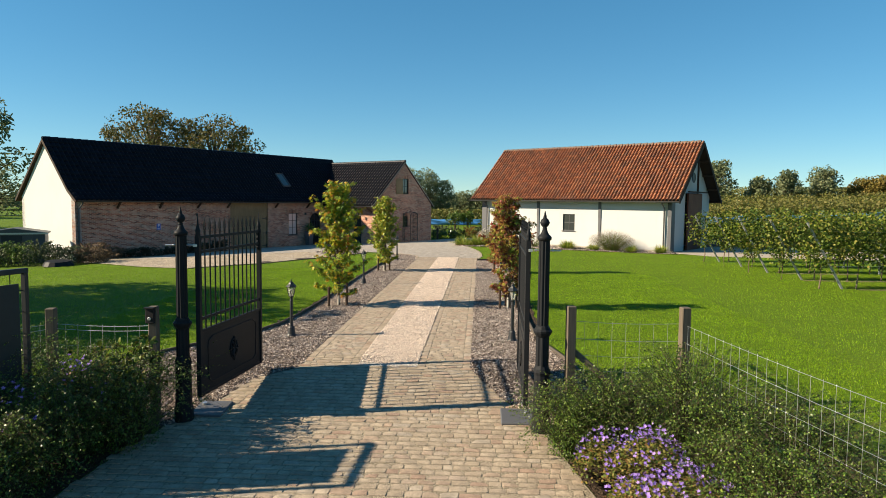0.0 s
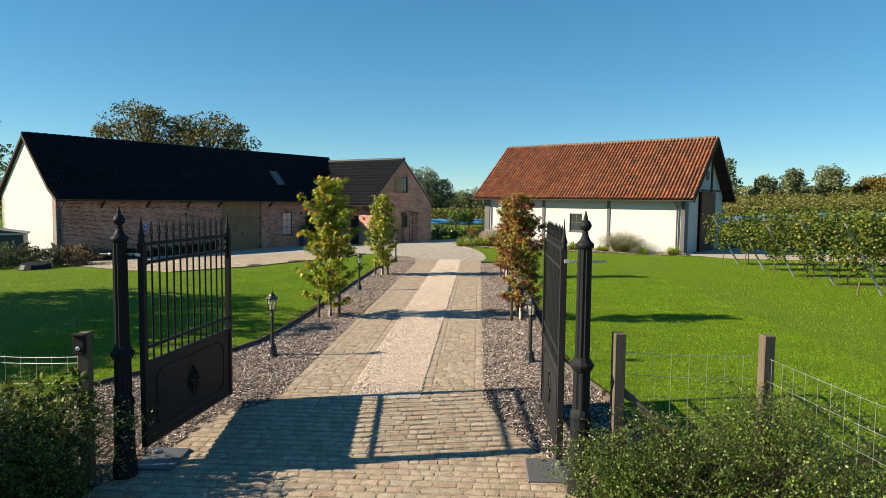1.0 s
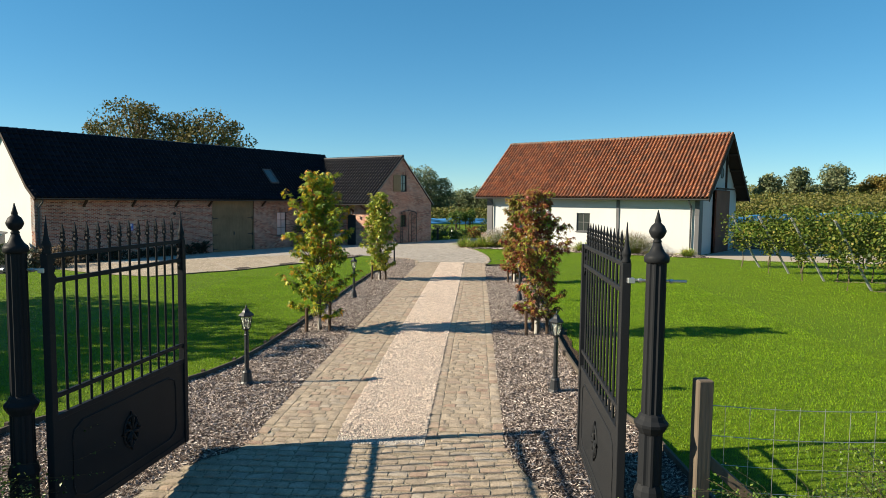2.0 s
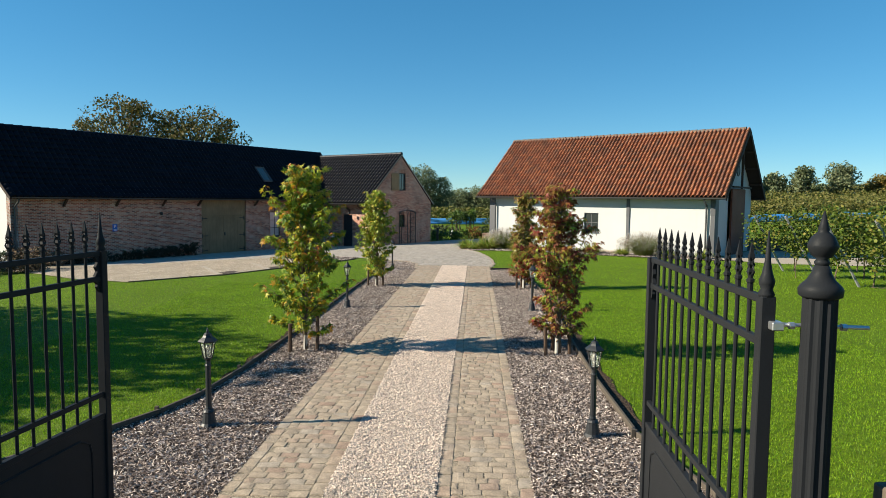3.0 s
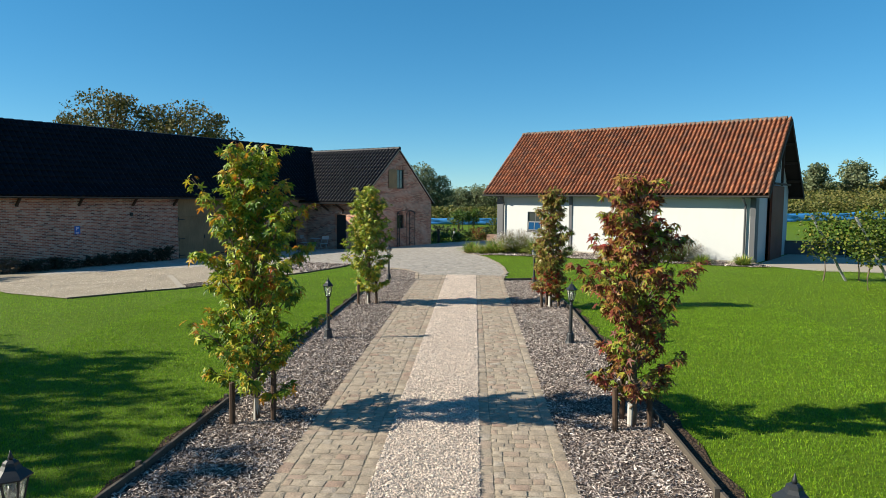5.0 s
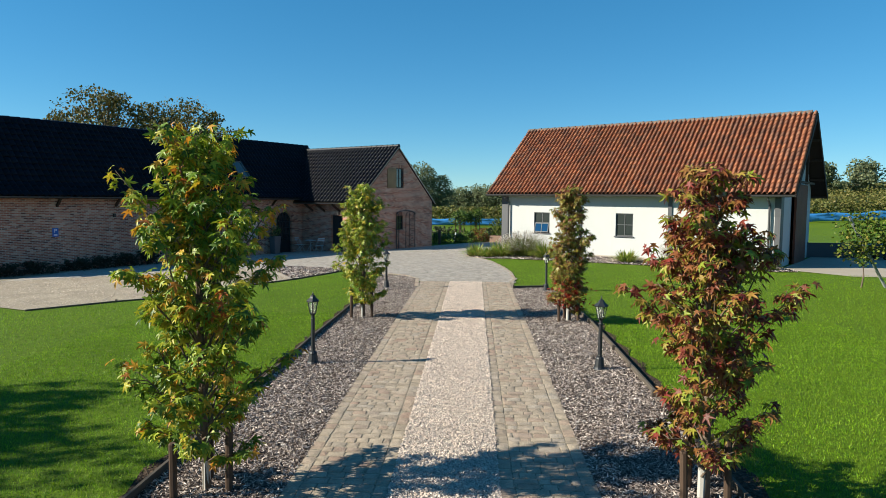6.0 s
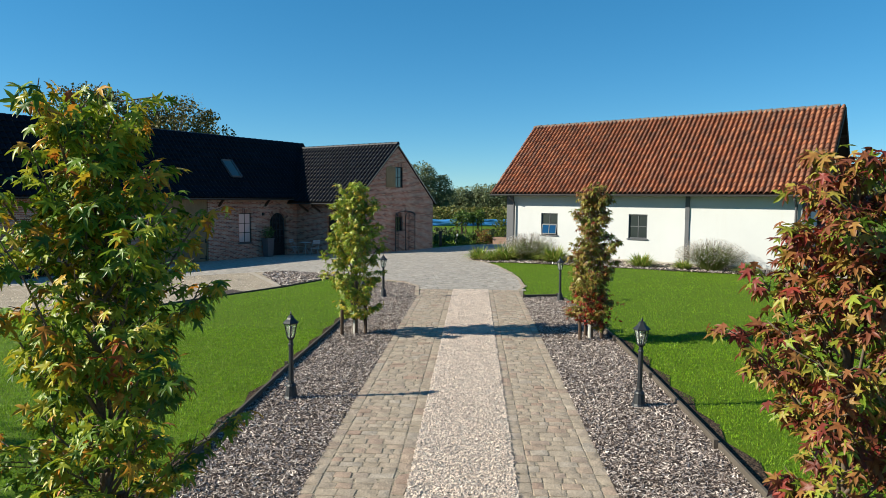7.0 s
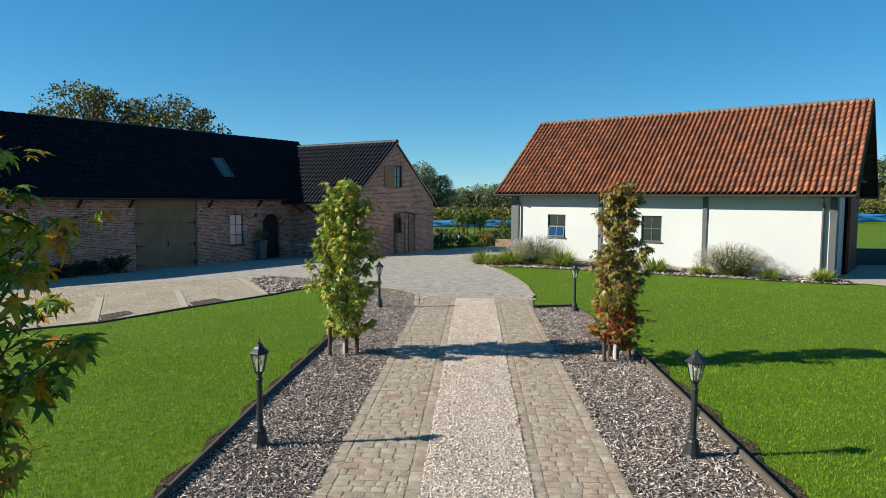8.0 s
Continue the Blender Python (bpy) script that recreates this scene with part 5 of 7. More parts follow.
for k in range(6):
    z = 0.4 + 0.23 * k
    for p, q in ((BF, a), (BN, b)):
        part("lacing", tube([tuple(p + Vector((0, 0, z))), tuple(q + Vector((0, 0, z)))], 0.005, 5), IRON_DULL, brd)
for k in range(5):
    p = a.lerp(b, (k + 0.5) / 5)
    part("lacing", tube([tuple(p + Vector((0, 0, BT - 0.14))), tuple(p + Vector((0, 0, BT)))], 0.005, 5), IRON_DULL, brd)
p = a + along * 0.10 - side * 1.6
part("number_bar", beam(p + Vector((0, 0, 0.52)), p + along * 0.12 + Vector((0, 0, 0.52)), 0.006, 0.05), SIGN_WHITE, brd, "pale plain bar")

# parking sign on the brick wall
sg = thing("parking_sign", "small blue parking sign on the brick wall", "sign", BARN_M)
part("plate", boxes(((-5.0, -0.02, 0.78), (-4.76, -0.004, 1.14)), bevel=0.004), SIGN_BLUE, sg)
cu = bpy.data.curves.new("letter", "FONT")
cu.body, cu.size, cu.extrude, cu.align_x = "P", 0.22, 0.002, "CENTER"
cu.materials.append(SIGN_WHITE)
ob = put("letter", cu, sg, "", Matrix.Translation((-4.88, -0.023, 0.95)) @ pose(0, 0, 0, 90, 0, 0))
for z in (0.86, 0.82):
    part("text_bar", boxes(((-4.95, -0.024, z), (-4.81, -0.0205, z + 0.018))), SIGN_WHITE, sg)
for u, v, z in ((-2.42, 0.0, 1.62), (6.30, 0.0, 1.60), (8.9, 0, 1.6)):
    w = thing("wall_lamp", "small dark up-and-down wall lamp", "wall lamp", BARN_M, "wall lamps")
    if u < 8:
        part("case", boxes(((u - 0.05, -0.11, z - 0.08), (u + 0.05, -0.003, z + 0.08)), bevel=0.008), IRON_DULL, w)
    else:
        part("case", boxes(((8.24, -3.3, z - 0.08), (8.347, -3.2, z + 0.08)), bevel=0.008), IRON_DULL, w)

# metal trellis arch on the wing's gable
tr = thing("rose_trellis", "rusty dark iron rose trellis leaning on the brick gable", "trellis", BARN_M)
for x0, x1, top in ((11.30, 11.52, 1.62), (12.18, 13.05, 1.72)):
    yy = -4.9
    q = [(x0, yy, -0.45), (x0, yy, top - 0.25)] + [((x0 + x1) / 2 - (x1 - x0) / 2 * math.cos(math.pi * k / 8), yy, top - 0.25 + 0.25 * math.sin(math.pi * k / 8)) for k in range(1, 8)] + [(x1, yy, top - 0.25), (x1, yy, -0.45)]
    part("hoop", tube(q, 0.022, 6), IRON_DULL, tr)
q = [(11.30 + 0.9 - 0.9 * math.cos(math.pi * k / 12), -4.9, 1.55 + 0.22 * math.sin(math.pi * k / 12)) for k in range(13)]
part("hoop", tube(q, 0.022, 6), IRON_DULL, tr)
for k in range(7):
    z = -0.25 + k * 0.29
    for x0, x1 in ((11.3, 11.52), (12.5, 13.05)):
        part("scroll", tube([(x0, -4.9, z), ((x0 + x1) / 2, -4.9, z + 0.09), (x1, -4.9, z), ((x0 + x1) / 2, -4.9, z - 0.05), (x0, -4.9, z + 0.04)], 0.013, 5), IRON_DULL, tr)
part("post", tube([(12.5, -4.9, -0.45), (12.5, -4.9, 1.65)], 0.018, 5), IRON_DULL, tr)

# bistro set and planter before the arched door
def bistro_chair(u, v, turn):
    z = -0.62
    c = thing("folding_chair", "grey-blue folding bistro chair on the paving", "chair", BARN_M @ pose(u, v, z, 0, 0, turn), "bistro chairs")
    part("seat", boxes(*[((-0.20, -0.2 + k * 0.08, 0.44), (0.20, -0.14 + k * 0.08, 0.455)) for k in range(5)]), CHAIR, c)
    part("backrest", boxes(((-0.2, 0.19, 0.70), (0.2, 0.205, 0.76)), ((-0.2, 0.205, 0.80), (0.2, 0.22, 0.87))), CHAIR, c)
    for x in (-0.19, 0.19):
        part("leg", tube([(x, -0.22, 0.0), (x, 0.22, 0.90)], 0.011, 6), CHAIR, c)
        part("leg", tube([(x * 0.9, 0.22, 0.0), (x * 0.9, -0.2, 0.45)], 0.011, 6), CHAIR, c)


CHAIR = plain("grey_blue_paint", (0.391, 0.422, 0.453), 0.5, 0, 0.1)
bistro_chair(8.15 - 0.35, -0.75, 20)
bistro_chair(8.15 - 0.25, -2.2, 160)
tb = thing("bistro_table", "small grey-blue folding bistro table", "table", BARN_M @ pose(7.95, -1.45, -0.62))
part("tabletop", lathe([(0.29, 0.70), (0.30, 0.71), (0.30, 0.72), (0.29, 0.73)], 20), CHAIR, tb)
for k in range(4):
    t = math.pi / 4 + k * math.pi / 2
    part("leg", tube([(0.24 * math.cos(t), 0.24 * math.sin(t), 0.0), (-0.1 * math.cos(t), -0.1 * math.sin(t), 0.70)], 0.011, 6), CHAIR, tb)
PLANTER = plain("grey_zinc_planter", (0.13, 0.135, 0.15), 0.5, 0.3, 0.15)
pot = thing("planter", "tall tapered grey planter beside the arched door", "planter", BARN_M @ pose(6.33, -0.38, -0.65))
bm = bmesh.new()
bmesh.ops.create_cone(bm, cap_ends=True, segments=4, radius1=0.24, radius2=0.32, depth=1.0, matrix=Matrix.Translation((0, 0, 0.5)) @ pose(0, 0, 0, 0, 0, 45))
part("pot", bm, PLANTER, pot)
part("rim", boxes(((-0.24, -0.24, 0.97), (0.24, 0.24, 1.01)), bevel=0.01), PLANTER, pot)
part("soil", boxes(((-0.2, -0.2, 1.0), (0.2, 0.2, 1.015))), SOIL, pot)

# garden shed by the white gable
sh = thing("garden_shed", "low dark grey metal garden shed with a pale roof edge", "shed", pose(-21.4, 19.0, land(-21.4, 19.0), 0, 0, 30))
part("wall", boxes(((-1.3, -0.9, 0), (1.3, 0.9, 1.45))), STEEL, sh)
for k in range(13):
    part("rib", boxes(((-1.28 + k * 0.2, -0.915, 0.02), (-1.22 + k * 0.2, -0.9, 1.43))), STEEL, sh)
part("roof", prism([(-1.4, 1.43), (1.4, 1.43), (1.4, 1.5), (0, 1.72), (-1.4, 1.5)], 1.96, Matrix.Translation((0, -0.98, 0))), ZINC_DARK, sh)
part("roof_edge", boxes(((-1.42, -1.0, 1.42), (1.42, -0.97, 1.50))), ZINC, sh)
part("door", boxes(((-0.5, -0.935, 0.05), (0.35, -0.916, 1.35))), IRON_DULL, sh)


# low panel wall and a hand cart in the shade past the white building
low = thing("low_panel_wall", "low dark grey panel wall between short posts", "low wall", Matrix.Translation((15.0, 28.0, land(15.0, 28.0))))
for k in range(4):
    x = 1.55 * k
    part("panel", boxes(((x + 0.06, -0.03, -0.05), (x + 1.49, 0.03, 0.62)), bevel=0.006), STEEL, low)
    part("post", boxes(((x - 0.055, -0.05, -0.1), (x + 0.055, 0.05, 0.70)), bevel=0.006), STEEL_LIGHT, low)
part("coping", boxes(((-0.05, -0.06, 0.62), (6.2, 0.06, 0.66)), bevel=0.006), STEEL, low)
cart = thing("hand_cart", "dark metal hand cart with a tub and bent handle", "cart", pose(17.5, 27.2, land(17.5, 27.2), 0, 0, 12))
part("tub", prism([(-0.42, 0.30), (0.42, 0.30), (0.52, 0.66), (-0.52, 0.66)], 0.55, Matrix.Translation((0, -0.28, 0))), IRON_DULL, cart)
part("handle", tube([(-0.45, -0.25, 0.35), (-0.75, -0.25, 0.62), (-0.95, -0.25, 0.78), (-0.95, 0.25, 0.78), (-0.75, 0.25, 0.62), (-0.45, 0.25, 0.35)], 0.017, 8), ZINC, cart, smooth=True)
for y in (-0.22, 0.22):
    part("leg", tube([(-0.35, y, 0.32), (-0.38, y, 0.0)], 0.016, 8), ZINC, cart)
    part("wheel", lathe([(0.05, -0.03), (0.17, -0.03), (0.19, -0.012), (0.19, 0.012), (0.17, 0.03), (0.05, 0.03)], 18, Matrix.Translation((0.30, y * 1.3, 0.19)) @ pose(0, 0, 0, 90, 0, 0)), BLACK_PLASTIC, cart)
part("axle", tube([(0.30, -0.3, 0.19), (0.30, 0.3, 0.19)], 0.012, 6), ZINC, cart)
part("strut", join(*[tube([(0.30, y, 0.19), (0.25, y, 0.33)], 0.012, 6) for y in (-0.2, 0.2)]), ZINC, cart)


# ---------------------------------------------------------------- plants
def fast_mesh(name, V, F, material, smooth=False):
    """A mesh from arrays: V is n x 3, F is m x k."""
    me = bpy.data.meshes.new(name)
    V, F = np.asarray(V, dtype=np.float32), np.asarray(F, dtype=np.int32)
    m, k = F.shape
    me.vertices.add(len(V))
    me.vertices.foreach_set("co", V.ravel())
    me.loops.add(m * k)
    me.loops.foreach_set("vertex_index", F.ravel())
    me.polygons.add(m)
    me.polygons.foreach_set("loop_start", np.arange(0, m * k, k, dtype=np.int32))
    me.materials.append(material)
    me.update(calc_edges=True)
    if smooth:
        me.polygons.foreach_set("use_smooth", np.ones(m, dtype=bool))
    return me


def rotations(rng, n, lean=1.0, up=None):
    """Random frames; lean 0 keeps z up, 1 tips it any way."""
    a = rng.uniform(0, 2 * np.pi, n)
    tip = rng.normal(0, 1, (n, 3)) * lean
    z = tip + (np.array([0, 0, 1.0]) if up is None else up)
    z /= np.linalg.norm(z, axis=1, keepdims=True)
    x = np.stack([np.cos(a), np.sin(a), np.zeros(n)], 1)
    x -= z * (x * z).sum(1, keepdims=True)
    x /= np.linalg.norm(x, axis=1, keepdims=True)
    y = np.cross(z, x)
    return np.stack([x, y, z], 2)


def scatter(shape, faces, at, rot, size):
    """Copies of a small shape: vertices and faces as arrays."""
    shape, faces = np.asarray(shape, float), np.asarray(faces)
    size = np.asarray(size, float).reshape(len(at), 1, -1)
    V = np.einsum("nij,nkj->nki", rot, shape[None] * size) + np.asarray(at)[:, None]
    F = faces[None] + (np.arange(len(at)) * len(shape))[:, None, None]
    return V.reshape(-1, 3), F.reshape(-1, faces.shape[1])


def star_leaf():
    """A five-lobed leaf, a little cupped, its stalk at the origin."""
    out = []
    lobes = [(-2.25, 0.62), (-1.05, 0.92), (0.0, 1.08), (1.05, 0.92), (2.25, 0.62)]
    c = Vector((0, 0.35, 0.03))
    pts = [(0.0, 0.0, 0.0)]
    for k, (a, r) in enumerate(lobes):
        if k:
            b = (lobes[k - 1][0] + a) / 2
            pts.append((0.27 * math.sin(b), 0.35 + 0.27 * math.cos(b), 0.02))
        for da, rr in ((-0.23, 0.62), (0.0, 1.0), (0.23, 0.62)):
            pts.append((r * rr * math.sin(a + da) * 0.95, 0.35 + r * rr * math.cos(a + da) * 0.95, (0.07 if da else -0.01) - 0.19 * rr * rr * r))
    verts = [tuple(c)] + pts
    n = len(pts)
    return verts, [(0, i + 1, (i + 1) % n + 1) for i in range(n)]


def oval_leaf(w=0.55):
    return [(0, 0, 0), (w / 2, 0.35, -0.04), (w * 0.42, 0.7, -0.08), (0, 1, -0.16), (-w * 0.42, 0.7, -0.08), (-w / 2, 0.35, -0.04), (0, 0.5, 0.04)], [(6, 0, 1), (6, 1, 2), (6, 2, 3), (6, 3, 4), (6, 4, 5), (6, 5, 0)]


STAR, OVAL = star_leaf(), oval_leaf()
RHOMB = ([(0, 0, 0), (0.34, 0.5, 0.05), (0, 1, -0.08), (-0.34, 0.5, 0.05)], [(0, 1, 2, 3)])
QUAD = ([(-0.5, 0, 0), (0.5, 0, 0.06), (0.42, 1.0, -0.05), (-0.45, 0.95, 0.05)], [(0, 1, 2, 3)])


def stake(x, y, hgt=0.75, lean=(0, 0)):
    ob = part("tree_stake", lathe([(0.031, -0.1), (0.030, hgt), (0.024, hgt + 0.01)], 8), STAKE_WOOD, None, "", pose(x, y, 0, lean[0], lean[1], 0))
    return tagged(ob, "round brown timber tree stake", "tree stake", "tree stakes")


def sweetgum(x, y, hgt, width, seed, leaf, label, dense=1.0, stakes=((-0.2, -0.15), (0.2, 0.0), (-0.05, 0.22)), crimson=0):
    rng = np.random.RandomState(seed)
    t = thing("sweetgum", label, "tree", Matrix.Translation((x, y, 0)), "young trees along the drive")
    top = hgt * 0.94
    tp = [Vector((0.03 * math.sin(3 * k / 10 + seed), 0.03 * math.cos(2.5 * k / 10), top * k / 10)) for k in range(11)]
    part("trunk", tube([tuple(p) for p in tp], [0.034 * (1 - 0.85 * k / 10) + 0.003 for k in range(11)], 8), BARK, t, smooth=True)
    part("trunk_guard", tube([(0.0, 0.03, 0.0), (0.0, 0.03, 0.26)], 0.036, 8), GUARD, t, "pale trunk guard")
    at, outs, shoots = [], [], []
    n = int(50 * dense)
    for k in range(n):
        f = 0.08 + 0.86 * (k + rng.uniform(0, 0.8)) / n
        z = f * hgt
        a = k * 2.4 + rng.uniform(-0.5, 0.5)
        shape = min(1.08, 0.92 + 0.7 * f) * (1.0 - max(0.0, f - 0.40) * 1.25)
        L = width * shape * rng.choice([0.48, 0.66, 0.82, 0.98, 1.12])
        rise = (rng.uniform(0.85, 1.75) + 0.5 * f) * min(1.0, 0.35 + 2.2 * f)
        base = Vector((0, 0, z * 0.92))
        pts = []
        for j in range(6):
            s = j / 5
            pts.append(base + Vector((math.cos(a) * L * s, math.sin(a) * L * s, L * (rise * s - 0.22 * s * s * (1 - f)))) + Vector(rng.normal(0, 0.012, 3)))
        part("limb", tube([tuple(p) for p in pts], [0.012 * (1 - 0.8 * j / 5) for j in range(6)], 5), BARK, t, smooth=True)
        along = (pts[5] - pts[3]).normalized()
        # leaves by turns along the limb, a whorl at its tip
        for q in range(int(L * 34) + 9):
            s = rng.uniform(0.22, 1.0)
            i = min(int(s * 5), 4)
            at.append(pts[i].lerp(pts[i + 1], s * 5 - i))
            b = a + rng.uniform(-1.9, 1.9)
            outs.append((math.cos(b), math.sin(b), rng.uniform(-0.55, 0.15)))
        # side shoots, each with its own spray of leaves
        for q in range(int(4 + L * 8)):
            s = rng.uniform(0.25, 0.98)
            i = min(int(s * 5), 4)
            p = pts[i].lerp(pts[i + 1], s * 5 - i)
            b = a + rng.choice([-1, 1]) * rng.uniform(0.5, 1.3)
            tip = p + Vector((math.cos(b), math.sin(b), rng.uniform(0.2, 1.1))).normalized() * rng.uniform(0.08, 0.20)
            shoots.append(tube([tuple(p), tuple(tip)], [0.0045, 0.002], 4))
            for w in range(rng.randint(6, 11)):
                at.append(p.lerp(tip, rng.uniform(0.35, 1.0)))
                c = b + rng.uniform(-2.2, 2.2)
                outs.append((math.cos(c), math.sin(c), rng.uniform(-0.6, 0.2)))
        for w in range(5):
            at.append(pts[5] + along * rng.uniform(-0.03, 0.03))
            c = a + 2 * math.pi * w / 5 + rng.uniform(-0.3, 0.3)
            outs.append((math.cos(c), math.sin(c), rng.uniform(-0.4, 0.3)))
    for w in range(int(90 * dense)):
        at.append(Vector((rng.normal(0, 0.04), rng.normal(0, 0.04), hgt * rng.uniform(0.66, 0.985))))
        c = rng.uniform(0, 2 * math.pi)
        outs.append((math.cos(c), math.sin(c), rng.uniform(-0.5, 0.4)))
    part("twig_tangle", join(*shoots), BARK, t, kind="stuff")
    at, out = np.array([tuple(p) for p in at]), np.array(outs)
    N = len(at)
    out /= np.linalg.norm(out, axis=1, keepdims=True)
    # each blade hangs from a stalk that leads away from the wood, its face turned up and outward
    at = at + out * rng.uniform(0.02, 0.07, (N, 1))
    z = np.array([0, 0, 0.8]) + 0.75 * out * np.array([1, 1, 0]) + rng.normal(0, 0.42, (N, 3))
    z /= np.linalg.norm(z, axis=1, keepdims=True)
    down = out + np.array([0, 0, -0.25])
    yv = down - z * (down * z).sum(1, keepdims=True)
    yv /= np.linalg.norm(yv, axis=1, keepdims=True) + 1e-9
    rot = np.stack([np.cross(yv, z), yv, z], 2)
    V, F = scatter(*STAR, at, rot, rng.uniform(0.038, 0.080, N)[:, None])
    put("crown", fast_mesh("crown", V, F, leaf), t)
    if crimson:
        q = np.stack([rng.normal(0.02, 0.17, crimson), rng.normal(-0.12, 0.16, crimson), rng.uniform(0.32, 0.85, crimson)], 1)
        V, F = scatter(*STAR, q, rotations(rng, crimson, 0.6), rng.uniform(0.05, 0.085, crimson)[:, None])
        put("crimson_leaves", fast_mesh("crimson_leaves", V, F, CRIMSON), t, "bright crimson lower leaves")
    for k, (dx, dy) in enumerate(stakes):
        stake(x + dx, y + dy, 0.46 + 0.10 * k, (rng.uniform(-2, 2), rng.uniform(-2, 2)))
    return t


GUARD = plain("pale_guard", (0.42, 0.40, 0.36), 0.7, 0, 0.1)
sweetgum(-1.95, 3.60, 3.05, 0.61, 3, SWEETGUM, "slender young sweetgum with green, yellow and orange star leaves", 1.25)
sweetgum(2.15, 3.70, 2.80, 0.52, 8, SWEETGUM_RED, "slender young sweetgum turning dark red and bronze", 1.0)
sweetgum(-2.02, 11.65, 2.80, 0.50, 13, SWEETGUM_GREEN, "slender young sweetgum with fresh green star leaves", 1.25)
sweetgum(2.18, 11.58, 2.82, 0.42, 21, SWEETGUM_BRONZE, "slender young sweetgum, bronze above and crimson at the foot", 1.1, crimson=240)


def broad_tree(name, x, y, hgt, rad, seed, leaf, label, n=2600, size=0.45, trunk=0.28, clumps=26, gaps=0.75, low=0.35, group="", shape=OVAL):
    """A tree with limbs that end in clumps of leaves, so that the outline is uneven and lets the sky through."""
    rng = np.random.RandomState(seed)
    z0 = land(x, y)
    t = thing(name, label, "tree", Matrix.Translation((x, y, z0)), group)
    part("trunk", tube([(0, 0, -0.2), (0.05, 0, hgt * 0.25), (0.1, 0.1, hgt * 0.5), (0.0, 0.1, hgt * 0.8)], [trunk, trunk * 0.75, trunk * 0.5, trunk * 0.15], 10), BARK, t, smooth=True)
    limbs, at = [], []
    for k in range(clumps):
        a = k * 2.4 + rng.uniform(-0.4, 0.4)
        f = (k + 0.5) / clumps
        zc = hgt * (low + (0.94 - low) * f)
        r = rad * math.sin(math.pi * min(0.93, 0.25 + 0.62 * f)) * rng.uniform(0.35, 1.0)
        c = np.array([r * math.cos(a), r * math.sin(a), zc * rng.uniform(0.93, 1.04)])
        s = Vector((0.05, 0.05, hgt * (0.22 + 0.4 * f)))
        e = Vector(c)
        mid = s.lerp(e, 0.55) + Vector((0, 0, -0.03 * hgt))
        limbs.append(tube([tuple(s), tuple(mid), tuple(e)], [trunk * 0.35, trunk * 0.2, trunk * 0.06], 5))
        m = int(n / clumps * rng.uniform(0.6, 1.4))
        cr = rad * rng.uniform(0.26, 0.44) * gaps
        d = rng.normal(0, 1, (m, 3))
        d /= np.linalg.norm(d, axis=1, keepdims=True)
        at.append(c + d * (cr * rng.uniform(0.25, 1.0, (m, 1)) ** 0.5) * np.array([1.1, 1.1, 0.8]))
    part("limb_work", join(*limbs), BARK, t, smooth=True, kind="stuff")
    at = np.concatenate(at)
    V, F = scatter(*shape, at, rotations(rng, len(at), 0.8), rng.uniform(size * 0.6, size * 1.3, len(at))[:, None])
    put("crown", fast_mesh("crown", V, F, leaf), t)
    return t


# behind the barn, and past the western gable
broad_tree("walnut_tree", -39.6, 68.0, 14.0, 5.8, 4, WALNUT_LEAF, "large open-crowned walnut turning brown behind the barn", 7800, 0.34, 0.45, 70, 0.60, 0.45, shape=RHOMB)
broad_tree("walnut_tree", -32.2, 69.5, 13.0, 5.9, 6, WALNUT_LEAF, "large open-crowned walnut turning brown behind the barn", 7800, 0.34, 0.45, 70, 0.60, 0.45, shape=RHOMB)
broad_tree("garden_tree", -41.6, 40.0, 12.4, 4.4, 9, HAZED_LEAF, "dark green garden tree past the white gable", 3800, 0.38, 0.35, 26, 0.8)
broad_tree("garden_tree", -50.0, 44.0, 10.0, 5.0, 10, HAZED_LEAF, "dark green garden tree past the white gable", 2800, 0.4, 0.35, 24, 0.8)
broad_tree("garden_tree", -15.6, -2.4, 6.0, 2.7, 34, HAZED_LEAF, "leafy garden tree shading the lawn", 4400, 0.27, 0.16, 28, 0.85, shape=RHOMB)
# trees beside the entrance, out of view, whose shade lies across the lawn
broad_tree("garden_tree", -14.0, 0.5, 6.2, 3.0, 31, HAZED_LEAF, "leafy garden tree shading the lawn", 4400, 0.27, 0.16, 28, 0.85, shape=RHOMB)
broad_tree("garden_tree", -15.8, 2.9, 6.6, 2.8, 32, HAZED_LEAF, "leafy garden tree shading the lawn", 4400, 0.27, 0.16, 28, 0.85, shape=RHOMB)
# Unseen tree added to put the entrance shrubs in shade.
broad_tree("garden_tree", -11.8, -8.8, 4.9, 2.2, 33, HAZED_LEAF, "unseen leafy tree added to shade the entrance shrubs", 2600, 0.2, 0.15, 22, 0.85)

# Low crown out of view, placed only to block sun from the near shrubs.
broad_tree("garden_tree", -7.5, -8.7, 3.5, 1.8, 35, HAZED_LEAF, "small unseen tree added to shade the entrance shrubs", 5200, 0.16, 0.10, 30, 1.0, 0.2)


def from_view(az, dist):
    """A far place by its bearing from the entrance."""
    a = radians(az)
    return 1.44 + dist * math.sin(a), -11.87 + dist * math.cos(a)


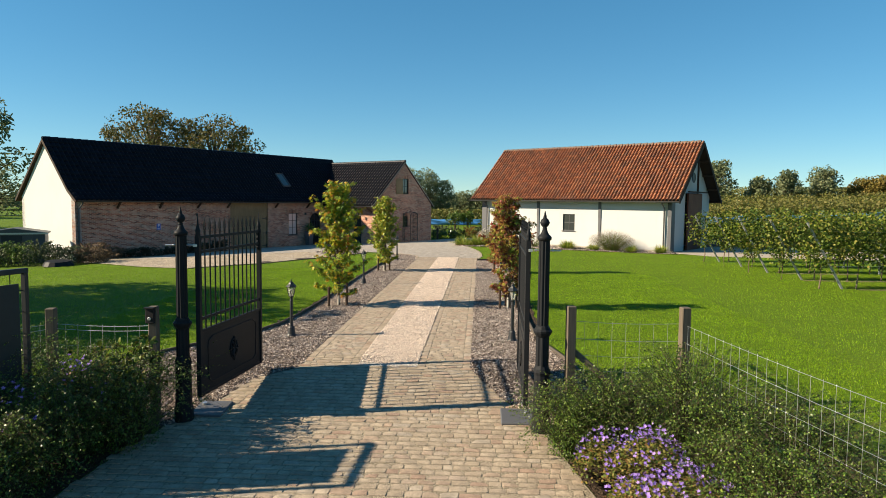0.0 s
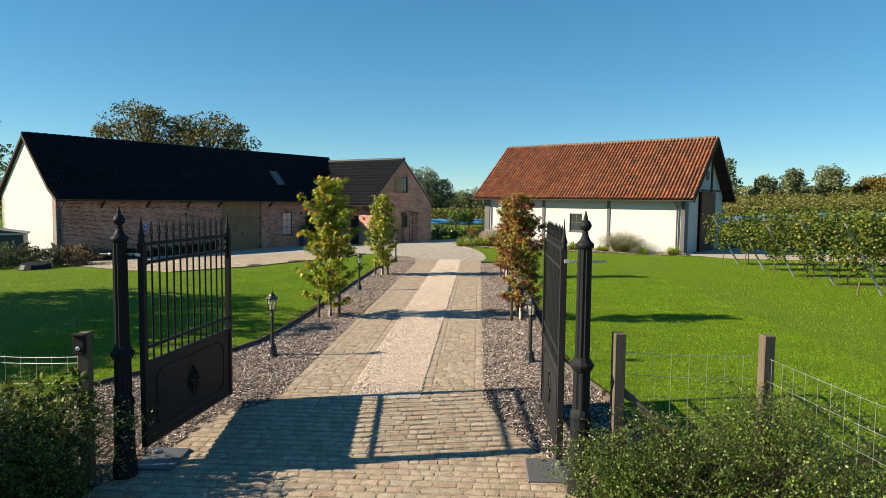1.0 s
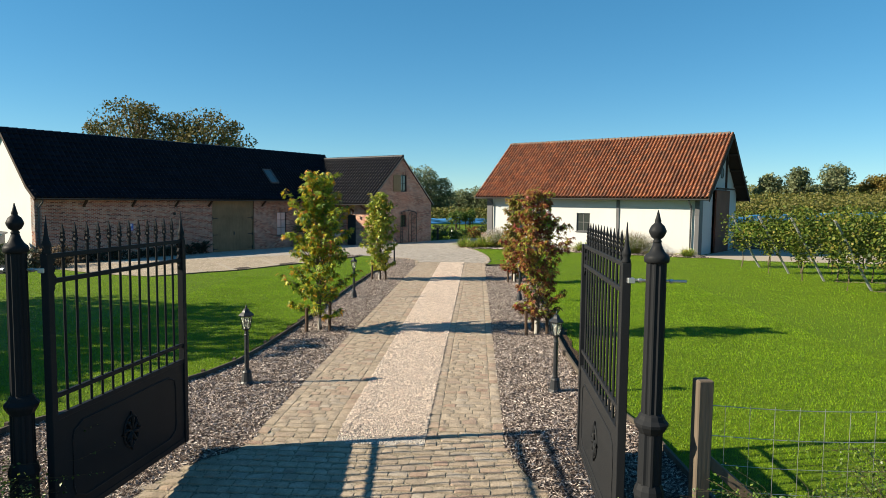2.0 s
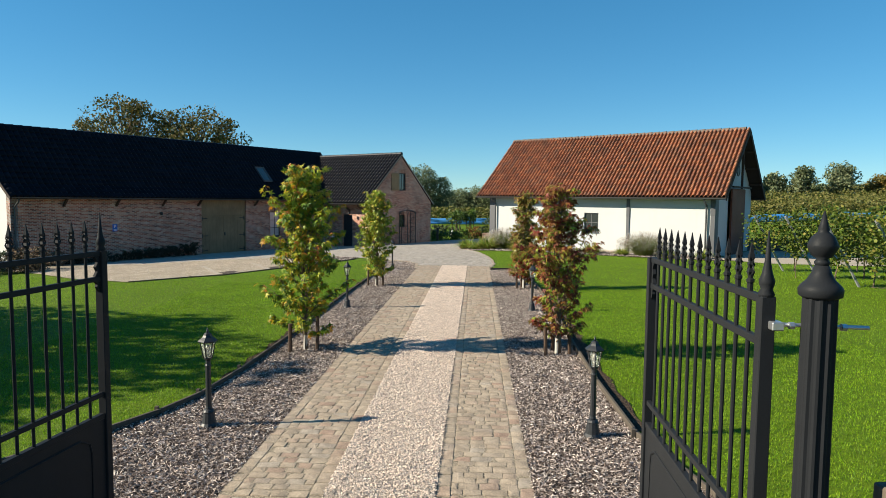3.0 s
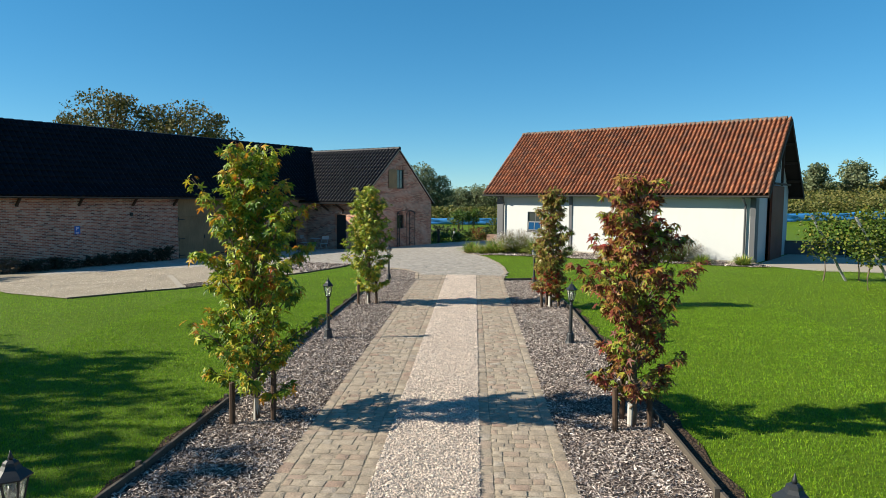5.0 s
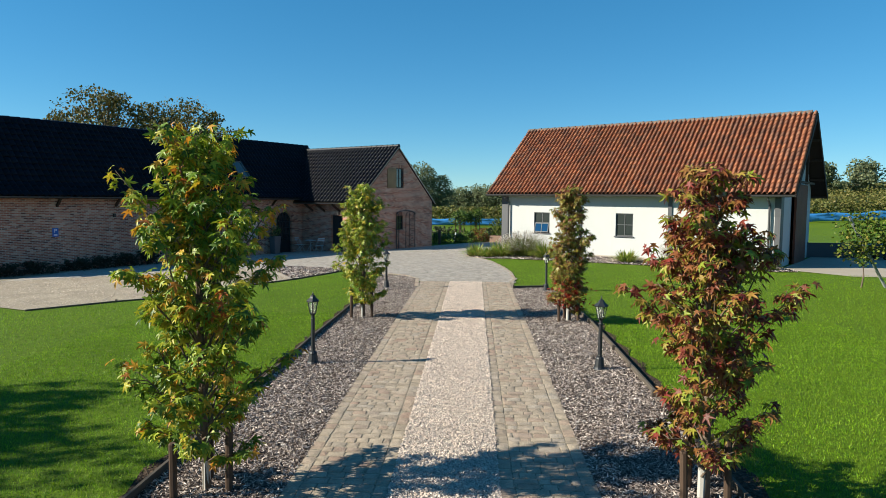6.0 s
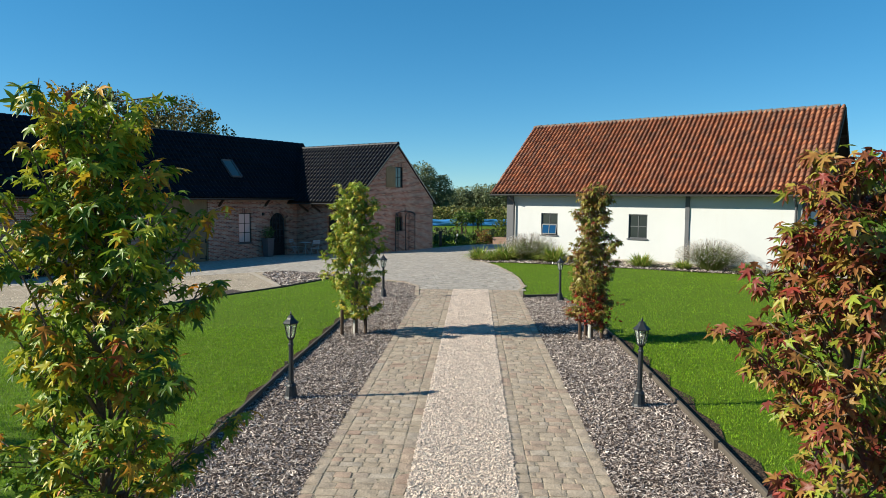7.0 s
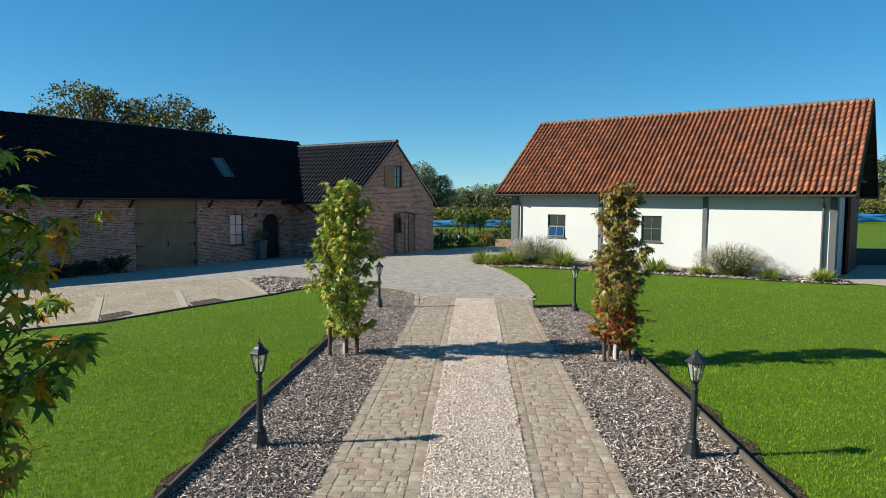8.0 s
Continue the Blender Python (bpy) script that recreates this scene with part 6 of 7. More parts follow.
FAR = [(-6.3, 128, 9.4, 3.4, HAZED_LEAF), (-4.6, 132, 9.2, 3.2, HAZED_LEAF), (-3.4, 134, 7.4, 3.0, HAZED_LEAF), (-1.7, 150, 4.6, 3.4, HAZED_LEAF), (-0.2, 150, 5.2, 3.6, HAZED_LEAF), (1.2, 150, 5.6, 3.6, HAZED_LEAF), (3.0, 150, 5.0, 4.0, HAZED_LEAF),
       (-8.5, 130, 8.0, 4.0, HAZED_LEAF), (-10.5, 130, 7.0, 4.0, HAZED_LEAF), (19.5, 110, 7.0, 2.5, HAZED_LEAF), (22.5, 112, 4.0, 1.9, HAZED_LEAF), (24.5, 112, 5.0, 2.0, HAZED_LEAF), (26.9, 116, 5.3, 2.4, HAZED_LEAF), (29.6, 120, 3.4, 2.8, FAR_GOLD), (31.2, 120, 4.0, 3.0, FAR_GOLD),
       (33.2, 120, 4.6, 3.0, HAZED_LEAF), (35.5, 120, 4.8, 3.2, HAZED_LEAF), (38, 120, 4.4, 3.2, HAZED_LEAF), (41, 120, 4.8, 3.5, HAZED_LEAF), (-38, 110, 7.0, 5.0, HAZED_LEAF), (-42, 100, 7.0, 5.0, HAZED_LEAF), (5.5, 150, 5.4, 4.0, HAZED_LEAF), (8.5, 150, 5.0, 4.0, HAZED_LEAF), (12, 150, 5.0, 4.0, HAZED_LEAF), (15, 150, 5.2, 4.0, HAZED_LEAF), (17, 120, 4.2, 2.4, HAZED_LEAF)]
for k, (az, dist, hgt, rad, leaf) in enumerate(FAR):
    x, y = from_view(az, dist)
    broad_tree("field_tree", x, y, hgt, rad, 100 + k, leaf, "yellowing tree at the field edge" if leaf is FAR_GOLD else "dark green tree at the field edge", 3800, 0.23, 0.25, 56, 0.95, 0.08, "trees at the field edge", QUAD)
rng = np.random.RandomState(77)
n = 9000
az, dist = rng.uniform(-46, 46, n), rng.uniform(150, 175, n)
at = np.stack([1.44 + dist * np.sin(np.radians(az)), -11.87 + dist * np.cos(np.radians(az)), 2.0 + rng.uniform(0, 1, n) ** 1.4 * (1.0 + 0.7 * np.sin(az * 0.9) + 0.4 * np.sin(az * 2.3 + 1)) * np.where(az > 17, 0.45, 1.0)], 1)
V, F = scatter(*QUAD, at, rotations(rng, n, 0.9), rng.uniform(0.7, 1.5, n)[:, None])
tagged(put("far_wood", fast_mesh("far_wood", V, F, HAZED_LEAF)), "low line of woods on the horizon", "woods", "", "stuff")


# ---------------------------------------------------------------- vineyard
def vine_row(y, x0, x1, seed, near=True, hgt=2.44, slope=0.0):
    rng = np.random.RandomState(seed)
    row = thing("vine_row", "row of trellised grape vines with green leaves", "vine row", group="vine rows")
    L = x1 - x0
    ground = lambda x: land(x, y + slope * (x - x0))
    yy = lambda x: y + slope * (x - x0)
    # leaning end post with its bracket, upright line posts, wires
    ex = x0 + 1.0
    part("end_post", beam((ex, yy(ex), ground(ex) - 0.1), (x0 - 0.20, yy(x0), ground(x0) + 2.05), 0.075, 0.055, 0.004), GALVANISED, row, "leaning galvanised end post")
    xs = np.arange(x0 + 5.0, x1, 5.0)
    for x in xs[: 5 if near else 3]:
        part("line_post", boxes(((x - 0.025, yy(x) - 0.03, ground(x) - 0.1), (x + 0.025, yy(x) + 0.03, ground(x) + 2.0))), GALVANISED, row)
    for z in (0.7, 1.2, 1.75):
        part("wire", tube([(x0 + 0.1, yy(x0), ground(x0) + z), (x1, yy(x1), ground(x1) + z)], 0.003, 3), ZINC, row)
    k = 0
    x = x0 + 0.25
    while x < x1 and k < (18 if near else 8):
        p = [(x, yy(x), ground(x) - 0.05), (x + rng.uniform(-0.05, 0.05), yy(x) + rng.uniform(-0.03, 0.03), ground(x) + 0.35), (x + rng.uniform(-0.08, 0.08), yy(x), ground(x) + 0.75)]
        part("vine_trunk", tube(p, [0.025, 0.02, 0.018], 6), BARK, row)
        x += 1.1
        k += 1
    ax = x0 - 0.45 + rng.uniform(0, L, int(L * 1350))
    keep = 0.5 + 0.5 * np.cos((ax - x0 - 0.25) / 1.1 * 2 * np.pi)
    ax = ax[rng.uniform(0, 1, len(ax)) < 0.34 + 0.66 * keep]
    n = len(ax)
    near_stem = np.cos((ax - x0 - 0.25) / 1.1 * 2 * np.pi)
    clump = 0.5 + 0.42 * near_stem + 0.2 * np.sin(ax * 2.1 + seed)
    lo, hi = 1.02 - 0.52 * clump, hgt - 0.48 + 0.46 * clump
    az = lo + (hi - lo) * rng.uniform(0, 1, n)
    ay = rng.normal(0, 0.15 + 0.13 * clump, n)
    at = np.stack([ax + rng.normal(0, 0.1, n), np.array([yy(q) for q in ax]) + ay, np.array([ground(q) for q in ax]) + az], 1)
    V, F = scatter(*VINE_SHAPE, at, rotations(rng, n, 1.7, np.stack([rng.normal(-0.4, 0.4, n), np.sign(ay) * 0.7, np.full(n, 0.5)], 1)), rng.uniform(0.042, 0.086, n)[:, None])
    put("foliage", fast_mesh("foliage", V, F, VINE_LEAF), row)
    return row


VINE_EARTH = bed_material("dry_vineyard_earth", (0.203, 0.156, 0.102), (0.297, 0.242, 0.164), 45, 0.8, 0.02)
VINE_SHAPE = ([(0, 0, 0), (0.58, 0.30, -0.10), (0.32, 0.95, -0.16), (-0.32, 0.95, -0.16), (-0.58, 0.30, -0.10)], [(0, 1, 2), (0, 2, 3), (0, 3, 4)])
for k, (x0, y) in enumerate(((11.15, 17.6), (11.25, 15.4), (11.35, 13.2), (11.5, 10.9), (11.6, 8.6))):
    vine_row(y, x0, 26.0, 200 + k)


for k, (x0, y) in enumerate(((12.6, 13.1), (12.4, 10.8), (12.9, 8.5))):
    pts = [(x0 + 0.5 * i, y - 0.10 - 0.22 * math.sin(math.pi * i / 6) - 0.05 * math.sin(2.1 * i + k)) for i in range(7)]
    sheet("vine_earth", pts + [(x, y + 0.12 + 0.10 * math.sin(1.7 * x + k)) for x, _ in pts[::-1]], 0.007, VINE_EARTH, 1.5, label="patch of bare pale earth under the vines", category="soil")


# the broad vineyard beyond, and the blue netting along its first rows
def far_rows():
    rng = np.random.RandomState(90)
    V0, F0, off = [], [], 0
    for k in range(26):
        y = 60.0 + k * 2.6
        x0, x1 = (-14.0 if k < 4 else 9.0), 80.0
        n = int((x1 - x0) * (120 if k < 6 else 32))
        ax = rng.uniform(x0, x1, n)
        r = np.hypot(ax, y - 5)
        g = 4.6 * np.clip((r - 50) / 80, 0, 1) * np.clip((ax - 6) / 26, 0, 1)
        bump = 0.22 * np.sin(ax * 1.9 + k) * np.sin(ax * 0.63 + 2 * k)
        at = np.stack([ax, y + rng.normal(0, 0.35, n), g + rng.uniform(0.5, 1.62, n) + bump * 0.7], 1)
        V, F = scatter(*QUAD, at, rotations(rng, n, 0.9), rng.uniform(0.10, 0.22, n)[:, None])
        V0.append(V)
        F0.append(F + off)
        off += len(V)
    tagged(put("vineyard", fast_mesh("vineyard", np.concatenate(V0), np.concatenate(F0), FIELD_LEAF)), "broad vineyard of green rows across the field", "vineyard", "", "stuff")


far_rows()


def netting(x0, x1, y, z0, z1, seed):
    """A sagging, creased run of blue netting with thickness."""
    rng = np.random.RandomState(seed)
    n = int((x1 - x0) / 0.4)
    V, F = [], []
    for i in range(n + 1):
        x = x0 + (x1 - x0) * i / n
        g = land(x, y)
        sag = 0.10 * abs(math.sin(x * 0.52)) + 0.05 * math.sin(x * 1.7)
        for j in range(5):
            f = j / 4
            V.append((x, y + 0.10 * math.sin(x * 2.3 + j * 1.9) + rng.uniform(-0.04, 0.04), g + z0 + (z1 - z0 - sag) * f))
    for i in range(n):
        for j in range(4):
            a = i * 5 + j
            F.append((a, a + 5, a + 6, a + 1))
    ob = put("fruit_netting", to_mesh("fruit_netting", V, F, NET_BLUE, True))
    md = ob.modifiers.new("thickness", "SOLIDIFY")
    md.thickness = 0.02
    return tagged(ob, "blue netting stretched along the vineyard rows", "netting", "nettings")


netting(-12.0, 14.0, 57.5, 0.12, 0.80, 1)
netting(14.5, 75.0, 58.0, 0.12, 0.90, 2)


# ---------------------------------------------------------------- shrubs, grasses and flowers
def shrub(name, x, y, rx, ry, hgt, seed, leaf, label, category, n=2500, size=0.05, arch=0.0, twigs=0, twig_len=0.6, group="", shape=OVAL):
    """A mound of leaves on its own twigs; long shoots arch out of it."""
    rng = np.random.RandomState(seed)
    z0 = land(x, y)
    s = thing(name, label, category, Matrix.Translation((x, y, z0)), group)
    at, stems = [], []
    for k in range(max(twigs, 14)):
        a = rng.uniform(0, 2 * math.pi)
        q = rng.uniform(0, 1) ** 0.6
        bx, by = q * rx * math.cos(a), q * ry * math.sin(a)
        dome = hgt * math.sqrt(max(0.05, 1 - q * q * 0.9))
        L = twig_len * rng.uniform(0.5, 1.3)
        dx, dy = math.cos(a + rng.uniform(-0.7, 0.7)), math.sin(a + rng.uniform(-0.7, 0.7))
        p0 = Vector((bx * 0.4, by * 0.4, 0.02))
        p1 = Vector((bx * 0.85, by * 0.85, dome * 0.8))
        p2 = Vector((bx + dx * L * 0.45, by + dy * L * 0.45, dome + L * 0.30 * (1 - arch * 0.3)))
        own = arch * rng.uniform(0.1, 1.9)
        p3 = Vector((bx + dx * L, by + dy * L, dome + L * (0.40 - 0.55 * own) + rng.uniform(-0.08, 0.08)))
        stems.append(tube([tuple(p0), tuple(p1), tuple(p2), tuple(p3)], [0.0042, 0.003, 0.0016, 0.0008], 3))
        m = max(6, int(n * 0.68 / max(twigs, 14)))
        for _ in range(m):
            f = rng.uniform(0.6, 3.0)
            i = min(int(f), 2)
            at.append(tuple((p0, p1, p2, p3)[i].lerp((p0, p1, p2, p3)[i + 1], f - i) + Vector(rng.normal(0, 0.013, 3))))
    m = int(n * 0.32)
    d = rng.normal(0, 1, (m, 3))
    d[:, 2] = np.abs(d[:, 2])
    d /= np.linalg.norm(d, axis=1, keepdims=True)
    rr = rng.uniform(0.72, 1.04, (m, 1)) * (1 + 0.14 * np.sin(d[:, :1] * 6 + seed) * np.sin(d[:, 1:2] * 7))
    body = d * rr * np.array([rx, ry, hgt])
    at = np.concatenate([np.array(at), body])
    at[:, 2] = np.maximum(at[:, 2], 0.02)
    part("twig_tangle", join(*stems), SHRUB_STEM, s, kind="stuff")
    N = len(at)
    up = np.concatenate([np.tile([0, 0, 1.0], (N - m, 1)), d])
    V, F = scatter(*shape, at, rotations(rng, N, 0.75, up), rng.uniform(size * 0.6, size * 1.3, N)[:, None])
    put("foliage", fast_mesh("foliage", V, F, leaf), s)
    return s


def blades(name, x, y, n, rad, hgt, seed, leaf, label, category, width=0.014, droop=0.6, group="", plume=None, plume_n=0):
    """A tuft of arching strap leaves, with plumes if any."""
    rng = np.random.RandomState(seed)
    s = thing(name, label, category, Matrix.Translation((x, y, land(x, y) + 0.01)), group)
    V, F = [], []
    for k in range(n):
        a, q = rng.uniform(0, 2 * math.pi), rng.uniform(0, 0.35) * rad
        L, lean = hgt * rng.uniform(0.65, 1.25), rng.uniform(0.25, 1.2)
        w = width * rng.uniform(0.6, 1.3)
        for j in range(5):
            t = j / 4
            r = q + rad * lean * t * 0.9
            z = L * (t - droop * lean * t * t * 0.55)
            ww = w * (1 - t ** 2 * 0.9)
            for sd in (-1, 1):
                V.append((r * math.cos(a) - sd * ww * math.sin(a), r * math.sin(a) + sd * ww * math.cos(a), max(0.0, z)))
        b = len(V) - 10
        F += [(b + 2 * j, b + 2 * j + 1, b + 2 * j + 3, b + 2 * j + 2) for j in range(4)]
    put("leaves", fast_mesh("leaves", V, F, leaf), s)
    if plume_n:
        a, e = rng.uniform(0, 2 * np.pi, plume_n), rng.uniform(0, 1, plume_n) ** 0.5
        at = np.stack([np.cos(a) * rad * 1.3 * e, np.sin(a) * rad * 1.3 * e, hgt * (0.55 + 0.75 * rng.uniform(0, 1, plume_n)) * np.sqrt(1.06 - e * e * 0.7)], 1)
        V, F = scatter(*QUAD, at, rotations(rng, plume_n, 0.9), np.stack([rng.uniform(0.013, 0.028, plume_n)] * 3, 1))
        put("flower_haze", fast_mesh("flower_haze", V, F, plume), s, "haze of small pale flowers", kind="stuff")
        m = plume_n // 4
        st = np.stack([at[:m], at[:m] * np.array([0.35, 0.35, 0.3])], 1)
        V = np.concatenate([st[:, 0] + [0.003, 0, 0], st[:, 0] - [0.003, 0, 0], st[:, 1]])
        F = np.stack([np.arange(m), np.arange(m) + m, np.arange(m) + 2 * m], 1)
        put("stalk_haze", fast_mesh("stalk_haze", V, F, BROWN_STEM), s, kind="stuff")
    return s


# evergreen cotoneaster on both sides of the entrance
RS = [(3.0, -4.65, 0.60, 0.42, 0.58, 41), (3.75, -4.75, 0.62, 0.55, 0.82, 42), (4.05, -5.5, 0.55, 0.6, 0.62, 43), (4.05, -6.4, 0.65, 0.7, 0.50, 44), (4.5, -7.3, 0.7, 0.8, 0.45, 45), (3.85, -7.4, 0.7, 0.7, 0.36, 46), (2.55, -4.55, 0.28, 0.3, 0.34, 47), (4.65, -5.6, 0.45, 0.7, 0.55, 48)]
for x, y, rx, ry, hgt, sd in RS:
    shrub("cotoneaster", x, y, rx * 1.05, ry * 1.05, hgt * 1.12 - land(x, y) * 0.8, sd, SHRUB_LEAF, "dense evergreen cotoneaster with long arching shoots", "shrub", 13500, 0.0225, 0.6, 260, 0.50, "entrance shrubs", RHOMB)
LS = [(-3.1, -4.75, 0.60, 0.45, 0.76, 51), (-3.9, -5.0, 0.6, 0.6, 0.98, 52), (-3.05, -5.35, 0.42, 0.5, 0.68, 53), (-3.75, -6.15, 0.7, 0.75, 0.78, 54), (-4.7, -6.0, 0.7, 0.8, 0.85, 55), (-3.75, -7.5, 0.6, 0.8, 0.5, 56), (-2.66, -4.68, 0.42, 0.38, 0.66, 57), (-3.15, -6.2, 0.42, 0.6, 0.55, 58), (-4.4, -7.4, 0.8, 0.8, 0.7, 59)]
for x, y, rx, ry, hgt, sd in LS:
    shrub("cotoneaster", x, y, rx, ry, hgt * 0.95 - land(x, y) * 0.8, sd, SHRUB_LEAF, "dense evergreen cotoneaster with long arching shoots", "shrub", 12000, 0.0235, 0.6, 230, 0.66, "entrance shrubs", RHOMB)


shrub("bindweed_bush", -2.85, -4.45, 0.40, 0.28, 1.02, 60, VINE_LEAF, "fresh green leafy bush by the fence post", "shrub", 1500, 0.075, 0.2, 30, 0.35)


def flowers(name, x, y, rx, ry, hgt, n, seed, label):
    rng = np.random.RandomState(seed)
    s = thing(name, label, "flowers", Matrix.Translation((x, y, land(x, y))), "geranium clumps")
    m = n * 14
    a, e = rng.uniform(0, 2 * np.pi, m), rng.uniform(0, 1, m) ** 0.5
    at = np.stack([np.cos(a) * rx * e, np.sin(a) * ry * e, hgt * np.sqrt(1.04 - e * e * 0.85) * rng.uniform(0.55, 0.95, m)], 1)
    V, F = scatter(*VINE_SHAPE, at, rotations(rng, m, 0.5), rng.uniform(0.014, 0.032, m)[:, None])
    put("foliage", fast_mesh("foliage", V, F, GERANIUM_LEAF), s)
    a, e = rng.uniform(0, 2 * np.pi, n), rng.uniform(0, 1, n) ** 0.5
    at = np.stack([np.cos(a) * rx * e, np.sin(a) * ry * e, hgt * np.sqrt(1.08 - e * e * 0.8) * rng.uniform(0.9, 1.15, n)], 1)
    petal = [(0, 0, 0)] + [((0.5 if k % 2 else 0.28) * math.cos(2 * math.pi * k / 10), (0.5 if k % 2 else 0.28) * math.sin(2 * math.pi * k / 10), 0.18 if k % 2 else 0.1) for k in range(10)]
    V, F = scatter(petal, [(0, k + 1, (k + 1) % 10 + 1) for k in range(10)], at, rotations(rng, n, 0.45, np.tile([0, -0.5, 0.8], (n, 1))), rng.uniform(0.030, 0.050, n)[:, None])
    put("blossoms", fast_mesh("blossoms", V, F, PURPLE), s, "violet-blue five-petalled blossoms")


GERANIUM_LEAF = spotted("geranium_leaf", [(0.0781, 0.125, 0.0234), (0.156, 0.188, 0.0352), (0.234, 0.203, 0.0469), (0.234, 0.109, 0.0469), (0.125, 0.156, 0.0312), (0.281, 0.234, 0.0781)], 0.6, 4, 0, leafy=0.3)
for x, y, rx, ry, hgt, n, sd in ((2.78, -5.25, 0.34, 0.38, 0.52, 110, 61), (3.12, -5.55, 0.42, 0.42, 0.66, 190, 62), (3.32, -6.2, 0.45, 0.42, 0.60, 170, 63), (2.98, -6.05, 0.40, 0.42, 0.48, 150, 64)):
    flowers("geranium", x, y, rx, ry, hgt, n, sd, "cranesbill clump with violet blossoms and bronze leaves")
for x, y, rx, ry, hgt, n, sd in ((-3.15, -5.85, 0.40, 0.40, 0.98, 55, 65), (-3.35, -6.7, 0.40, 0.45, 0.90, 60, 66), (-3.5, -6.2, 0.45, 0.45, 1.10, 40, 67), (-3.0, -5.0, 0.42, 0.34, 1.02, 55, 68)):
    flowers("geranium", x, y, rx, ry, hgt, n, sd, "cranesbill clump with a few violet blossoms in the shade")

# along the white wall
GAURA_LEAF = spotted("gaura_leaf", [(0.13, 0.20, 0.04), (0.20, 0.26, 0.06), (0.27, 0.28, 0.09), (0.10, 0.16, 0.035)], 0.7, 4, 0, leafy=0.3)
for x, y, n, rad, hgt, sd in ((0.35, 27.3, 190, 0.62, 0.80, 71), (1.45, 26.5, 240, 0.78, 0.95, 72), (3.25, 25.8, 230, 0.75, 0.95, 73), (0.85, 26.4, 120, 0.45, 0.6, 74), (6.3, 24.4, 170, 0.60, 0.70, 75), (9.35, 22.55, 120, 0.45, 0.55, 76), (10.75, 22.1, 140, 0.48, 0.62, 77), (7.6, 23.7, 110, 0.45, 0.55, 78)):
    blades("strap_leaf_clump", x, y, int(n * 2.2), rad * 1.15, hgt * 0.84, sd, YELLOWGREEN, "arching yellow-green strap-leaf clump in the bed", "ornamental grass", 0.019, 1.25, "clumps along the white wall")
for x, y, n, rad, hgt, sd, pn in ((2.45, 26.7, 520, 0.95, 0.95, 81, 3600), (8.5, 23.45, 700, 0.95, 0.95, 82, 4200), (4.6, 25.4, 60, 0.35, 0.5, 84, 400), (1.9, 27.4, 120, 0.5, 0.85, 85, 1000)):
    blades("gaura", x, y, int(n * 1.6), rad, hgt * 0.92, sd, GAURA_LEAF, "airy gaura bush with a haze of pale flowers", "shrub", 0.010, 0.5, "flowering bushes", WHITE_PETAL, pn)

# Dry leaf tones, darkened in the colour for the shade by the barn wall.
SHADED_BORDER = spotted("shade_darkened_dry_leaf", [(0.035, 0.035, 0.018), (0.055, 0.05, 0.026), (0.025, 0.026, 0.014), (0.075, 0.06, 0.034)], 0.7, 4, 0, leafy=0.15)
# dry border along the brick barn, shrubs by the white gable
for k, (u, v, rx, ry, hgt, leaf) in enumerate(((-8.2, -0.75, 0.7, 0.45, 0.50, BROWN_STEM), (-7.0, -0.65, 0.7, 0.4, 0.36, SHADED_BORDER), (-5.8, -0.6, 0.7, 0.4, 0.40, SHADED_BORDER), (-4.4, -0.55, 0.7, 0.4, 0.42, SHADED_BORDER), (-3.2, -0.55, 0.6, 0.4, 0.42, SHADED_BORDER), (-2.1, -0.5, 0.6, 0.35, 0.5, SHADED_BORDER), (-1.1, -0.45, 0.4, 0.3, 0.6, SHADED_BORDER))):
    x, y = barn_xy(u, v)
    shrub("border_shrub", x, y, rx, ry, hgt, 120 + k, leaf, "low dry border plant along the brick wall", "shrub", 1500, 0.07, 0.2, 30, 0.35, "border plants")
for k, (x, y, rx, ry, hgt, leaf) in enumerate(((-17.6, 16.9, 0.8, 0.7, 0.7, LAVENDER), (-18.6, 16.6, 0.9, 0.8, 0.95, LAVENDER), (-19.6, 16.5, 0.9, 0.8, 1.0, SHRUB_LEAF), (-20.6, 16.4, 0.9, 0.8, 0.9, LAVENDER), (-16.6, 17.5, 0.7, 0.6, 0.6, BROWN_STEM), (-17.3, 18.6, 0.8, 0.7, 0.8, BROWN_STEM), (-21.8, 16.2, 1.0, 0.8, 0.9, SHRUB_LEAF), (-23.2, 16.4, 1.0, 0.9, 1.0, LAVENDER))):
    shrub("garden_shrub", x, y, rx, ry, hgt, 140 + k, leaf, "mixed grey-green garden shrub by the white gable", "shrub", 2200, 0.085, 0.2, 34, 0.4, "shrubs by the gable")
# A low turned body for the black cover in the border.
black_cover = part("garden_boulder", lathe([(0.55, 0.0), (0.62, 0.12), (0.5, 0.30), (0.2, 0.33)], 14, pose(0, 0, 0, 4, 0, 0)), IRON, None, "", pose(-17.0, 15.6, land(-17.0, 15.6) - 0.05, 0, 0, 20))
tagged(black_cover, "low black cover lying in the border", "cover")

orn = part("garden_ornament", lathe([(0.10, 0.0), (0.12, 0.10), (0.09, 0.32), (0.11, 0.42), (0.06, 0.55), (0.02, 0.62)], 10), SIGN_WHITE, None, "", Matrix.Translation((-1.0, 43.4, land(-1.0, 43.4))))
tagged(orn, "small pale stone garden ornament", "ornament")
bol = part("garden_bollard", boxes(((-0.08, -0.08, 0), (0.08, 0.08, 0.95)), bevel=0.01), IRON_DULL, None, "", Matrix.Translation((-1.95, 40.4, land(-1.95, 40.4))))
tagged(bol, "dark square garden bollard light", "bollard")
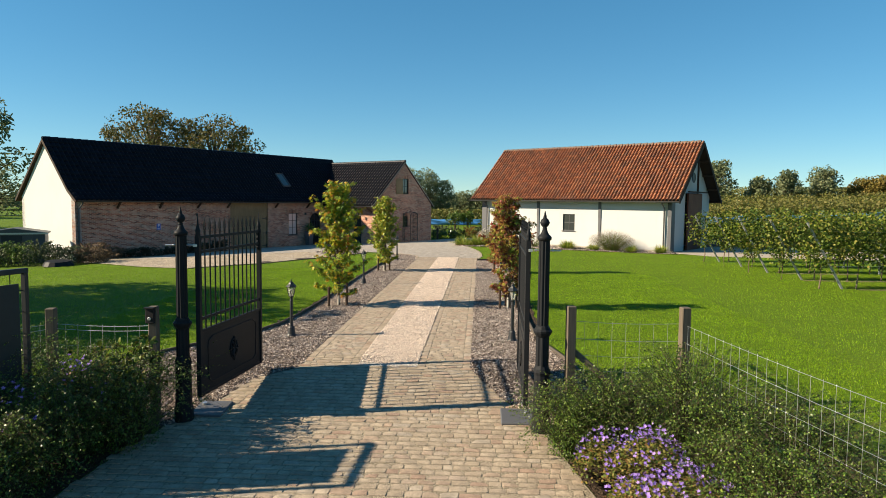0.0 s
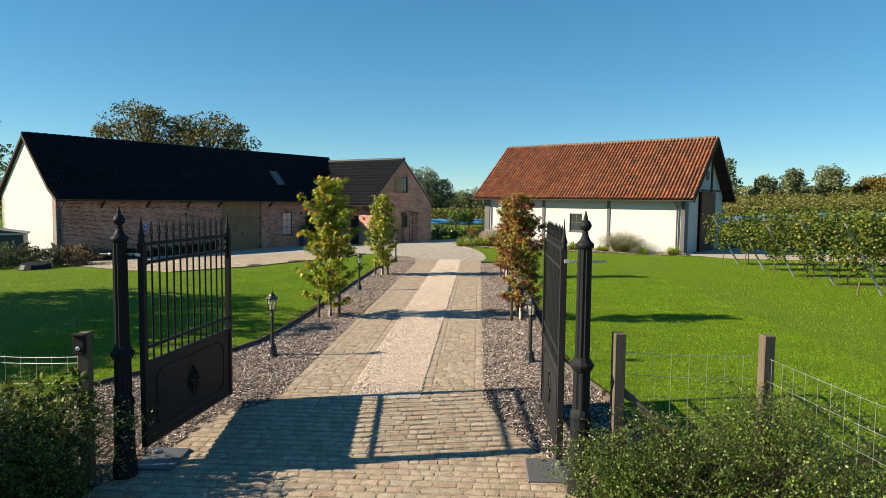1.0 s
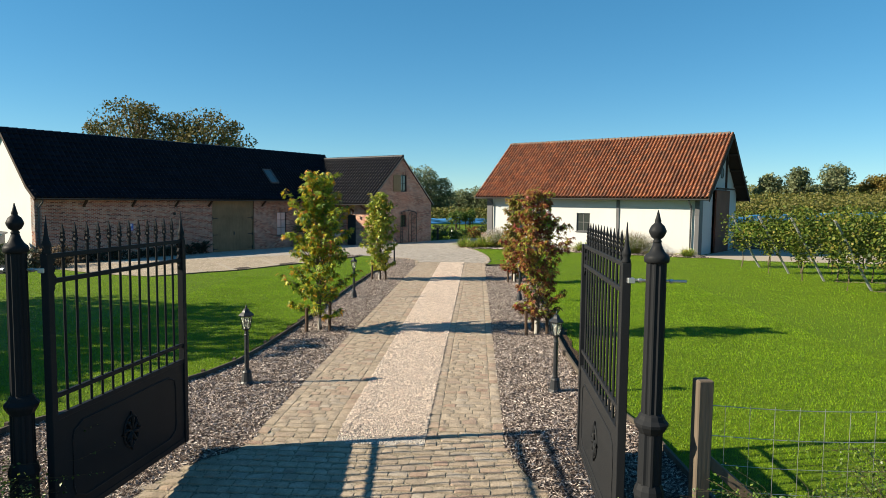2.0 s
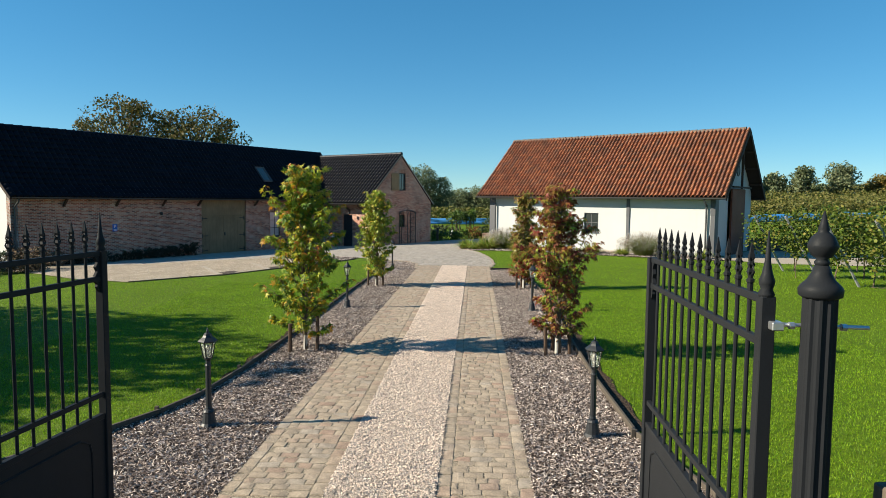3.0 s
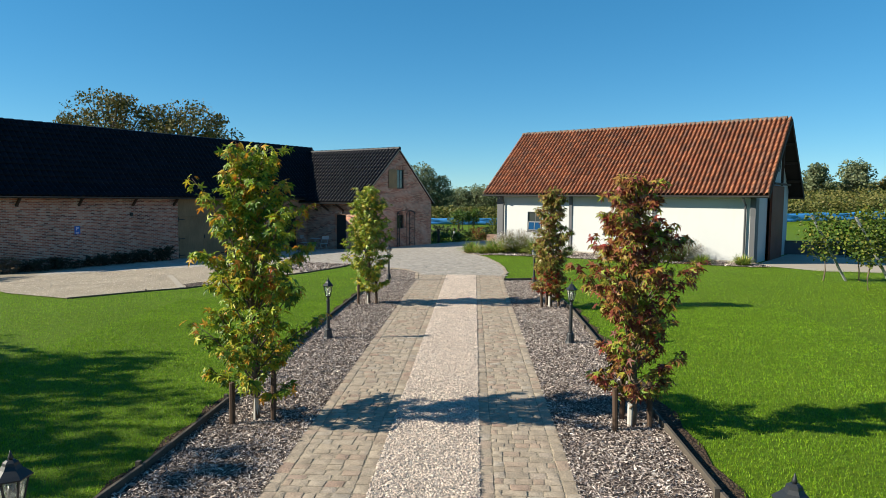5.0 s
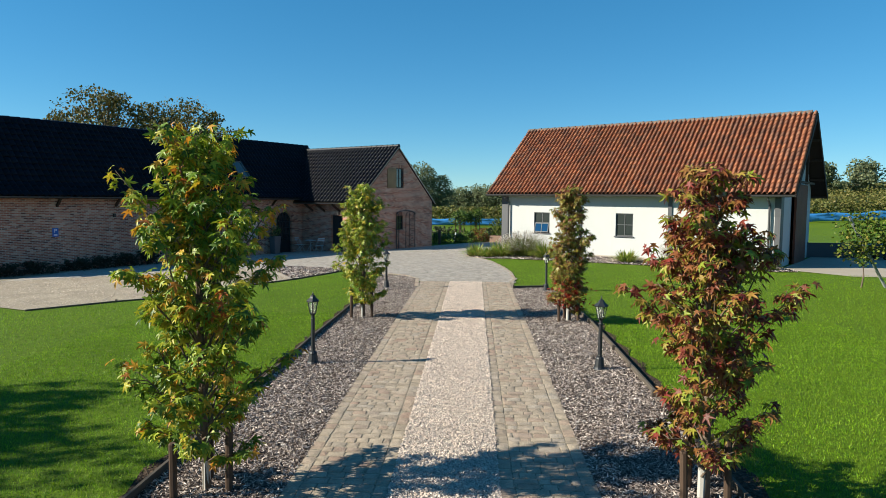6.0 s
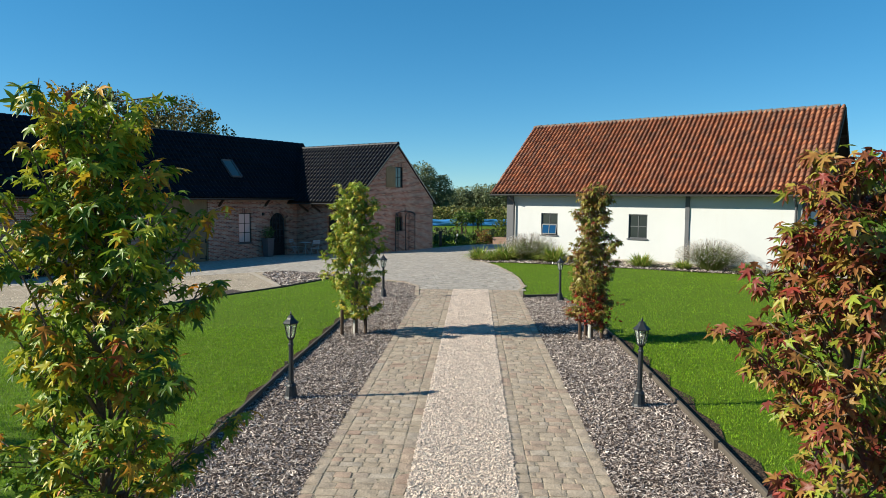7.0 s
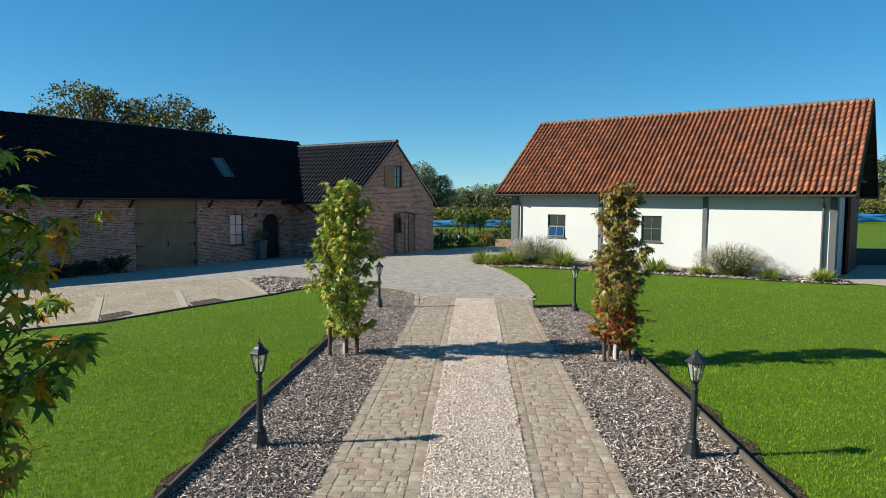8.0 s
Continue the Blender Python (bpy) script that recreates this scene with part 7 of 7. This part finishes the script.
# garden between the buildings: hedges, two small pines on stakes, brick planter
for k, (x, y, rx, ry, hgt) in enumerate(((-2.6, 41.6, 1.0, 0.8, 0.62), (-1.3, 41.9, 1.0, 0.8, 0.58), (0.0, 42.0, 1.0, 0.8, 0.6), (1.2, 42.4, 0.8, 0.7, 0.5), (-3.8, 42.4, 1.0, 0.8, 0.9), (-1.8, 46.5, 1.6, 0.8, 0.7), (1.6, 47.0, 1.6, 0.8, 0.55), (4.6, 47.0, 1.6, 0.8, 0.5))):
    shrub("hedge_shrub", x, y, rx, ry, hgt, 160 + k, LAVENDER if k in (5, 6, 7) else SHRUB_LEAF, "clipped dark hedge shrub in the garden", "hedge", 1600, 0.12, 0, 16, 0.3, "garden hedge")
for k, (x, y) in enumerate(((-0.75, 45.0), (0.35, 45.6))):
    broad_tree("small_pine", x, y, 2.05, 0.8, 180 + k, SHRUB_LEAF, "small bushy pine held by stakes", 1300, 0.13, 0.05, 14, 0.95, 0.60, "small pines")
    for dx in (-0.3, 0.0, 0.3):
        stake(x + dx, y - 0.25, 1.3)
shrub("red_shrub", 0.75, 41.6, 0.6, 0.6, 0.85, 190, SWEETGUM_RED, "rounded reddish garden shrub", "shrub", 1200, 0.08, 0, 16, 0.3)
pl_ = thing("brick_planter", "low planter of pale brick with a green bush", "planter", pose(1.9, 41.3, land(1.9, 41.3), 0, 0, -20))
part("wall", boxes(((-0.5, -0.4, -0.1), (0.5, 0.4, 0.45)), bevel=0.02), BRICK_PALE, pl_)
part("soil", boxes(((-0.44, -0.34, 0.45), (0.44, 0.34, 0.465))), SOIL, pl_)
shrub("planter_bush", 2.0, 41.35, 0.65, 0.5, 1.75, 191, VINE_LEAF, "bright green bush in the brick planter", "shrub", 2200, 0.09, 0, 24, 0.3)
x, y = (BARN_M @ Vector((6.33, -0.38, 0))).to_2d()
pp = thing("potted_olive", "small dark potted bush in the grey planter", "plant", Matrix.Translation((x, y, 0.35)))
rng = np.random.RandomState(5)
at = rng.normal(0, 1, (420, 3)) * np.array([0.15, 0.15, 0.17]) + np.array([0, 0, 0.28])
V, F = scatter(*OVAL, at, rotations(rng, 420, 0.9), rng.uniform(0.05, 0.09, 420)[:, None])
put("foliage", fast_mesh("foliage", V, F, SHRUB_LEAF), pp)
part("stem", tube([(0, 0, 0.0), (0, 0, 0.3)], 0.012, 5), BARK, pp)


# ---------------------------------------------------------------- setts, gravel, chips and grass
def sett_mesh(seed):
    """One worn stone of unit plan and unit height, domed, with uneven edges."""
    rng = random.Random(seed)
    v, f = [], []
    cut = lambda: rng.uniform(0.02, 0.08)
    out = []
    for sx, sy in ((-1, -1), (1, -1), (1, 1), (-1, 1)):
        a, b = (sx * 0.5, sy * (0.5 - cut())), (sx * (0.5 - cut()), sy * 0.5)
        out += [a, b] if sx * sy > 0 else [b, a]
    out = [(x + rng.uniform(-0.05, 0.02), y + rng.uniform(-0.05, 0.03)) for x, y in out]
    n = len(out)
    for z, s in ((-0.7, 1.02), (0.62, 0.94)):
        v += [(x * s, y * s, z + rng.uniform(-0.12, 0.1)) for x, y in out]
    v.append((rng.uniform(-0.08, 0.08), rng.uniform(-0.08, 0.08), 1.0))
    f += [(i, (i + 1) % n, n + (i + 1) % n, n + i) for i in range(n)]
    tri = [(n + i, n + (i + 1) % n, 2 * n) for i in range(n)]
    return v, f, tri


SETTS = [sett_mesh(k) for k in range(8)]


def sett_places(rng, x0, x1, y0, y1, w, d, ok=None, bend=0.0):
    """Rows across, broken in bond: centre, width and depth of each stone."""
    out = []
    y, r = y0, 0
    while y < y1 - d * 0.4:
        dd = d * rng.uniform(0.84, 1.16)
        x = x0 - (w * rng.uniform(0.2, 0.8) if r % 2 else 0.0)
        while x < x1 - 0.02:
            ww = w * rng.choice([0.62, 0.78, 0.9, 1.0, 1.1, 1.32])
            a, b = max(x, x0), min(x + ww, x1)
            if x1 - b < w * 0.35:
                b = x1
            if b - a > w * 0.25:
                cx, cy = (a + b) / 2, y + dd / 2
                if ok is None or ok(cx, cy):
                    out.append((cx, cy, b - a, dd))
            x = b if b >= x1 - 1e-6 else x + ww
        y += dd
        r += 1
    return out


def lay(parent, places, rng, material, named, lift, hgt=0.022, turn=0.0, gap=0.005):
    """Stones as objects where named() holds, the others in one mesh."""
    meshes = [to_mesh("sett", v, f + t, material) for v, f, t in SETTS]
    V, F, T, base = [], [], [], 0
    for cx, cy, w, d in places:
        k = rng.randrange(8)
        z = land(cx, cy) + lift + rng.uniform(-0.002, 0.002)
        m = Matrix.Translation((cx, cy, z)) @ pose(0, 0, 0, rng.uniform(-1.8, 1.8), rng.uniform(-1.8, 1.8), turn + rng.uniform(-2.5, 2.5)) @ Matrix.Diagonal((w - gap, d - gap, hgt, 1))
        if named(cx, cy):
            ob = put("sett", meshes[k], parent, "", m)
        else:
            v, f, t = SETTS[k]
            V += [tuple(m @ Vector(q)) for q in v]
            F += [tuple(i + base for i in q) for q in f]
            T += [tuple(i + base for i in q) for q in t]
            base += len(v)
    if V:
        put("setts", to_mesh("setts", V, F + T, material), parent, "", None, "stuff")


rng = random.Random(12)
drive, court, apron = bpy.data.objects["drive"], bpy.data.objects["court"], bpy.data.objects["apron"]
places = []
for x0, x1 in ((DRIVE_L, GRAV_L), (GRAV_R, DRIVE_R)):
    b = 0.125
    # a border course along each side, setts across between them
    for xa in (x0, x1 - b):
        y = Y0
        while y < Y1 - 0.1:
            L = rng.uniform(0.15, 0.24)
            places.append((xa + b / 2, y + L / 2, b, L))
            y += L
    places += sett_places(rng, x0 + b, x1 - b, Y0, Y1, 0.165, 0.120)
lay(drive, places, rng, SETT, lambda x, y: 5.2 < y < 9.2, 0.008, 0.013)
# kerb course at the near end of the gravel
places = [(GRAV_L + (GRAV_R - GRAV_L) * (k + 0.5) / 5, Y0 + 0.07, (GRAV_R - GRAV_L) / 5, 0.14) for k in range(5)]
places += sett_places(rng, -6.0, 6.5, -11.5, Y0, 0.175, 0.112, lambda x, y: inside(APRON, x, y))
lay(apron, places, rng, SETT, lambda x, y: -5.0 < y < -3.2 and abs(x) < 1.6, 0.008, 0.013)
places = sett_places(rng, -16.0, 4.0, Y1, 44.0, 0.20, 0.14, lambda x, y: inside(COURT, x, y))
lay(court, places, rng, SETT_GREY, lambda x, y: y < 20.2, 0.021, 0.009)
# edge courses where the court bends
KERB_ME = [to_mesh("kerb_sett", v, f + t, SETT) for v, f, t in SETTS]
edge = [(DRIVE_R, Y1), (1.52, 18.3), (1.5, 20.2), (1.3, 22.0), (1.0, 23.8), (0.55, 25.8), (0.1, 27.2), (-0.15, 28.6)]
edge2 = [(DRIVE_L, 16.4), (-1.45, 18.2), (-1.85, 18.95), (-2.5, 19.45), (-3.1, 20.2), (-3.6, 21.2)]
for line in (edge, edge2):
    for (xa, ya), (xb, yb) in zip(line, line[1:]):
        L = math.hypot(xb - xa, yb - ya)
        n = max(1, round(L / 0.2))
        ang = math.degrees(math.atan2(yb - ya, xb - xa)) - 90
        for k in range(n):
            t = (k + 0.5) / n
            px, py = xa + (xb - xa) * t, ya + (yb - ya) * t
            m = Matrix.Translation((px, py, land(px, py) + 0.022)) @ pose(0, 0, 0, 0, 0, ang) @ Matrix.Diagonal((0.115, L / n - 0.006, 0.012, 1))
            put("kerb_sett", KERB_ME[k % 8], court, "", m)


def loose(name, polys, n_per_m2, shape, faces, material, size, flat, seed, label, category, lift=0.03, box=None, tilt=0.8):
    """Loose pieces strewn over outlines."""
    rng = np.random.RandomState(seed)
    pts = []
    for poly in polys:
        xs, ys = [p[0] for p in poly], [p[1] for p in poly]
        x0, x1, y0, y1 = min(xs), max(xs), min(ys), max(ys)
        if box:
            x0, x1, y0, y1 = max(x0, box[0]), min(x1, box[1]), max(y0, box[2]), min(y1, box[3])
        n = int(max(0, x1 - x0) * max(0, y1 - y0) * n_per_m2)
        q = np.stack([rng.uniform(x0, x1, n), rng.uniform(y0, y1, n)], 1)
        hit = np.zeros(n, bool)
        for (xa, ya), (xb, yb) in zip(poly, poly[1:] + poly[:1]):
            if ya != yb:
                hit ^= ((ya > q[:, 1]) != (yb > q[:, 1])) & (q[:, 0] < (xb - xa) * (q[:, 1] - ya) / (yb - ya) + xa)
        pts.append(q[hit])
    q = np.concatenate(pts)
    n = len(q)
    if n == 0:
        return None
    d = np.clip(1 - (-(q[:, 0] - BARN[0]) * BV.x - (q[:, 1] - BARN[1]) * BV.y) / 15.0, 0, 1)
    at = np.column_stack([q, -0.66 * d + ramp(q[:, 0], q[:, 1]) + lift + rng.uniform(-0.006, 0.012, n)])
    s = rng.uniform(size * 0.55, size * 1.45, n)
    V, F = scatter(shape, faces, at, rotations(rng, n, tilt), np.stack([s * rng.uniform(0.7, 1.3, n), s * rng.uniform(0.7, 1.3, n), s * flat], 1))
    return tagged(put(name, fast_mesh(name, V, F, material)), label, category, "", "stuff")


OCTA = ([(1, 0, 0), (0, 1, 0.1), (-1, 0, 0), (0, -1, -0.1), (0.1, 0, 1), (0, 0.1, -1)], [(0, 1, 4), (1, 2, 4), (2, 3, 4), (3, 0, 4), (1, 0, 5), (2, 1, 5), (3, 2, 5), (0, 3, 5)])
CHIPS = ([(2.3, 0.1, -0.15), (-0.2, 0.5, 0.25), (-2.1, 0.0, -0.1), (0.3, -0.48, 0.2)], [(0, 1, 3), (1, 2, 3)])
GRIT = ([(1.4, -0.3, -0.2), (0.1, 1.2, -0.1), (-1.2, -0.6, -0.2), (0.1, 0.1, 0.9)], [(0, 1, 3), (1, 2, 3), (2, 0, 3)])
STRIP = [(GRAV_L - 0.005, Y0 + 0.15), (GRAV_R + 0.005, Y0 + 0.15), (GRAV_R + 0.005, Y1), (GRAV_L - 0.005, Y1)]
loose("gravel_stones", [STRIP], 5700, *GRIT, PEBBLE, 0.0075, 0.8, 1, "loose pale gravel stones", "gravel", 0.026, tilt=0.35)
loose("yard_stones", [YARD_POLY], 110, *GRIT, PEBBLE, 0.009, 0.6, 2, "loose pale gravel stones", "gravel", 0.024)
loose("bed_chips", [BED_L, BED_R], 3900, *CHIPS, CHIP, 0.0092, 0.35, 3, "loose grey slate chips", "slate chips", 0.018, tilt=0.5)
loose("border_chips", [WEDGE, WBED], 420, *CHIPS, CHIP, 0.03, 0.28, 4, "loose grey slate chips", "slate chips", 0.034, tilt=0.5)

BLADE_SHAPE = ([(-0.09, 0, 0), (0.09, 0, 0), (0.05, 0.28, 1.0)], [(0, 1, 2)])
LAWN_L = [(-2.68, 1.0), (-2.62, 2.2), (-2.62, 4.2), (-2.66, 6.7), (-2.65, 10.0), (-2.67, 14.0), (-2.68, 16.4), (-3.0, 17.6), (-3.15, 18.7), (-4.3, 20.5), (-5.2, 18.0), (-6.4, 16.0), (-7.4, 14.0), (-8.2, 13.5), (-9.65, 12.15), (-16, 16.0), (-18, 13), (-18, -3.9), (-4.4, -3.9), (-3.98, -1.9), (-3.2, -0.7), (-2.78, 0.3)]
LAWN_R = [(2.74, 0.0), (2.68, 2.2), (2.72, 4.0), (2.78, 6.3), (2.75, 8.0), (2.79, 11.4), (2.52, 14.5), (2.28, 16.6), (1.4, 16.4), (1.55, 18.3), (1.53, 20.2), (1.33, 22.0), (1.04, 23.8), (0.7, 25.6), (3.2, 24.75), (7.5, 22.85), (10.8, 21.4), (19.0, 19.2), (22, 8), (14, -4.1), (3.2, -4.1), (2.95, -1.7)]
for lawn, sd in ((LAWN_L, 7), (LAWN_R, 8)):
    loose("grass_blades", [lawn], 3400, *BLADE_SHAPE, BLADE, 0.026, 1.0, sd, "short mown grass blades", "grass", 0.0, (-6.5, 7.5, -4.2, 12), 0.4)
    for k, box in enumerate(((-18, 22, 12, 26), (-18, -6.5, -4, 12), (7.5, 22, -4, 12))):
        loose("grass_blades", [lawn], 650, *BLADE_SHAPE, BLADE, 0.033, 1.0, sd + 10 * k + 10, "short mown grass blades", "grass", 0.0, box, 0.4)
